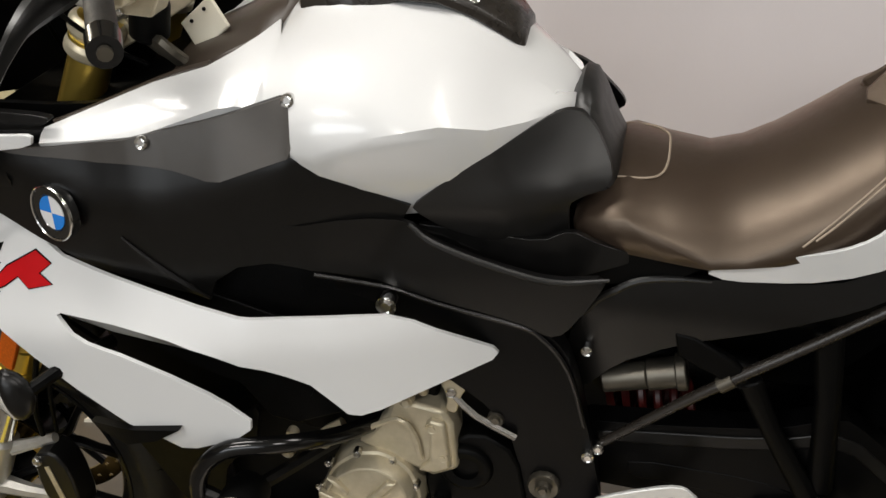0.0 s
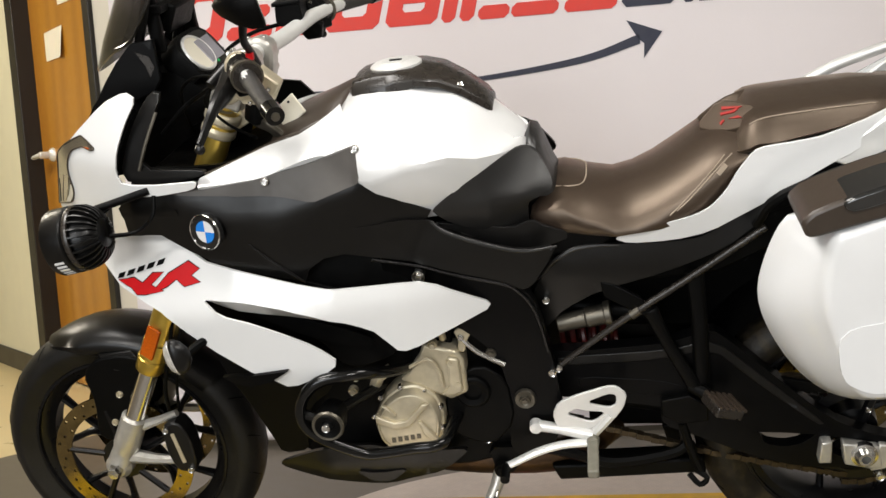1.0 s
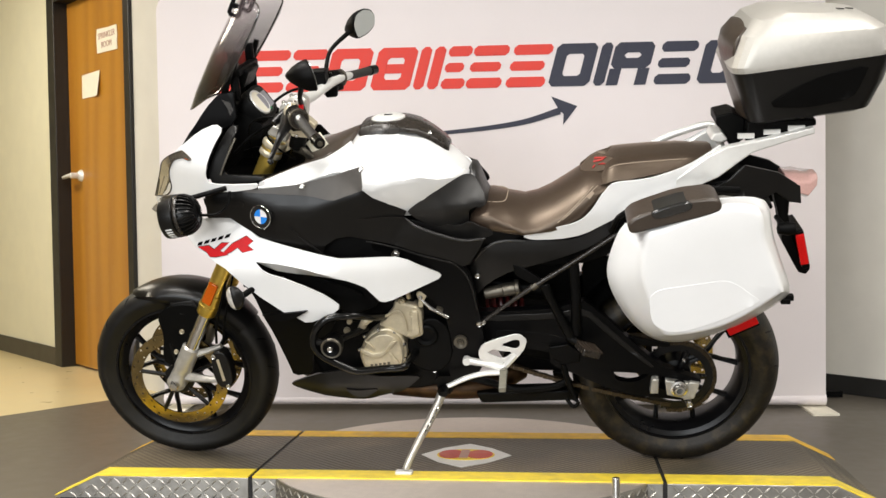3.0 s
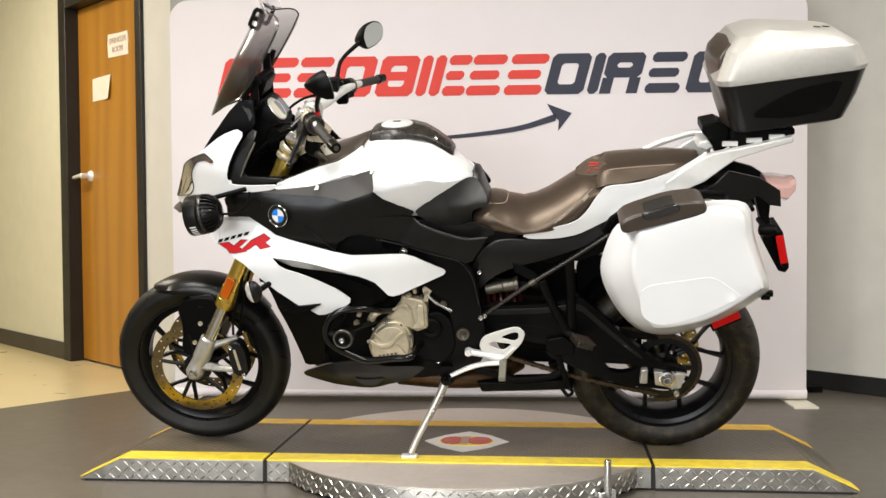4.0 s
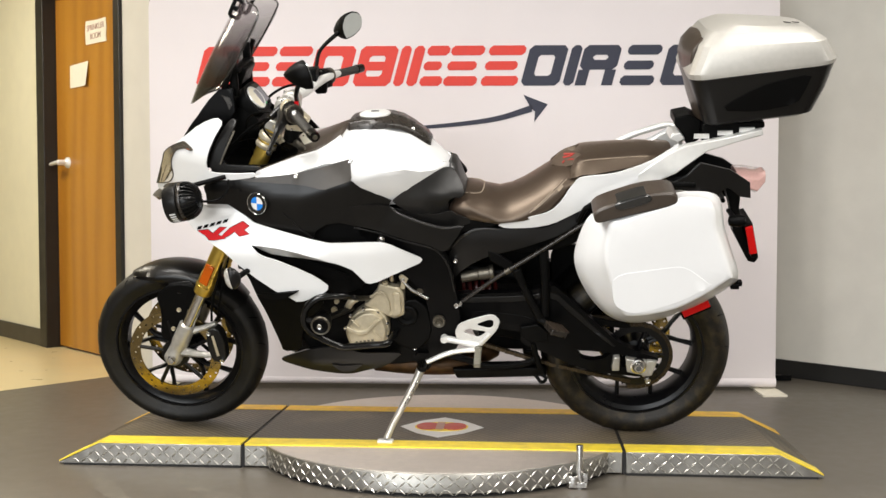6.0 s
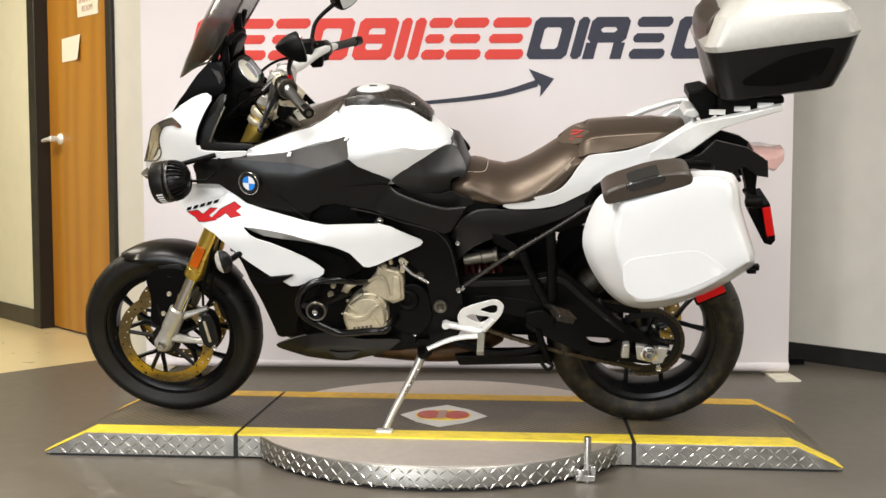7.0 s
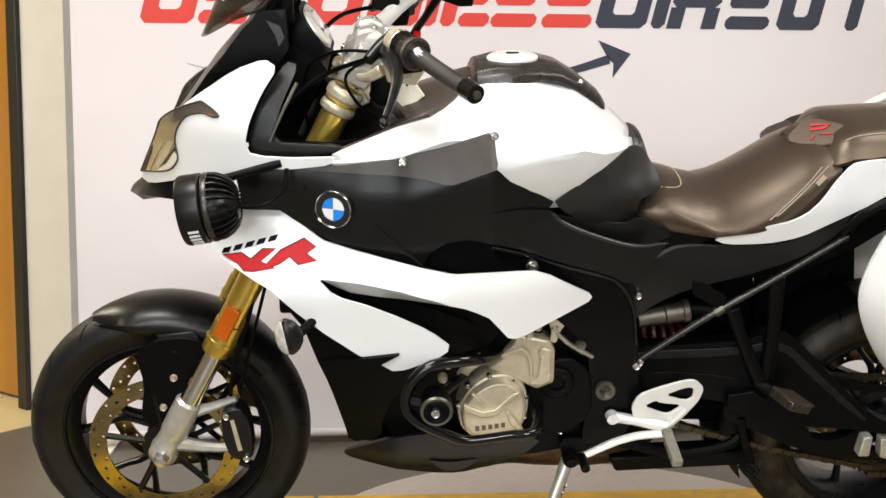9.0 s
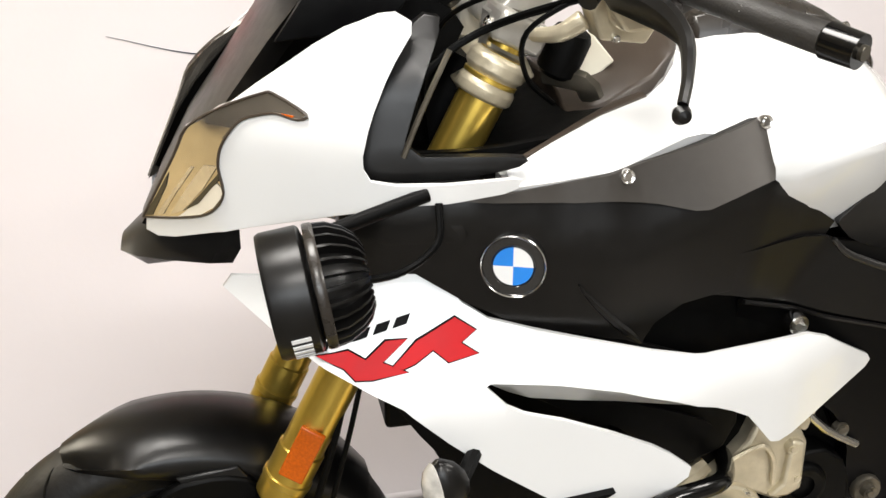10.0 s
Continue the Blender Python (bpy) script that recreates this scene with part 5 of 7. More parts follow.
def roundel(at, normal, r):
    badge = part("roundel", revolve([(0, 0.004), (r * 0.62, 0.004), (r * 0.66, 0.0055), (r * 0.9, 0.0055), (r * 0.93, 0.007), (r, 0.006), (r, -0.006)], at, normal, 40), GLOSS, bike, "round enamel badge quartered in blue and white")
    n = Vector(normal).normalized()
    s = n.cross(Vector((0, 0, 1))).normalized()
    u = s.cross(n)
    for k, mat in enumerate((BLUE, CASE_WHITE, BLUE, CASE_WHITE)):
        arc = [Vector(at) + n * 0.0042 + r * 0.60 * (math.cos(a) * s + math.sin(a) * u) for a in (radians(90 * k + 10 * j) for j in range(10))]
        fan = [Vector(at) + n * 0.0042] + arc
        part("quarter", skin([fan, [q + n * 0.0012 for q in fan]]), mat, badge)
    part("chrome_ring", revolve([(r * 0.93, 0.0065), (r * 0.97, 0.008), (r, 0.0065), (r, 0.004), (r * 0.93, 0.004)], at, normal, 40, True), CHROME, badge)


roundel((-.409, -.258, .891), (-.38, -1, .06), .035)
roundel((-.409, .258, .891), (-.38, 1, .06), .035)
pair("duct_scoop", shell([(-.585, .945), (-.50, .962), (-.455, .935), (-.47, .90), (-.515, .912), (-.58, .900)], lambda x, z: side_width(x) + .004 - .5 * abs(z - .93), 0.006, 0.02), SATIN, bike, "black duct in the fairing")
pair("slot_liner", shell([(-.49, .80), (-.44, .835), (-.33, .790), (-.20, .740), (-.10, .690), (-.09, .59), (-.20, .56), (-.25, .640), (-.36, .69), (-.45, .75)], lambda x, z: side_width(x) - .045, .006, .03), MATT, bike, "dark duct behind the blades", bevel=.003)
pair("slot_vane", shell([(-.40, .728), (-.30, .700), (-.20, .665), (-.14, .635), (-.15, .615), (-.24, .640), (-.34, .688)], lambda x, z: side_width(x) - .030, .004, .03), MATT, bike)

# upper panels and tank
rings = []
for x, up, inner, wide, knee, low in ((-.412, .985, .232, .250, .973, .955), (-.36, 1.000, .203, .246, .975, .95), (-.295, 1.020, .178, .240, .979, .94), (-.235, 1.032, .158, .222, .995, .92), (-.208, 1.043, .138, .214, 1.002, .90), (-.186, 1.053, .110, .208, 1.003, .90), (-.170, 1.062, .078, .205, 1.000, .89)):
    half = [(0, up - .035), (inner * .55, up - .035), (inner * .96, up - .008), (inner, up), (inner + .5 * (wide - inner), up - .30 * (up - knee)), (wide, knee), (wide * .985, knee - .010), (wide * .95, (knee + low) / 2 - .004), (wide * .90, low)]
    rings.append([Vector((x, -w, z)) for w, z in half] + [Vector((x, w, z)) for w, z in reversed(half[1:])])
for x, top, wide, low, knee in ((-.155, 1.082, .222, .88, .980), (-.125, 1.089, .240, .875, .964), (-.09, 1.093, .247, .87, .964), (-.03, 1.092, .244, .86, .982), (.045, 1.072, .218, .86, .986), (.090, 1.042, .182, .86, .968), (.125, 1.016, .138, .86, .960), (.150, .994, .104, .86, .958), (.168, .976, .070, .86, .952), (.178, .962, .040, .86, .940)):
    half = [(0, top), (wide * .30, top - .009), (wide * .55, top - .027), (wide * .74, max(top - .050, knee + .012)), (wide * .89, max(top - .076, knee + .007)), (wide, knee), (wide * .985, knee - .014), (wide * .88, (knee + low) / 2 - .006), (wide * .74, low)]
    rings.append([Vector((x, -w, z)) for w, z in half] + [Vector((x, w, z)) for w, z in reversed(half[1:])])
part("fuel_tank", skin(rings), WHITE, bike, "glossy white fuel tank", sharp=50)
def knee_width(x, z):
    """Wide at the rider's knee, closing round the tank's tail above it."""
    top = between(x, [0, .035, .09, .125, .15, .175, .2, .23], [.196, .192, .170, .136, .108, .080, .056, .044])
    low = between(x, [0, .1, .17, .20, .23], [.194, .180, .152, .132, .114])
    return low + (top - low) * min(1, max(0, (z - .885) / .075)) - .30 * max(0, .875 - z)


pair("tank_knee_panel", shell([(.000, .876), (.006, .884), (.035, .906), (.085, .934), (.125, .951), (.150, .958), (.168, .957), (.184, .950), (.200, .930), (.216, .902), (.220, .884), (.206, .872), (.186, .870), (.172, .864), (.170, .812), (.112, .812), (.032, .845)], knee_width, 0.010, 0.010), KNEE, bike, "black knee panel behind the tank", bevel=0.004)
pair("knee_filler", shell([(-.016, .850), (.07, .836), (.14, .822), (.175, .835), (.205, .815), (.25, .797), (.24, .786), (.20, .776), (.163, .768), (.085, .797)], lambda x, z: between(x, [0, .15, .25], [.176, .160, .140]), .01, .03), SATIN, bike, bevel=.002)
def spar_width(x, z):
    return max(flank(x, z), between(z, [.3, .5, .7, .8], [.148, .155, .176, .19])) + between(x, [-.24, -.16, -.04], [-.004, -.001, .006])


pair("spar_cover", shell([(-.007, .862), (.022, .837), (.088, .810), (.158, .791), (.222, .797), (.20, .755), (.168, .710), (.150, .704), (.117, .724), (.015, .754), (-.037, .774), (-.12, .806), (-.20, .826), (-.24, .850), (-.16, .870), (-.06, .872)], spar_width, .008, .015), SATIN, bike, "satin black spar cover", bevel=.003)
pair("cover_edge", tube([Vector((x, -spar_width(x, z) - .001, z)) for x, z in ((-.004, .858), (.022, .835), (.088, .808), (.158, .789), (.222, .795))], [.003, .0045, .0045, .004, .002], 8, 4), KNEE, bike)
pair("beam_edge", tube([Vector((x, -spar_width(x, z) + .003, z)) for x, z in ((-.12, .797), (-.037, .766), (.015, .746), (.117, .716), (.142, .698), (.162, .670), (.176, .63), (.188, .56))], .003, 6, 4), SATIN, bike)
# Added black block that stops the background showing between the panels.
part("frame_core", prism([(-.30, .93), (-.10, .97), (.10, .92), (.22, .86), (.35, .80), (.60, .84), (.70, .90), (.60, .80), (.42, .72), (.24, .66), (.16, .60), (.10, .52), (-.10, .62), (-.30, .66), (-.38, .80)], -.10, .10), MATT, bike, "plain black fill inside the frame")
part("tank_rear_cover", skin([[Vector((x, math.copysign(abs(math.sin(a)) ** .75, math.sin(a)) * w, z0 + (z1 - z0) * max(0, math.cos(a)) ** .75)) for a in (radians(-90 + 10 * k) for k in range(19))] for x, w, z0, z1 in ((.158, .080, .86, .940), (.168, .086, .86, .962), (.178, .092, .86, .973), (.190, .098, .86, .968), (.200, .102, .85, .945), (.214, .104, .83, .902), (.232, .100, .82, .860))]), KNEE, bike, "black cover between tank and seat", sharp=50)
cover = part("filler_surround", skin([[Vector((x, -w, z - d)), Vector((x, -w * .97, z - d * .35)), Vector((x, -w * .8, z)), Vector((x, 0, z + .004)), Vector((x, w * .8, z)), Vector((x, w * .97, z - d * .35)), Vector((x, w, z - d))]
      for x, z, w, d in ((-.154, 1.083, .056, .022), (-.144, 1.098, .078, .040), (-.105, 1.107, .087, .048), (-.076, 1.109, .090, .048), (-.060, 1.109, .088, .034), (-.02, 1.107, .086, .024), (.02, 1.098, .078, .022), (.06, 1.076, .066, .022), (.100, 1.046, .056, .022), (.113, 1.030, .046, .020))]), SHEEN, bike, "black filler surround with a painted taupe sheen", bevel=0.003, sharp=40)
part("filler_cap", moved(revolve([(0, .012), (.026, .0125), (.028, .011), (.044, .010), (.050, .006), (.052, -.006)], (0, 0, 0), (0, 0, 1), 40), pose(-.068, 0, 1.106, 0, -2, 0)), SILVER, cover, "silver filler cap")
part("cap_slot", moved(block(-.012, .012, -.003, .003, .012, .0145), pose(-.068, 0, 1.106)), MATT, cover)
part("cover_screw", bolt((.058, -.056, 1.074), .006, .005, (.3, -.7, .6)), CHROME, cover)
part("cockpit_tub", merge(block(-.58, -.28, -.185, .185, .895, .958)), MATT, bike, "black tray inside the fairing", bevel=.01)
part("cockpit_floor", skin([[Vector((x, -w, z)), Vector((x, -w * .5, z + .004)), Vector((x, w * .5, z + .004)), Vector((x, w, z)), Vector((x, w, z - .03)), Vector((x, -w, z - .03))] for x, z, w in ((-.425, .970, .19), (-.36, .986, .178), (-.30, 1.004, .160), (-.27, 1.010, .14))]), MATT, bike, "black cockpit lining")
part("cover_lip", tube([(-.405, -.222, .988), (-.36, -.199, .999), (-.31, -.176, 1.014), (-.27, -.160, 1.024), (-.235, -.148, 1.030)], [.004, .005, .006, .008, .008], 8, 4, .6), BROWN, bike)
part("tank_front_cover", skin([[Vector((x, -w, z - .05)), Vector((x, -w * .9, z - .012)), Vector((x, -w * .5, z + .008)), Vector((x, 0, z + .016)), Vector((x, w * .5, z + .012)), Vector((x, w * .9, z - .004)), Vector((x, w, z - .05))] for x, z, w in ((-.310, 1.012, .128), (-.26, 1.032, .130), (-.205, 1.052, .112), (-.170, 1.068, .078), (-.152, 1.076, .05))]), BROWN, bike, "dark cover in front of the tank", bevel=.003, sharp=50)

tag = part("cable_plate", moved(block(-.028, .028, -.003, .003, -.023, .023), pose(-.276, -.060, 1.050, -20, -38, 0)), PAPER, bike, "small white plate on a bracket", bevel=.002)
for dx in (-.012, .012):
    part("plate_screw", moved(bolt((dx, -.003, .014), .0025, .002), pose(-.276, -.060, 1.050, -20, -38, 0)), MATT, tag)

# seats
SEAT = [(.170, .838, .095, .815, .4), (.176, .858, .124, .806, .42), (.192, .873, .136, .800, .45), (.235, .881, .144, .796, .5), (.28, .872, .150, .790, .7), (.33, .864, .158, .786, .9), (.37, .874, .162, .792, 1), (.41, .893, .160, .796, 1), (.45, .918, .157, .806, 1), (.50, .950, .150, .828, .9), (.535, .964, .147, .862, .8), (.57, .968, .134, .905, .7)]
PILLION = [(.548, .942, .118, .922, .8), (.556, .962, .130, .924, .8), (.570, .984, .136, .926, .8), (.588, .998, .138, .930, .9), (.62, 1.004, .136, .938, 1), (.70, 1.010, .132, .952, 1), (.78, 1.014, .124, .968, 1), (.84, 1.012, .106, .988, 1), (.870, .998, .076, .992, 1)]


def padded(table, across, drop):
    """Seat sections: across holds shares of the half width, drop how far the top falls there."""
    out = []
    for x, top, wide, low, soft in table:
        half = [(wide * u, max(top - d * soft, low + .012 * (1 - u) + .006)) for u, d in zip(across, drop)] + [(wide * .985, low + .004), (wide * .93, low)]
        out.append([Vector((x, -w, z)) for w, z in half] + [Vector((x, w, z)) for w, z in reversed(half[1:])])
    return skin(out)


def on_seat(table, x, y, across, drop):
    top, wide, soft = (between(x, [r[0] for r in table], [r[k] for r in table]) for k in (1, 2, 4))
    return Vector((x, y, top - soft * between(abs(y) / wide, across, drop) + .0015))


SOFT, FIRM = ([0, .3, .5, .7, .86, .96, 1], [0, .006, .015, .029, .048, .066, .078]), ([0, .45, .70, .82, .92, 1], [0, .008, .014, .022, .040, .060])
seat = part("rider_seat", padded(SEAT, *SOFT), LEATHER, bike, "dark brown-black vinyl rider seat", sharp=60)
pillion = part("pillion_seat", padded(PILLION, *FIRM), LEATHER2, bike, "dark brown-black vinyl pillion seat", sharp=32)
for s in (-1, 1):
    part("seam", tube([on_seat(PILLION, x, .80 * s * w, *FIRM) for x, w in ((.575, .136), (.60, .137), (.66, .134), (.74, .130), (.80, .122), (.85, .104))], .0014, 5, 4), THREAD, pillion)
    for dx in (0, .013):
        part("seam", tube([on_seat(SEAT, x + dx, y * s, *SOFT) for x, y in ((.428, .162), (.448, .155), (.478, .148), (.508, .138), (.530, .126))], .0014, 5, 4), THREAD, seat)
part("seam", tube([on_seat(SEAT, x, y, *SOFT) for x, y in ((.222, -.082), (.255, -.080), (.272, -.066), (.279, -.04), (.280, 0), (.279, .04), (.272, .066), (.255, .080), (.222, .082))], .0016, 5, 4), THREAD, seat)
FACE = Matrix(((.66, .50, .559, .556), (-.75, .44, .492, -.045), (0, -.745, .665, .979), (0, 0, 0, 1)))
pair("pillion_pad", moved(prism([(-.050, .022), (-.066, -.050), (.0, -.050), (.078, -.006), (.046, .022)], -.001, .030, 1), FACE), LEATHER2, pillion, "raised front of the pillion seat", bevel=.004)
for o in ([(-.040, .012), (-.034, .004), (.016, .018), (.024, .024), (.006, .020)], [(-.032, -.004), (-.026, -.010), (.010, .004), (.018, .016), (.010, .018), (.002, .008)], [(.006, -.014), (.014, -.012), (.046, -.004), (.030, -.001)], [(-.014, -.030), (-.006, -.034), (-.004, -.020), (-.010, -.018)]):
    part("seat_mark", moved(prism([(u * .66 - .004, v * .80 - .006) for u, v in o], -.003, .0), FACE), REDDECAL, pillion, "red embroidered emblem")
part("seat_tag", moved(block(-.011, .011, -.003, .002, -.0045, .0045), pose(.523, -.148, .905, -24, -52, 0)), THREAD, seat, "small stitched tag")

# tail
pair("tail_panel", shell([(.324, .784), (.37, .800), (.425, .814), (.472, .824), (.500, .838), (.528, .868), (.550, .905), (.577, .938), (.600, .944), (.66, .947), (.70, .952), (.79, .980), (.85, 1.014), (.885, 1.038), (.882, 1.014), (.845, .980), (.80, .948), (.755, .918), (.70, .893), (.64, .860), (.566, .820), (.50, .785), (.43, .773), (.352, .771)],
      lambda x, z: between(x, [.3, .45, .6, .75, .92], [.166, .168, .152, .134, .105]) - .25 * max(0, .85 - z), 0.006, 0.02), WHITE, bike, "glossy white tail panel", bevel=0.002)
pair("subframe_cover", shell([(.164, .671), (.190, .715), (.225, .746), (.257, .767), (.327, .769), (.47, .768), (.512, .783), (.58, .832), (.62, .850), (.59, .79), (.53, .748), (.418, .708), (.292, .672), (.225, .634), (.183, .585), (.166, .600)],
      lambda x, z: between(x, [.15, .25, .4, .62], [.134, .145, .148, .135]) - .15 * abs(z - .73), 0.01, 0.02), SATIN, bike, "satin black subframe cover", bevel=0.004)
pair("cover_rim", tube([Vector((x, -y, z)) for x, z, y in ((.176, .700, .131), (.190, .716, .136), (.206, .737, .141), (.225, .751, .144), (.250, .764, .143), (.290, .769, .142), (.335, .767, .142))], [.002, .004, .0045, .005, .0045, .004, .002], 8, 4), KNEE, bike)
pair("seat_base", shell([(.165, .80), (.24, .80), (.33, .788), (.30, .77), (.20, .755), (.15, .77)], lambda x, z: .142, .02, .03), MATT, bike)
part("tail_body", skin([[Vector((x, w * c, z + t * d)) for c, d in ((-1, -1), (-1, .5), (-.7, 1), (.7, 1), (1, .5), (1, -1))] for x, z, w, t in ((.56, .83, .10, .05), (.70, .865, .095, .045), (.86, .905, .085, .030), (.98, .905, .07, .026), (1.07, .895, .055, .016))]), MATT, bike, "black tail unit", bevel=.004)
pair("tail_side", shell([(.88, .912), (.915, .925), (.958, .966), (1.053, .940), (1.118, .898), (1.124, .845), (1.092, .850), (1.05, .882), (1.007, .858), (.886, .884)], lambda x, z: between(x, [.85, 1.1], [.100, .066]), .014, .03, 0), SATIN, bike, bevel=.004)
part("tail_light", skin([[Vector((x, w * c, z + t * d)) for c, d in ((-1, -.6), (-1, .5), (-.6, 1), (.6, 1), (1, .5), (1, -.6), (.5, -1), (-.5, -1))] for x, z, w, t in ((1.078, .912, .06, .014), (1.110, .896, .066, .030), (1.145, .886, .056, .034), (1.172, .902, .035, .020))]), PINKLENS, bike, "clear and red tail light", bevel=.003)
hanger = part("plate_hanger", merge(prism([(1.045, .885), (1.100, .880), (1.098, .800), (1.118, .720), (1.172, .630), (1.160, .612), (1.138, .618), (1.085, .715), (1.070, .800)], -.03, .03), moved(block(-.011, .011, -.076, .076, -.060, .060), pose(1.136, 0, .707, 0, -13, 0))), MATT, bike, "black number plate hanger", bevel=.004)
part("plate_reflector", moved(block(-.012, .012, -.004, .004, -.047, .047), pose(1.132, -.080, .710, 0, -13, 0)), REDLENS, hanger, "red side reflector", bevel=.002)

pair("rear_indicator", merge(tube([(1.06, -.05, .80), (1.065, -.14, .80)], .008, 8, 1), revolve([(0, -.03), (.015, -.026), (.020, 0), (.017, .02), (0, .024)], (1.07, -.155, .80), (1, 0, 0), 14)), MATT, bike)

# rack and cases
def rail(y):
    """A flat cast rail under the case, rising from the tail."""
    top = [(.70, .905), (.776, .955), (.850, 1.010), (.899, 1.034), (1.00, 1.054), (1.13, 1.084)]
    low = [(1.133, 1.066), (1.06, 1.045), (.968, 1.015), (.928, .985), (.879, .946), (.81, .915), (.745, .888)]
    return prism(top + low, y - .014, y + .014)


rack = part("luggage_rack", merge(rail(-.118), rail(.118), tube([(.905, -.11, 1.0), (.905, .11, 1.0)], .010, 8, 1), tube([(1.10, -.11, 1.062), (1.10, .11, 1.062)], .010, 8, 1)), SILVER, bike, "silver cast luggage rack", bevel=.004)
part("grab_handle", tube([(.70, .128, .972), (.762, .127, 1.003), (.814, .122, 1.022), (.87, .112, 1.040), (.905, .085, 1.040), (.92, .05, 1.035)], .011, 10, 4), SILVER, rack, "silver passenger grab handle")
part("handle_bridge", prism([(.862, 1.034), (.872, 1.052), (.895, 1.056), (.912, 1.035), (.89, 1.025)], -.055, .055), SILVER, rack, bevel=.004)
part("rack_plate", merge(prism([(.876, 1.080), (.875, 1.105), (.92, 1.114), (.955, 1.096), (.955, 1.036), (.919, 1.012), (.902, 1.055)], -.06, .06), prism([(.9552, 1.094), (1.14, 1.100), (1.142, 1.082), (1.003, 1.047), (.9552, 1.036)], -.10, .10)), MATT, rack, "black case mounting plate", bevel=.004)
for x, z in ((.93, 1.048), (1.0, 1.058), (1.065, 1.068)):
    part("rack_clip", block(x, x + .045, -.107, -.099, z + .002, z + .016), SILVER, rack)


def box_ring(x0, x1, z0, z1, w, r):
    out = []
    for cx, cy, a0 in ((x1 - r, w - r, 0), (x0 + r, w - r, 90), (x0 + r, -w + r, 180), (x1 - r, -w + r, 270)):
        for k in range(5):
            a = radians(a0 + 22.5 * k)
            x, y = cx + r * math.cos(a), cy + r * math.sin(a)
            out.append(Vector((x, y, z0 + (z1 - z0) * (x - x0) / (x1 - x0))))
    return out


case = part("top_case", skin([box_ring(.972, 1.250, 1.092, 1.126, .120, .03), box_ring(.955, 1.272, 1.100, 1.140, .148, .04), box_ring(.928, 1.300, 1.170, 1.214, .166, .045), box_ring(.902, 1.318, 1.238, 1.287, .178, .05), box_ring(.904, 1.314, 1.240, 1.289, .174, .05)]), SATIN, bike, "silver and black top case", sharp=30)
part("lid", skin([box_ring(.900, 1.320, 1.240, 1.290, .179, .05), box_ring(.894, 1.324, 1.256, 1.302, .180, .05), box_ring(.920, 1.296, 1.338, 1.354, .166, .055), box_ring(.952, 1.272, 1.380, 1.370, .148, .06), box_ring(.992, 1.250, 1.398, 1.382, .122, .06), box_ring(1.03, 1.215, 1.402, 1.388, .080, .04), box_ring(1.07, 1.18, 1.403, 1.390, .03, .01)]), LID, case, "silver painted lid", sharp=20)
part("back_pad", skin([[Vector((x + .018 * c * c, w * c, z)) for c in (-1, -.85, -.4, 0, .4, .85, 1)] + [Vector((x + .06, w * c, z)) for c in (1, 0, -1)] for x, z, w in ((.940, 1.098, .09), (.915, 1.17, .115), (.896, 1.24, .128), (.884, 1.295, .134), (.890, 1.325, .132), (.914, 1.355, .122), (.942, 1.366, .105))]), BROWN, case, "dark padded front of the case", sharp=50, bevel=.004)
part("case_recess", shell([(.99, 1.15), (1.06, 1.20), (1.13, 1.235), (1.25, 1.262), (1.235, 1.215), (1.215, 1.17), (1.10, 1.145)], lambda x, z: between(z, [1.10, 1.16, 1.27], [.150, .166, .176]), .002, .03, 1, lift=.002), MATT, case, bevel=.001)
part("case_badge", merge(*[moved(block(-.010, .010, -.005, .005, 0, .002), pose(1.190 + .024 * k, -.060, 1.392, 0, 6, 0)) for k in range(2)]), MATT, case)

WAIST = [(.604, .869), (.575, .811), (.559, .739), (.574, .674), (.620, .594), (.680, .539), (.750, .523), (.835, .539), (.952, .592), (1.044, .658), (1.052, .691), (1.025, .767), (1.001, .838), (.993, .883), (.979, .930), (.941, .942), (.859, .939), (.736, .909), (.637, .874)]
FACING = [(.640, .784), (.659, .704), (.694, .614), (.736, .597), (.867, .628), (1.000, .715), (1.006, .741), (.959, .863), (.950, .922), (.929, .956), (.842, .961), (.693, .905), (.654, .888)]
MIDDLE = Vector((.800, .760))


def polar(outline, count=72):
    """The outline as radii at even angles about the middle of the case."""
    loop = [Vector((q.x, q.z)) for q in curve([(x, 0, z) for x, z in outline], 4, True)]
    angles = [math.atan2(q.y - MIDDLE.y, q.x - MIDDLE.x) for q in loop]
    order = sorted(range(len(loop)), key=lambda k: angles[k])
    return np.interp([2 * math.pi * k / count - math.pi for k in range(count)], [angles[k] for k in order], [(loop[k] - MIDDLE).length for k in order], period=2 * math.pi)


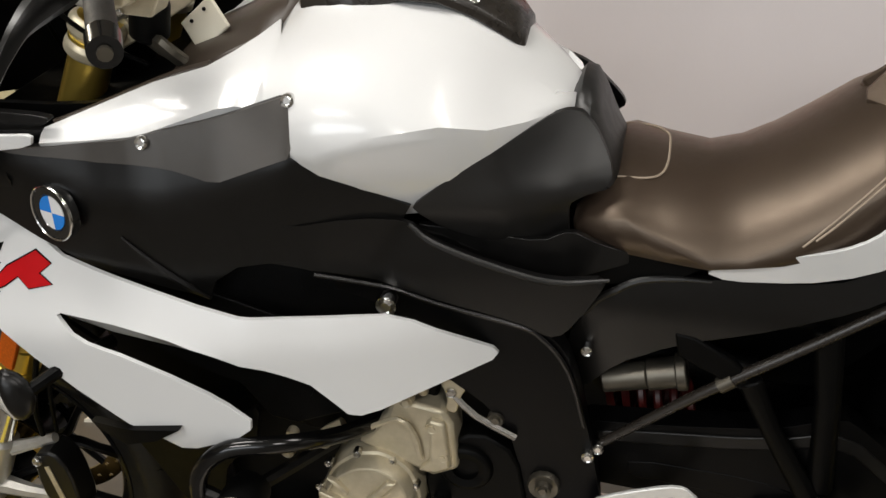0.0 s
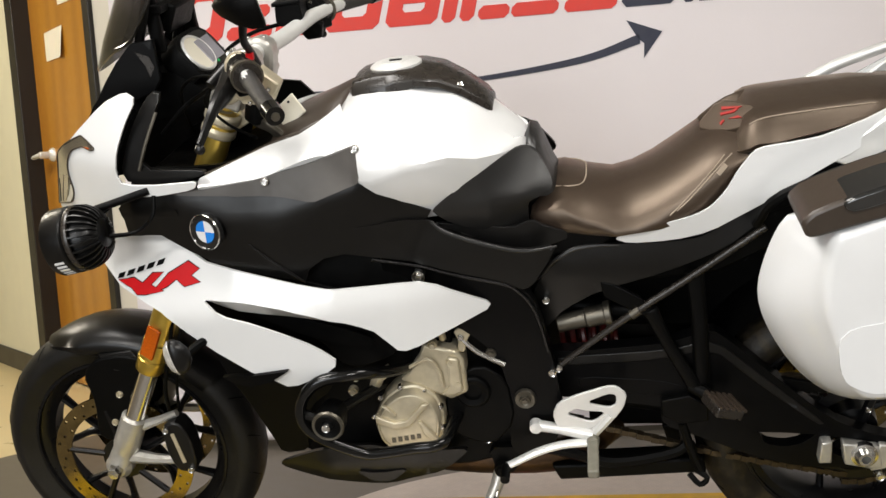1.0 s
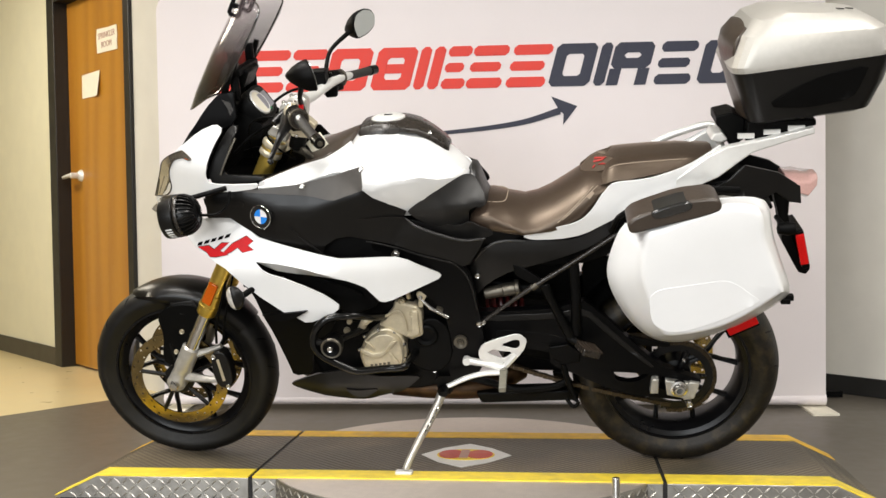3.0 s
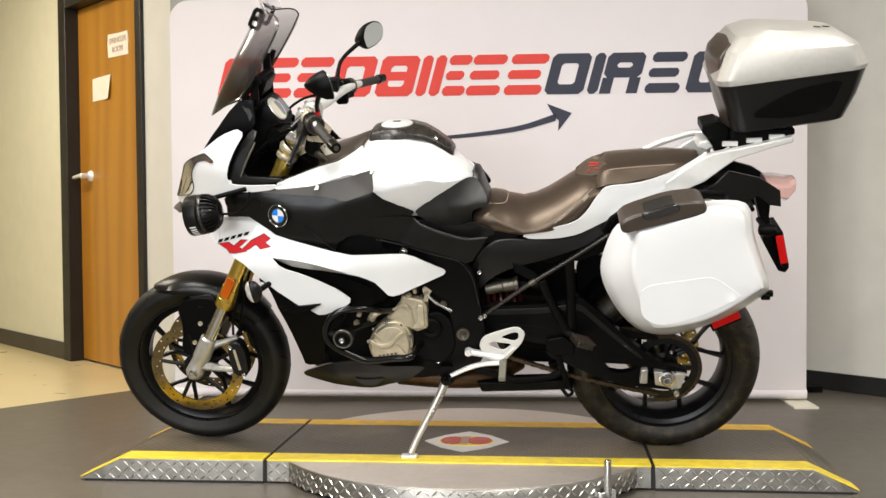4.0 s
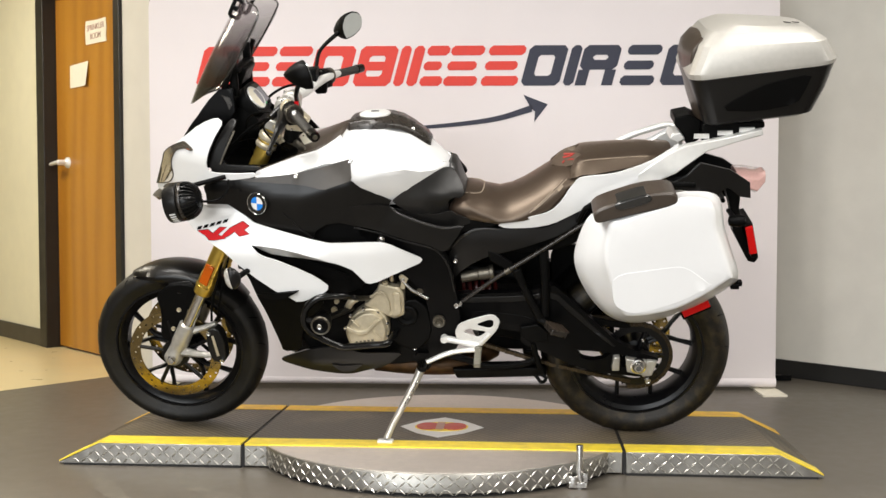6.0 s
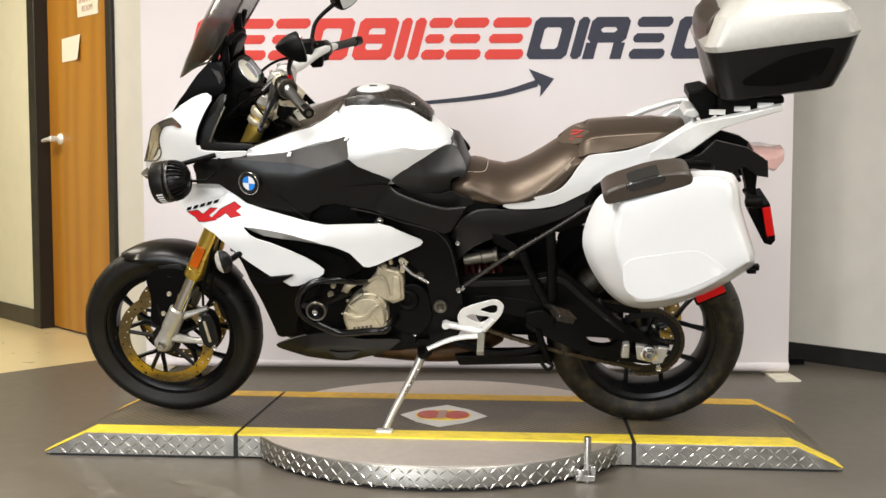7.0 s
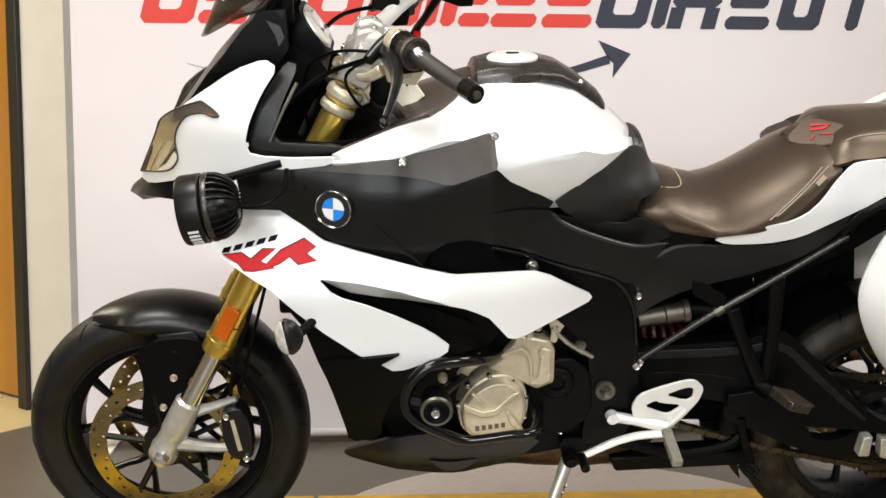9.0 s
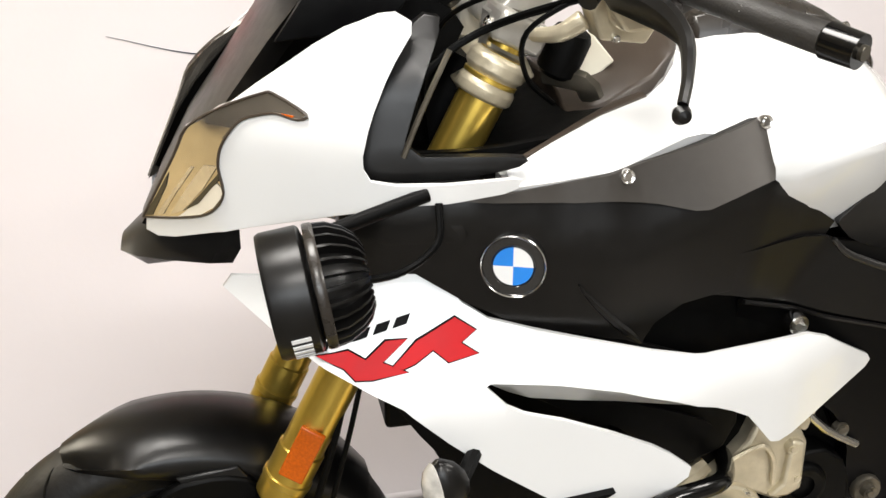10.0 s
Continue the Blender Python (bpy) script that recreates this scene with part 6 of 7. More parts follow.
def pannier(s):
    waist, facing = polar(WAIST), polar(FACING)
    rings = []
    for y, share, grow in ((.205, 0, .70), (.215, 0, .76), (.255, 0, .88), (.290, 0, .975), (.298, 0, .985), (.300, 0, .972), (.303, 0, .972), (.305, 0, .990), (.318, .03, 1), (.370, .42, 1), (.412, .82, 1), (.428, .97, 1), (.437, 1, .985), (.443, 1, .95), (.446, 1, .90), (.4465, 1, .55), (.4468, 1, .2)):
        row = []
        for k in range(len(waist)):
            a, r = 2 * math.pi * k / len(waist) - math.pi, ((1 - share) * waist[k] + share * facing[k]) * grow
            row.append(Vector((MIDDLE.x + r * math.cos(a), s * y, MIDDLE.y + r * math.sin(a))))
        rings.append(row)
    shape = part("pannier", skin(rings), CASE_WHITE, bike, "white hard side case with black handle", sharp=45)
    shape.location.z = 0 if s < 0 else -0.09
    def side(bm):
        return bm if s < 0 else mirrored(bm)
    part("pressed_panel", side(shell([(.672, .640), (.664, .731), (.779, .749), (.855, .761), (.884, .753), (.938, .712), (.952, .702), (.86, .650), (.760, .616), (.715, .614)], lambda x, z: .4484, .010, .03, 2)), CASE_WHITE, shape, bevel=.0015)
    cap = part("handle_trim", side(prism([(.612, .897), (.606, .918), (.628, .938), (.742, .977), (.821, .985), (.842, .972), (.843, .951), (.807, .936), (.679, .905), (.620, .889)], -.449, -.315, 1)), BROWN, shape, "dark brown-black handle trim", bevel=.012)
    part("handle", side(prism([(.665, .953), (.755, .981), (.772, .968), (.764, .954), (.685, .931), (.669, .936)], -.455, -.36, 1)), GLOSS, cap, "glossy black carrying handle", bevel=.005)
    part("case_reflector", side(moved(block(-.043, .043, -.005, .005, -.013, .013), pose(.935, -.296, .566, 0, -26, 0))), REDLENS, shape, "red reflector", bevel=.002)
    part("reflector_base", side(moved(block(-.048, .046, .004, .05, -.020, .012), pose(.935, -.296, .562, 0, -26, 0))), MATT, shape, bevel=.003)
    part("latch_foot", side(merge(block(1.03, 1.055, -.325, -.295, .640, .655), block(1.048, 1.064, -.32, -.30, .648, .664))), MATT, shape, bevel=.002)


pannier(-1)
pannier(1)
part("pannier_rail", tube([(.58, -.16, .80), (.62, -.20, .87), (.80, -.20, .93), (.93, -.17, .92)], .009, 8, 4), MATT, bike, "black pannier carrier")
part("pannier_rail", tube([(.80, -.20, .58), (.93, -.20, .62)], .01, 8, 1), MATT, bike, "black pannier carrier")

# frame, engine and running gear
pair("frame_beam", shell([(-.115, .805), (-.03, .772), (.09, .730), (.14, .715), (.168, .680), (.182, .62), (.195, .53), (.204, .46), (.206, .385), (.175, .33), (.138, .312), (.093, .320), (.098, .42), (.099, .508), (.072, .576), (.011, .630), (-.05, .64), (-.10, .70)], lambda x, z: between(z, [.3, .5, .7, .8], [.148, .155, .176, .19]), .03, .025, 1), FRAME, bike, "black aluminium frame spar", bevel=.008)
for x, y, z, r in ((.133, -.157, .452, .022), (.133, -.164, .452, .011), (.192, -.160, .512, .009), (.190, -.134, .658, .008), (.047, -.140, .350, .009), (.075, -.16, .56, .011)):
    pair("frame_bolt", bolt((x, y, z), r, .008), DULL if r > .01 else STEEL, bike)
engine = part("engine", merge(prism([(-.30, .60), (-.12, .68), (.05, .62), (.11, .50), (.12, .34), (.05, .28), (-.20, .27), (-.33, .34), (-.34, .48)], -.125, .125, 1), prism([(-.25, .60), (-.10, .72), (.02, .66), (-.02, .52), (-.20, .50)], -.15, .15, 1)), MATT, bike, "black engine block", bevel=.006)
for s in (-1, 1):
    def at(bm):
        return bm if s < 0 else mirrored(bm)
    edge = rounded([(-.172, .430), (-.164, .389), (-.146, .368), (-.064, .369), (-.040, .389), (-.030, .436), (-.042, .481), (-.076, .506), (-.111, .502), (-.146, .477)], 2)
    mid = (-.102, .436)
    ring = lambda k, y: [Vector((mid[0] + (x - mid[0]) * k, y, mid[1] + (z - mid[1]) * k)) for x, z in edge]
    cover = part("generator_cover", at(skin([ring(1.05, -.120), ring(1.05, -.176), ring(1.03, -.182), ring(.97, -.184), ring(.95, -.198), ring(.90, -.206), ring(.86, -.207), ring(.84, -.203), ring(.40, -.206)])), ALU, engine, "cast aluminium engine cover with raised ribs")
    for a in (2 * math.pi * k / 9 + .3 for k in range(9)):
        part("cover_bolt", at(bolt((mid[0] + .070 * math.cos(a), -.181, mid[1] + .068 * math.sin(a)), .006, .009)), STEEL, cover)
    for o in ([(x, z - .007) for x, z in o] for o in ([(-.163, .463), (-.127, .446), (-.101, .450), (-.066, .487), (-.052, .487), (-.096, .436), (-.128, .431), (-.164, .447)], [(-.150, .487), (-.138, .482), (-.120, .462), (-.126, .458)], [(-.080, .446), (-.072, .446), (-.040, .402), (-.050, .398), (-.070, .418), (-.074, .432)])):
        part("cover_rib", at(prism(o, -.214, -.202)), ALU, cover, bevel=.0025)
    part("cover_bar", at(merge(*[block(-.138 + .013 * k, -.130 + .013 * k, -.2075, -.203, .390 + .002 * k, .400 + .002 * k) for k in range(5)])), DULL, cover)
    part("cylinder_side", at(prism([(-.112, .515), (-.094, .530), (-.066, .566), (-.056, .594), (.010, .576), (.021, .555), (.023, .482), (-.012, .466), (-.05, .485)], -.176, -.12)), ALU, engine, "cast aluminium cylinder side", bevel=.006)
    part("cylinder_rib", at(prism([(-.008, .568), (.012, .562), (.015, .490), (-.004, .480), (-.030, .482), (-.012, .500)], -.186, -.170)), ALU, engine, bevel=.004)
    part("cylinder_detail", at(merge(bolt((-.005, -.18, .555), .009, .008), bolt((.006, -.18, .508), .008, .008), bolt((-.035, -.178, .596), .010, .012), bolt((-.015, -.172, .606), .007, .02, (0, -.5, 1)), tube([(-.09, -.18, .545), (-.05, -.184, .565), (-.03, -.182, .54), (-.025, -.18, .50)], .004, 6, 3),
        tube([(-.165, -.17, .50), (-.15, -.185, .53), (-.125, -.18, .545)], .012, 8, 3), bolt((-.205, -.19, .505), .010, .01), bolt((-.195, -.19, .535), .008, .01))), ALU, engine)
    part("sprocket_cover", at(merge(prism([(-.02, .50), (.05, .535), (.10, .50), (.11, .40), (.06, .345), (-.015, .37), (-.03, .43)], -.160, -.12, 1), revolve([(.018, .006), (.032, .010), (.037, .002), (.037, -.01)], (.030, -.160, .475), (0, -1, 0), 24))), MATT, engine, bevel=.004)
    bar = part("crash_bar", at(tube([(-.085, -.15, .535), (-.117, -.22, .562), (-.160, -.28, .592), (-.229, -.30, .593), (-.266, -.305, .566), (-.281, -.305, .530), (-.277, -.305, .497), (-.250, -.305, .469), (-.205, -.30, .441), (-.172, -.295, .424), (-.145, -.29, .420), (-.08, -.275, .420), (-.025, -.26, .421), (-.005, -.16, .421)], .0115, 14, 5)), CRASHBAR, bike, "gloss black crash bar")
    slider = part("crash_slider", at(revolve([(0, .030), (.010, .030), (.012, .027), (.023, .031), (.029, .026), (.031, .0), (.026, -.03)], (-.224, -.305, .512), (0, -1, 0), 32)), MATT, bar, "round black crash slider")
    part("slider_ring", at(revolve([(.025, .030), (.029, .031), (.0315, .026), (.0285, .023)], (-.224, -.305, .512), (0, -1, 0), 32, True)), DULL, slider, "bright rim")
    part("slider_bolt", at(bolt((-.226, -.337, .512), .009, .006)), STEEL, slider)
    part("slider_arm", at(tube([(-.278, -.30, .520), (-.235, -.295, .513), (-.15, -.16, .50)], .010, 8, 3)), SATIN, bar)
pair("radiator_shroud", shell([(-.542, .722), (-.50, .712), (-.470, .690), (-.41, .640), (-.36, .595), (-.305, .566), (-.26, .568), (-.22, .60), (-.24, .52), (-.30, .47), (-.325, .40), (-.33, .345), (-.395, .33), (-.405, .38), (-.432, .490), (-.454, .555), (-.478, .625), (-.505, .660)], lambda x, z: .20 + .5 * max(0, x + .40) * .2 - .25 * max(0, .55 - z), .008, .025), MATT, bike, "black radiator shroud", bevel=.003)
pair("shroud_fin", shell([(-.440, .586), (-.40, .598), (-.36, .606), (-.293, .614), (-.330, .592), (-.37, .582), (-.41, .579)], lambda x, z: between(x, [-.44, -.37, -.30], [.262, .296, .299]), .012, .03, 0), MATT, bike, "pointed black fin")
pair("belly_pan", shell([(-.410, .300), (-.36, .325), (-.307, .348), (-.25, .358), (-.18, .360), (-.145, .342), (-.05, .340), (.008, .335), (-.02, .31), (-.059, .283), (-.106, .276), (-.165, .255), (-.224, .256), (-.353, .277), (-.40, .288)], lambda x, z: between(x, [-.41, -.3, -.1, .01], [.135, .165, .17, .155]) - .3 * max(0, .30 - z), .01, .02), SATIN, bike, "black belly pan", bevel=.003)
part("belly_floor", skin([[Vector((x, -w, z + .03)), Vector((x, -w * .6, z)), Vector((x, w * .6, z)), Vector((x, w, z + .03))] for x, z, w in ((-.405, .285, .06), (-.30, .258, .12), (-.2, .245, .145), (-.08, .262, .145), (.0, .29, .13))]), MATT, bike)
pair("belly_lip", shell([(-.235, .300), (-.19, .292), (-.12, .302), (-.16, .272), (-.20, .272)], lambda x, z: .172, .012, .03, 1), SATIN, bike)
part("exhaust_pipe", merge(tube([(-.10, -.03, .245), (.05, -.05, .243), (.20, -.04, .245), (.30, .05, .26)], .036, 18, 4), tube([(-.30, .08, .50), (-.33, .06, .34), (-.20, .03, .26), (-.05, 0, .25)], .03, 12, 4)), RUST, bike, "heat-browned exhaust collector")
part("silencer", tube([(.26, .10, .27), (.36, .16, .33), (.55, .20, .42), (.66, .21, .47)], [.05, .055, .06, .05], 18, 4), MATT, bike, "dark silencer on the far side")


pair("swingarm", shell([(.16, .53), (.30, .535), (.42, .545), (.500, .572), (.53, .552), (.620, .464), (.724, .366), (.79, .334), (.852, .315), (.850, .300), (.77, .318), (.70, .330), (.64, .336), (.585, .338), (.50, .372), (.40, .40), (.28, .42), (.18, .43)], lambda x, z: between(x, [.1, .3, .6, .85], [.11, .118, .128, .132]), .035, .03, 1), FRAME, bike, "black cast swingarm", bevel=.006)
pair("swingarm_lower", shell([(.40, .405), (.50, .375), (.56, .348), (.590, .336), (.600, .308), (.64, .300), (.672, .306), (.700, .328), (.725, .325), (.726, .285), (.77, .262), (.84, .252), (.80, .240), (.72, .250), (.66, .254), (.58, .278), (.476, .328), (.40, .36)], lambda x, z: .124, .03, .025, 1), FRAME, bike, bevel=.005)
for s in (-1, 1):
    def at2(bm):
        return bm if s < 0 else mirrored(bm)
    block_part = part("axle_block", at2(merge(prism([(.705, .322), (.725, .325), (.725, .275), (.700, .275)], -.150, -.12), prism([(.745, .318), (.812, .310), (.822, .262), (.80, .258), (.750, .270)], -.148, -.12), prism([(.815, .312), (.848, .308), (.832, .256), (.80, .25)], -.144, -.12))), FORKSILVER, bike, "aluminium axle adjuster", bevel=.003)
    part("axle_nut", at2(merge(revolve([(.009, .018), (.014, .018), (.017, .012), (.020, .006), (.026, .004), (.026, -.01)], (.786, -.148, .292), (0, -1, 0), 24))), STEEL, block_part)
    part("paddock_boss", at2(bolt((.818, -.140, .240), .011, .012)), STEEL, block_part)
pair("swingarm_rib", shell([(.20, .520), (.42, .530), (.505, .552), (.60, .462), (.715, .356), (.700, .354), (.585, .452), (.50, .532), (.41, .510), (.20, .500)], lambda x, z: between(x, [.1, .3, .6, .85], [.112, .120, .130, .134]), .006, .03, 1), SATIN, bike, "raised rib along the swingarm", bevel=.002)
pair("swingarm_pocket", shell([(.24, .475), (.40, .462), (.48, .435), (.44, .420), (.30, .440), (.24, .445)], lambda x, z: between(x, [.1, .3, .6, .85], [.111, .119, .129, .133]), .003, .03, 1), FRAME, bike, bevel=.001)
part("chain_guard", shell([(.20, .50), (.36, .505), (.50, .49), (.62, .455), (.70, .435), (.76, .425), (.76, .412), (.70, .415), (.60, .43), (.46, .465), (.34, .48), (.20, .475)], lambda x, z: .112, .01, .03, 1), MATT, bike, "black chain guard", bevel=.003)


links = bmesh.new()
for k in range(44):
    t = k / 43
    for row, (a, b) in ((0, (Vector((.115, -.086, .40)), Vector((.76, -.088, .209)))), (1, (Vector((.115, -.086, .465)), Vector((.76, -.088, .435))))):
        q = a.lerp(b, t) - Vector((0, 0, .018 * math.sin(math.pi * t))) * (1 - row)
        way = (b - a).normalized()
        up = Vector((-way.z, 0, way.x))
        wide = .006 if k % 2 else .0085
        verts = [links.verts.new(q + way * sx * .0075 + Vector((0, sy * wide, 0)) + up * sz * .006) for sx in (-1, 1) for sy in (-1, 1) for sz in (-1, 1)]
        for f in ((0, 1, 3, 2), (4, 6, 7, 5), (0, 4, 5, 1), (2, 3, 7, 6), (0, 2, 6, 4), (1, 5, 7, 3)):
            links.faces.new([verts[i] for i in f])
for k in range(26):
    a = radians(-100 + 200 * k / 25)
    out, way = Vector((math.cos(a), 0, math.sin(a))), Vector((-math.sin(a), 0, math.cos(a)))
    q, wide = REAR + out * .114 + Vector((0, -.088, 0)), .006 if k % 2 else .0085
    verts = [links.verts.new(q + way * sx * .0075 + Vector((0, sy * wide, 0)) + out * sz * .006) for sx in (-1, 1) for sy in (-1, 1) for sz in (-1, 1)]
    for f in ((0, 1, 3, 2), (4, 6, 7, 5), (0, 4, 5, 1), (2, 3, 7, 6), (0, 2, 6, 4), (1, 5, 7, 3)):
        links.faces.new([verts[i] for i in f])
part("drive_chain", links, CHAIN, bike, "grimy drive chain")["kind"] = "stuff"
part("rear_hugger", skin([[REAR + Vector((r * math.cos(a), w * c, r * math.sin(a))) for r, c in ((.338, -1), (.345, -.6), (.348, 0), (.345, .6), (.338, 1), (.342, .6), (.344, 0), (.342, -.6))] for a, w in ((radians(200 - 10 * k), .10) for k in range(10))]), MATT, bike, "black tyre hugger")
# Two added black plates close pale gaps so that the area reads dark.
part("shock_gap_fill", prism([(.225, .636), (.403, .669), (.47, .66), (.49, .60), (.489, .50), (.246, .515)], .03, .08), MATT, bike, "plain black fill behind the shock", bevel=.006)
part("arch_gap_fill", prism([(.505, .478), (.500, .60), (.512, .640), (.560, .652), (.585, .640), (.62, .70), (.70, .73), (.72, .60), (.66, .50)], .045, .075), MATT, bike, "plain black fill behind the wheel arch", bevel=.004)
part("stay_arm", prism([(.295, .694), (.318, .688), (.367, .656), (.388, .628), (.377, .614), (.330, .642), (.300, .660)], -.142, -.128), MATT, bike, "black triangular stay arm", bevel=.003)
# Added black plate and leg that darken the bright gap down here.
part("low_gap_fill", merge(prism([(.25, .318), (.50, .318), (.50, .262), (.25, .270)], .025, .055), prism([(.405, .2618), (.445, .2618), (.470, .195), (.425, .185)], .025, .055)), MATT, bike, "plain black fill under the swingarm", bevel=.004)
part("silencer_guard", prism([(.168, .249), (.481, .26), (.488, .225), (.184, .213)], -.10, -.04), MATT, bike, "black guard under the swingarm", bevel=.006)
# Not a working link: an added black filler for the pale gap.
part("linkage", prism([(.21, .47), (.21, .419), (.289, .388), (.293, .332), (.394, .312), (.50, .30), (.50, .37), (.40, .41)], .0, .08), MATT, bike, "plain black fill behind the swingarm", bevel=.006)
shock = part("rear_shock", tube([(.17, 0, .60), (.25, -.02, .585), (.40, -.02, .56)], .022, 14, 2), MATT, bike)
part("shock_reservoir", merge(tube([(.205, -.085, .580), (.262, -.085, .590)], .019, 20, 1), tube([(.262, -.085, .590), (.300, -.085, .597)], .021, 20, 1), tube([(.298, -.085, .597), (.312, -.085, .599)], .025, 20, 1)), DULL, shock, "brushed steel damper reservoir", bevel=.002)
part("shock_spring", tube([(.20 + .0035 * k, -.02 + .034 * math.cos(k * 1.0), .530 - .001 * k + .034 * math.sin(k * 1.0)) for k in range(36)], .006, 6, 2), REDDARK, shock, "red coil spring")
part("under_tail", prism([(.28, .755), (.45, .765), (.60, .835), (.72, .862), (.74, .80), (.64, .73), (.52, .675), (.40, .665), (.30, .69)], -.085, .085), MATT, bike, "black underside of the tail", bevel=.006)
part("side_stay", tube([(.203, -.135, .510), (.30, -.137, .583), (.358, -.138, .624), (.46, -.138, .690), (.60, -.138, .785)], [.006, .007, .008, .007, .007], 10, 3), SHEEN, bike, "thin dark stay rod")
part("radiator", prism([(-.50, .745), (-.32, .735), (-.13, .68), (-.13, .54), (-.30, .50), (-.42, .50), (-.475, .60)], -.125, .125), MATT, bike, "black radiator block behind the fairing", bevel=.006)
part("stay_joint", tube([(.350, -.138, .618), (.366, -.138, .629)], .0105, 10, 1), DULL, bike)
part("stay_bolt", bolt((.203, -.14, .510), .009, .008), STEEL, bike)


def pillion_peg(s):
    def at3(bm):
        return bm if s < 0 else mirrored(bm)
    hang = part("footrest_hanger", at3(merge(tube([(.470, -.125, .700), (.478, -.13, .60), (.480, -.13, .46)], [.014, .012, .012], 8, 2, 1.4), tube([(.385, -.135, .628), (.415, -.135, .555), (.470, -.135, .445)], [.012, .010, .012], 8, 3, 1.4), tube([(.455, -.13, .455), (.50, -.15, .435)], .014, 8, 1), prism([(.40, .425), (.455, .435), (.49, .41), (.49, .375), (.44, .37), (.40, .39)], -.14, -.12))), MATT, bike, "black pillion footrest hanger", bevel=.003)
    rest = part("footrest", at3(moved(block(-.028, .028, -.034, .034, -.010, .010), pose(.512, -.190, .440, 0, 22, 20))), SHEEN, hang, "ribbed rubber footrest", bevel=.003)
    for k in range(5):
        part("rubber_rib", at3(moved(block(-.026 + .013 * k, -.020 + .013 * k, -.034, .034, .009, .0135), pose(.512, -.190, .440, 0, 22, 20))), BROWN, rest)


for s in (-1, 1):
    pillion_peg(s)


def rider_controls(s):
    def at4(bm):
        return bm if s < 0 else mirrored(bm)
    def ring_plate(outer, holes, y0, y1):
        bm = bmesh.new()
        edges = []
        for o in [outer] + holes:
            v = [bm.verts.new((q.x, y0, q.y)) for q in rounded([Vector(p) for p in o], 1)]
            edges += [bm.edges.new((a, b)) for a, b in zip(v, v[1:] + v[:1])]
        bmesh.ops.triangle_fill(bm, use_beauty=True, edges=edges)
        grown = bmesh.ops.extrude_face_region(bm, geom=bm.faces[:], use_keep_orig=True)
        bmesh.ops.translate(bm, vec=(0, y1 - y0, 0), verts=[g for g in grown["geom"] if isinstance(g, bmesh.types.BMVert)])
        return bm
    heel = part("heel_guard", at4(ring_plate([(.186, .425), (.198, .452), (.235, .468), (.295, .486), (.315, .485), (.334, .466), (.326, .436), (.305, .408), (.262, .391), (.215, .385), (.192, .398)],
                [[(.252, .450), (.296, .468), (.312, .466), (.312, .446), (.298, .437)], [(.212, .425), (.235, .438), (.245, .432), (.292, .427), (.266, .407), (.25, .409)]], -.178, -.172)), SILVER, bike, "silver heel guard", bevel=.0015)
    part("footrest_arm", at4(merge(tube([(.150, -.165, .394), (.20, -.172, .388), (.262, -.178, .376)], [.012, .011, .014], 10, 3), tube([(.262, -.176, .376), (.286, -.176, .402), (.300, -.175, .418)], .010, 8, 2), revolve([(0, .012), (.012, .010), (.013, -.01), (0, -.01)], (.150, -.168, .394), (0, -1, 0), 18))), SILVER, heel)
    part("rider_footrest", at4(moved(merge(block(-.011, .011, -.05, .05, -.009, .009), revolve([(0, .012), (.013, .010), (.013, -.012), (0, -.012)], (0, .05, 0), (0, 1, 0), 14)), pose(.262, -.235, .362, 8, 0, 0))), TRANSLUCENT, heel, "worn pale footrest", bevel=.003)
    part("gear_lever" if s < 0 else "brake_pedal", at4(tube([(.256, -.188, .366), (.20, -.19, .362), (.15, -.195, .350), (.098, -.20, .327), (.085, -.20, .322)], [.010, .0095, .0095, .0085, .0085], 10, 4, .8)), SILVER, heel, "silver pedal lever")
    part("pedal_peg", at4(tube([(.086, -.20, .322), (.086, -.245, .320)], .0095, 12, 1)), MATT, heel)


for s in (-1, 1):
    rider_controls(s)
part("linkage", merge(tube([(.02, -.16, .595), (.05, -.165, .565), (.10, -.165, .535)], .0055, 8, 2), bolt((.020, -.16, .600), .008, .01)), STEEL, bike)
part("shift_bracket", prism([(.005, .615), (.030, .625), (.045, .615), (.030, .590), (.024, .565), (.010, .570), (.014, .592)], -.165, -.158, 1), ALU, bike, "cast bracket", bevel=.002)
stand = part("side_stand", tube([(.068, -.140, .275), (.045, -.170, .225), (-.012, -.252, .138), (-.038, -.294, .090)], [.015, .013, .011, .011], 12, 4), FORKSILVER, bike, "silver side stand, deployed")
part("stand_foot", moved(block(-.026, .026, -.018, .018, -.006, .006), pose(-.042, -.2995, .0842, -18, 0, 0)), SILVER, stand, bevel=.004)
part("stand_pivot", merge(bolt((.072, -.155, .285), .018, .012), prism([(.045, .33), (.11, .33), (.10, .27), (.06, .265)], -.145, -.12, 1)), MATT, stand)
part("stand_spring", tube([(.062 - .0016 * k, -.185 - .0022 * k + .005 * math.cos(k * 1.6), .25 - .0025 * k + .005 * math.sin(k * 1.6)) for k in range(28)], .0016, 5, 2), STEEL, stand)
part("lower_crossbar", tube([(.10, -.12, .33), (.22, -.13, .30), (.30, -.12, .27), (.42, -.10, .275), (.46, -.09, .30)], .012, 8, 4), MATT, bike)
part("centre_stand_tang", merge(tube([(.44, -.12, .36), (.455, -.125, .30), (.475, -.125, .245)], .010, 8, 3), tube([(.465, -.125, .25), (.485, -.14, .24), (.47, -.14, .225), (.45, -.13, .245)], .006, 8, 3)), MATT, bike, "black centre stand tang")

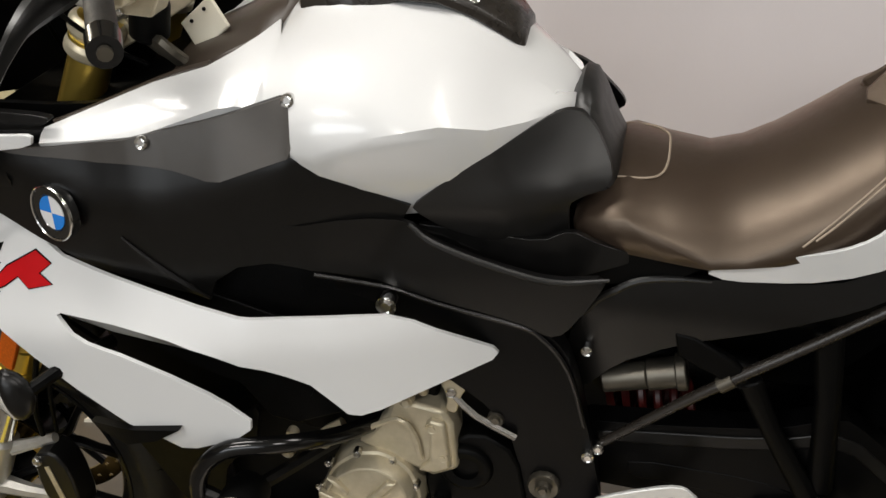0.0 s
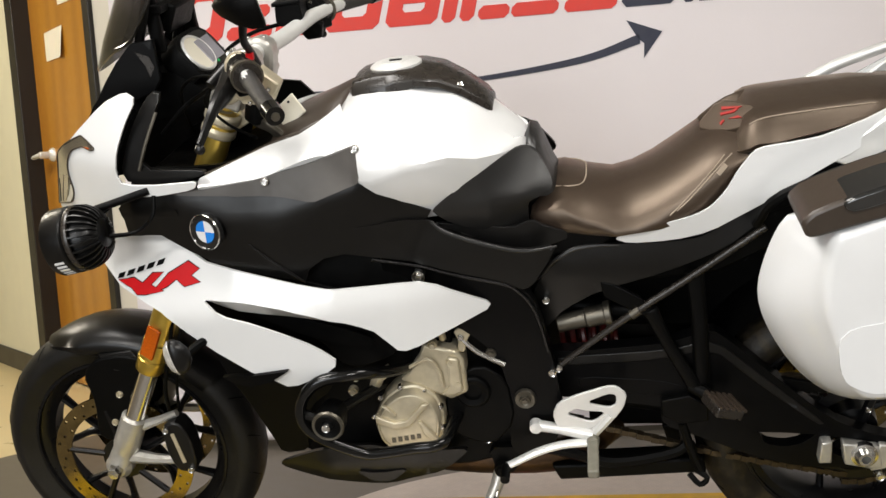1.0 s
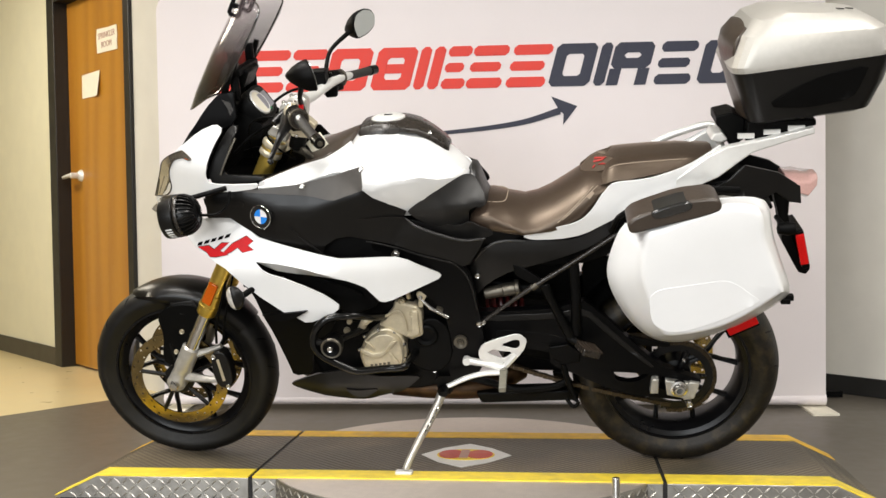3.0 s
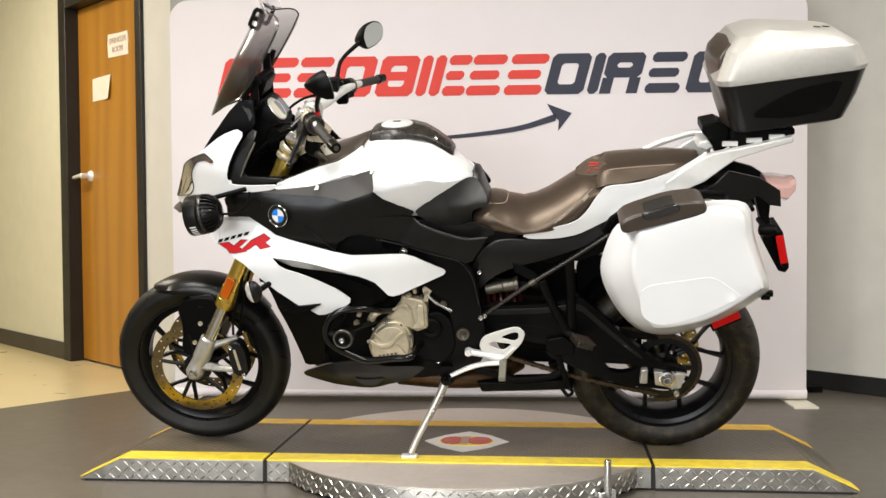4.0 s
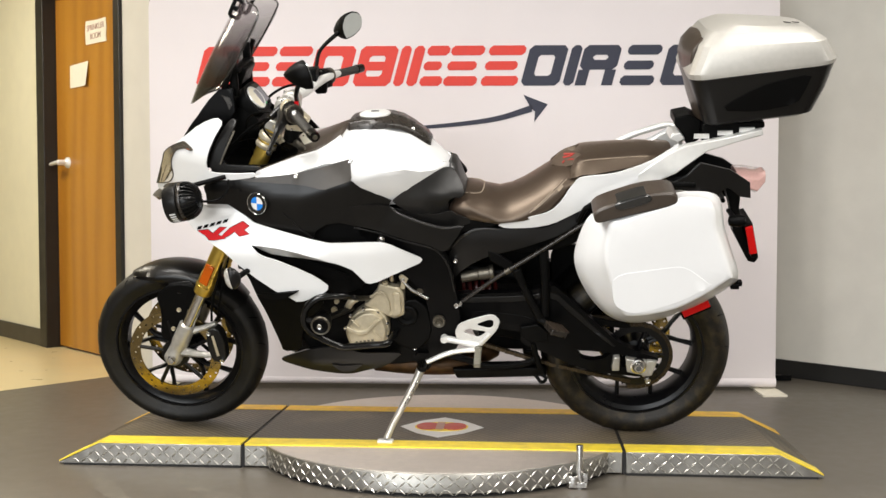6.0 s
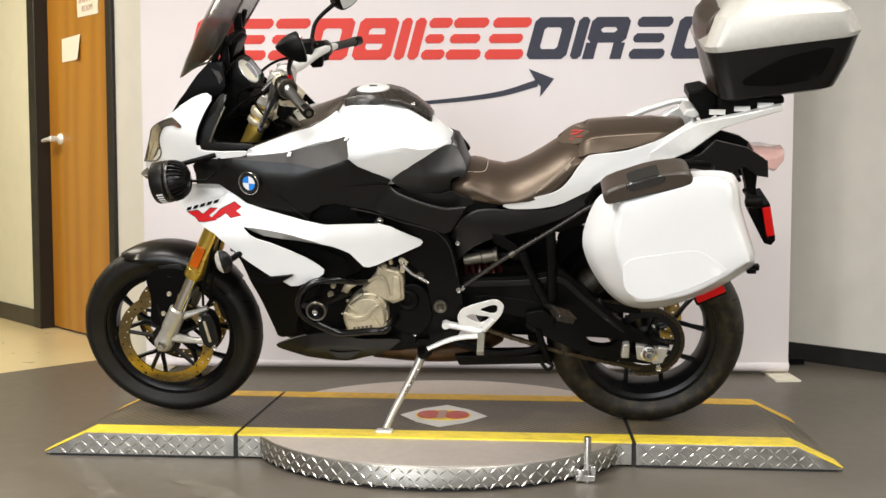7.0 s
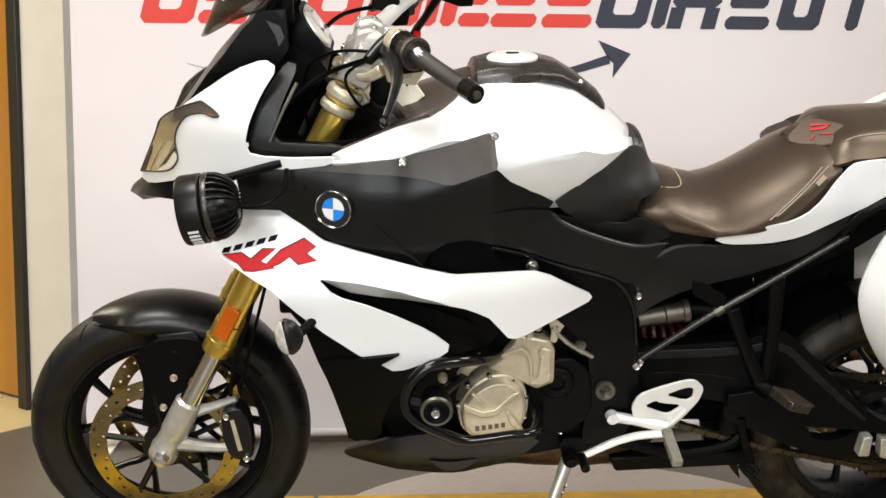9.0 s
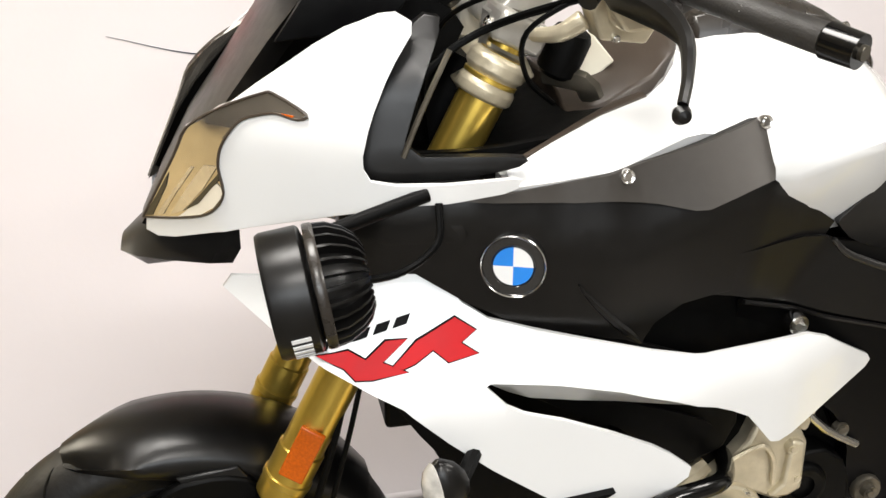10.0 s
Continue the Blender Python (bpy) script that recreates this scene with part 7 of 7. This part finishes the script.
# auxiliary lamps and front indicators
for s in (-1, 1):
    c = Vector((-.620, .325 * s, .919))
    lamp = part("auxiliary_lamp", revolve([(0, -.038), (.050, -.038), (.054, -.044), (.059, -.044), (.061, -.040), (.061, -.006), (.058, -.003), (.050, -.001), (.047, .020), (.040, .038), (.026, .050), (0, .052)], c, (1, 0, 0), 48), SATIN, bike, "round black auxiliary lamp with cooling fins")
    part("bezel_band", revolve([(.0595, .0), (.0605, .002), (.0605, .008), (.0595, .010), (.055, .010), (.055, .0)], c, (1, 0, 0), 48, True), SHEEN, lamp)
    for k in range(26):
        fin = prism([(.009, .044), (.009, .0595), (.022, .058), (.036, .051), (.046, .042), (.052, .030), (.048, .022), (.036, .034), (.022, .040)], -.0014, .0014)
        part("fin", moved(fin, Matrix.Translation(c) @ pose(0, 0, 0, 360 * k / 26, 0, 0)), SATIN, lamp)
    part("lamp_glass", revolve([(0, -.0395), (.046, -.0395), (.049, -.036), (.049, -.034)], c, (1, 0, 0), 32), SCREEN, lamp, "pale lamp glass")
    prints = []
    for a in (radians(20 + 9 * k) for k in range(5)):
        prints.append(moved(block(-.009, .009, -.0006, .0006, -.0022, .0022), pose(c.x - .022, c.y + s * .0614 * math.cos(a), c.z - .0614 * math.sin(a), -s * math.degrees(a), 0, 0)))
    part("lamp_bars", merge(*prints), CASE_WHITE, lamp, "small white bars")
    lamp.matrix_local = Matrix.Translation(c) @ Matrix.Rotation(radians(-9), 4, "Y") @ Matrix.Translation(-c)
    part("lamp_arm", tube([(-.61, .29 * s, .955), (-.56, .275 * s, .965), (-.50, .262 * s, .978)], .0075, 10, 3), MATT, bike)
    part("lamp_cable", tube([(-.575, .315 * s, .915), (-.53, .29 * s, .910), (-.495, .285 * s, .935), (-.49, .268 * s, .97)], .004, 8, 5), MATT, bike)
    q = Vector((-.500, .318 * s, .664))
    drop = Matrix.Translation(q) @ Matrix.Rotation(radians(-8), 4, "Y") @ Matrix.Diagonal((1, .62, 1.25, 1)) @ Matrix.Translation(-q)
    blink = part("front_indicator", moved(revolve([(0, -.002), (.027, -.002), (.030, .004), (.029, .010), (.023, .021), (.012, .030), (0, .033)], q, (1, -.12 * s, .05), 22), drop), SATIN, bike, "black front indicator with a clear lens")
    part("indicator_stem", tube([q + Vector((.024, -.006 * s, .004)), (-.450, .27 * s, .676), (-.42, .20 * s, .672)], .009, 8, 3), MATT, blink)
    part("indicator_lens", moved(revolve([(0, -.019), (.012, -.0175), (.022, -.013), (.029, -.003), (.027, -.001)], q, (1, -.12 * s, .05), 22), drop), LENSGREY, blink, "clear indicator lens")
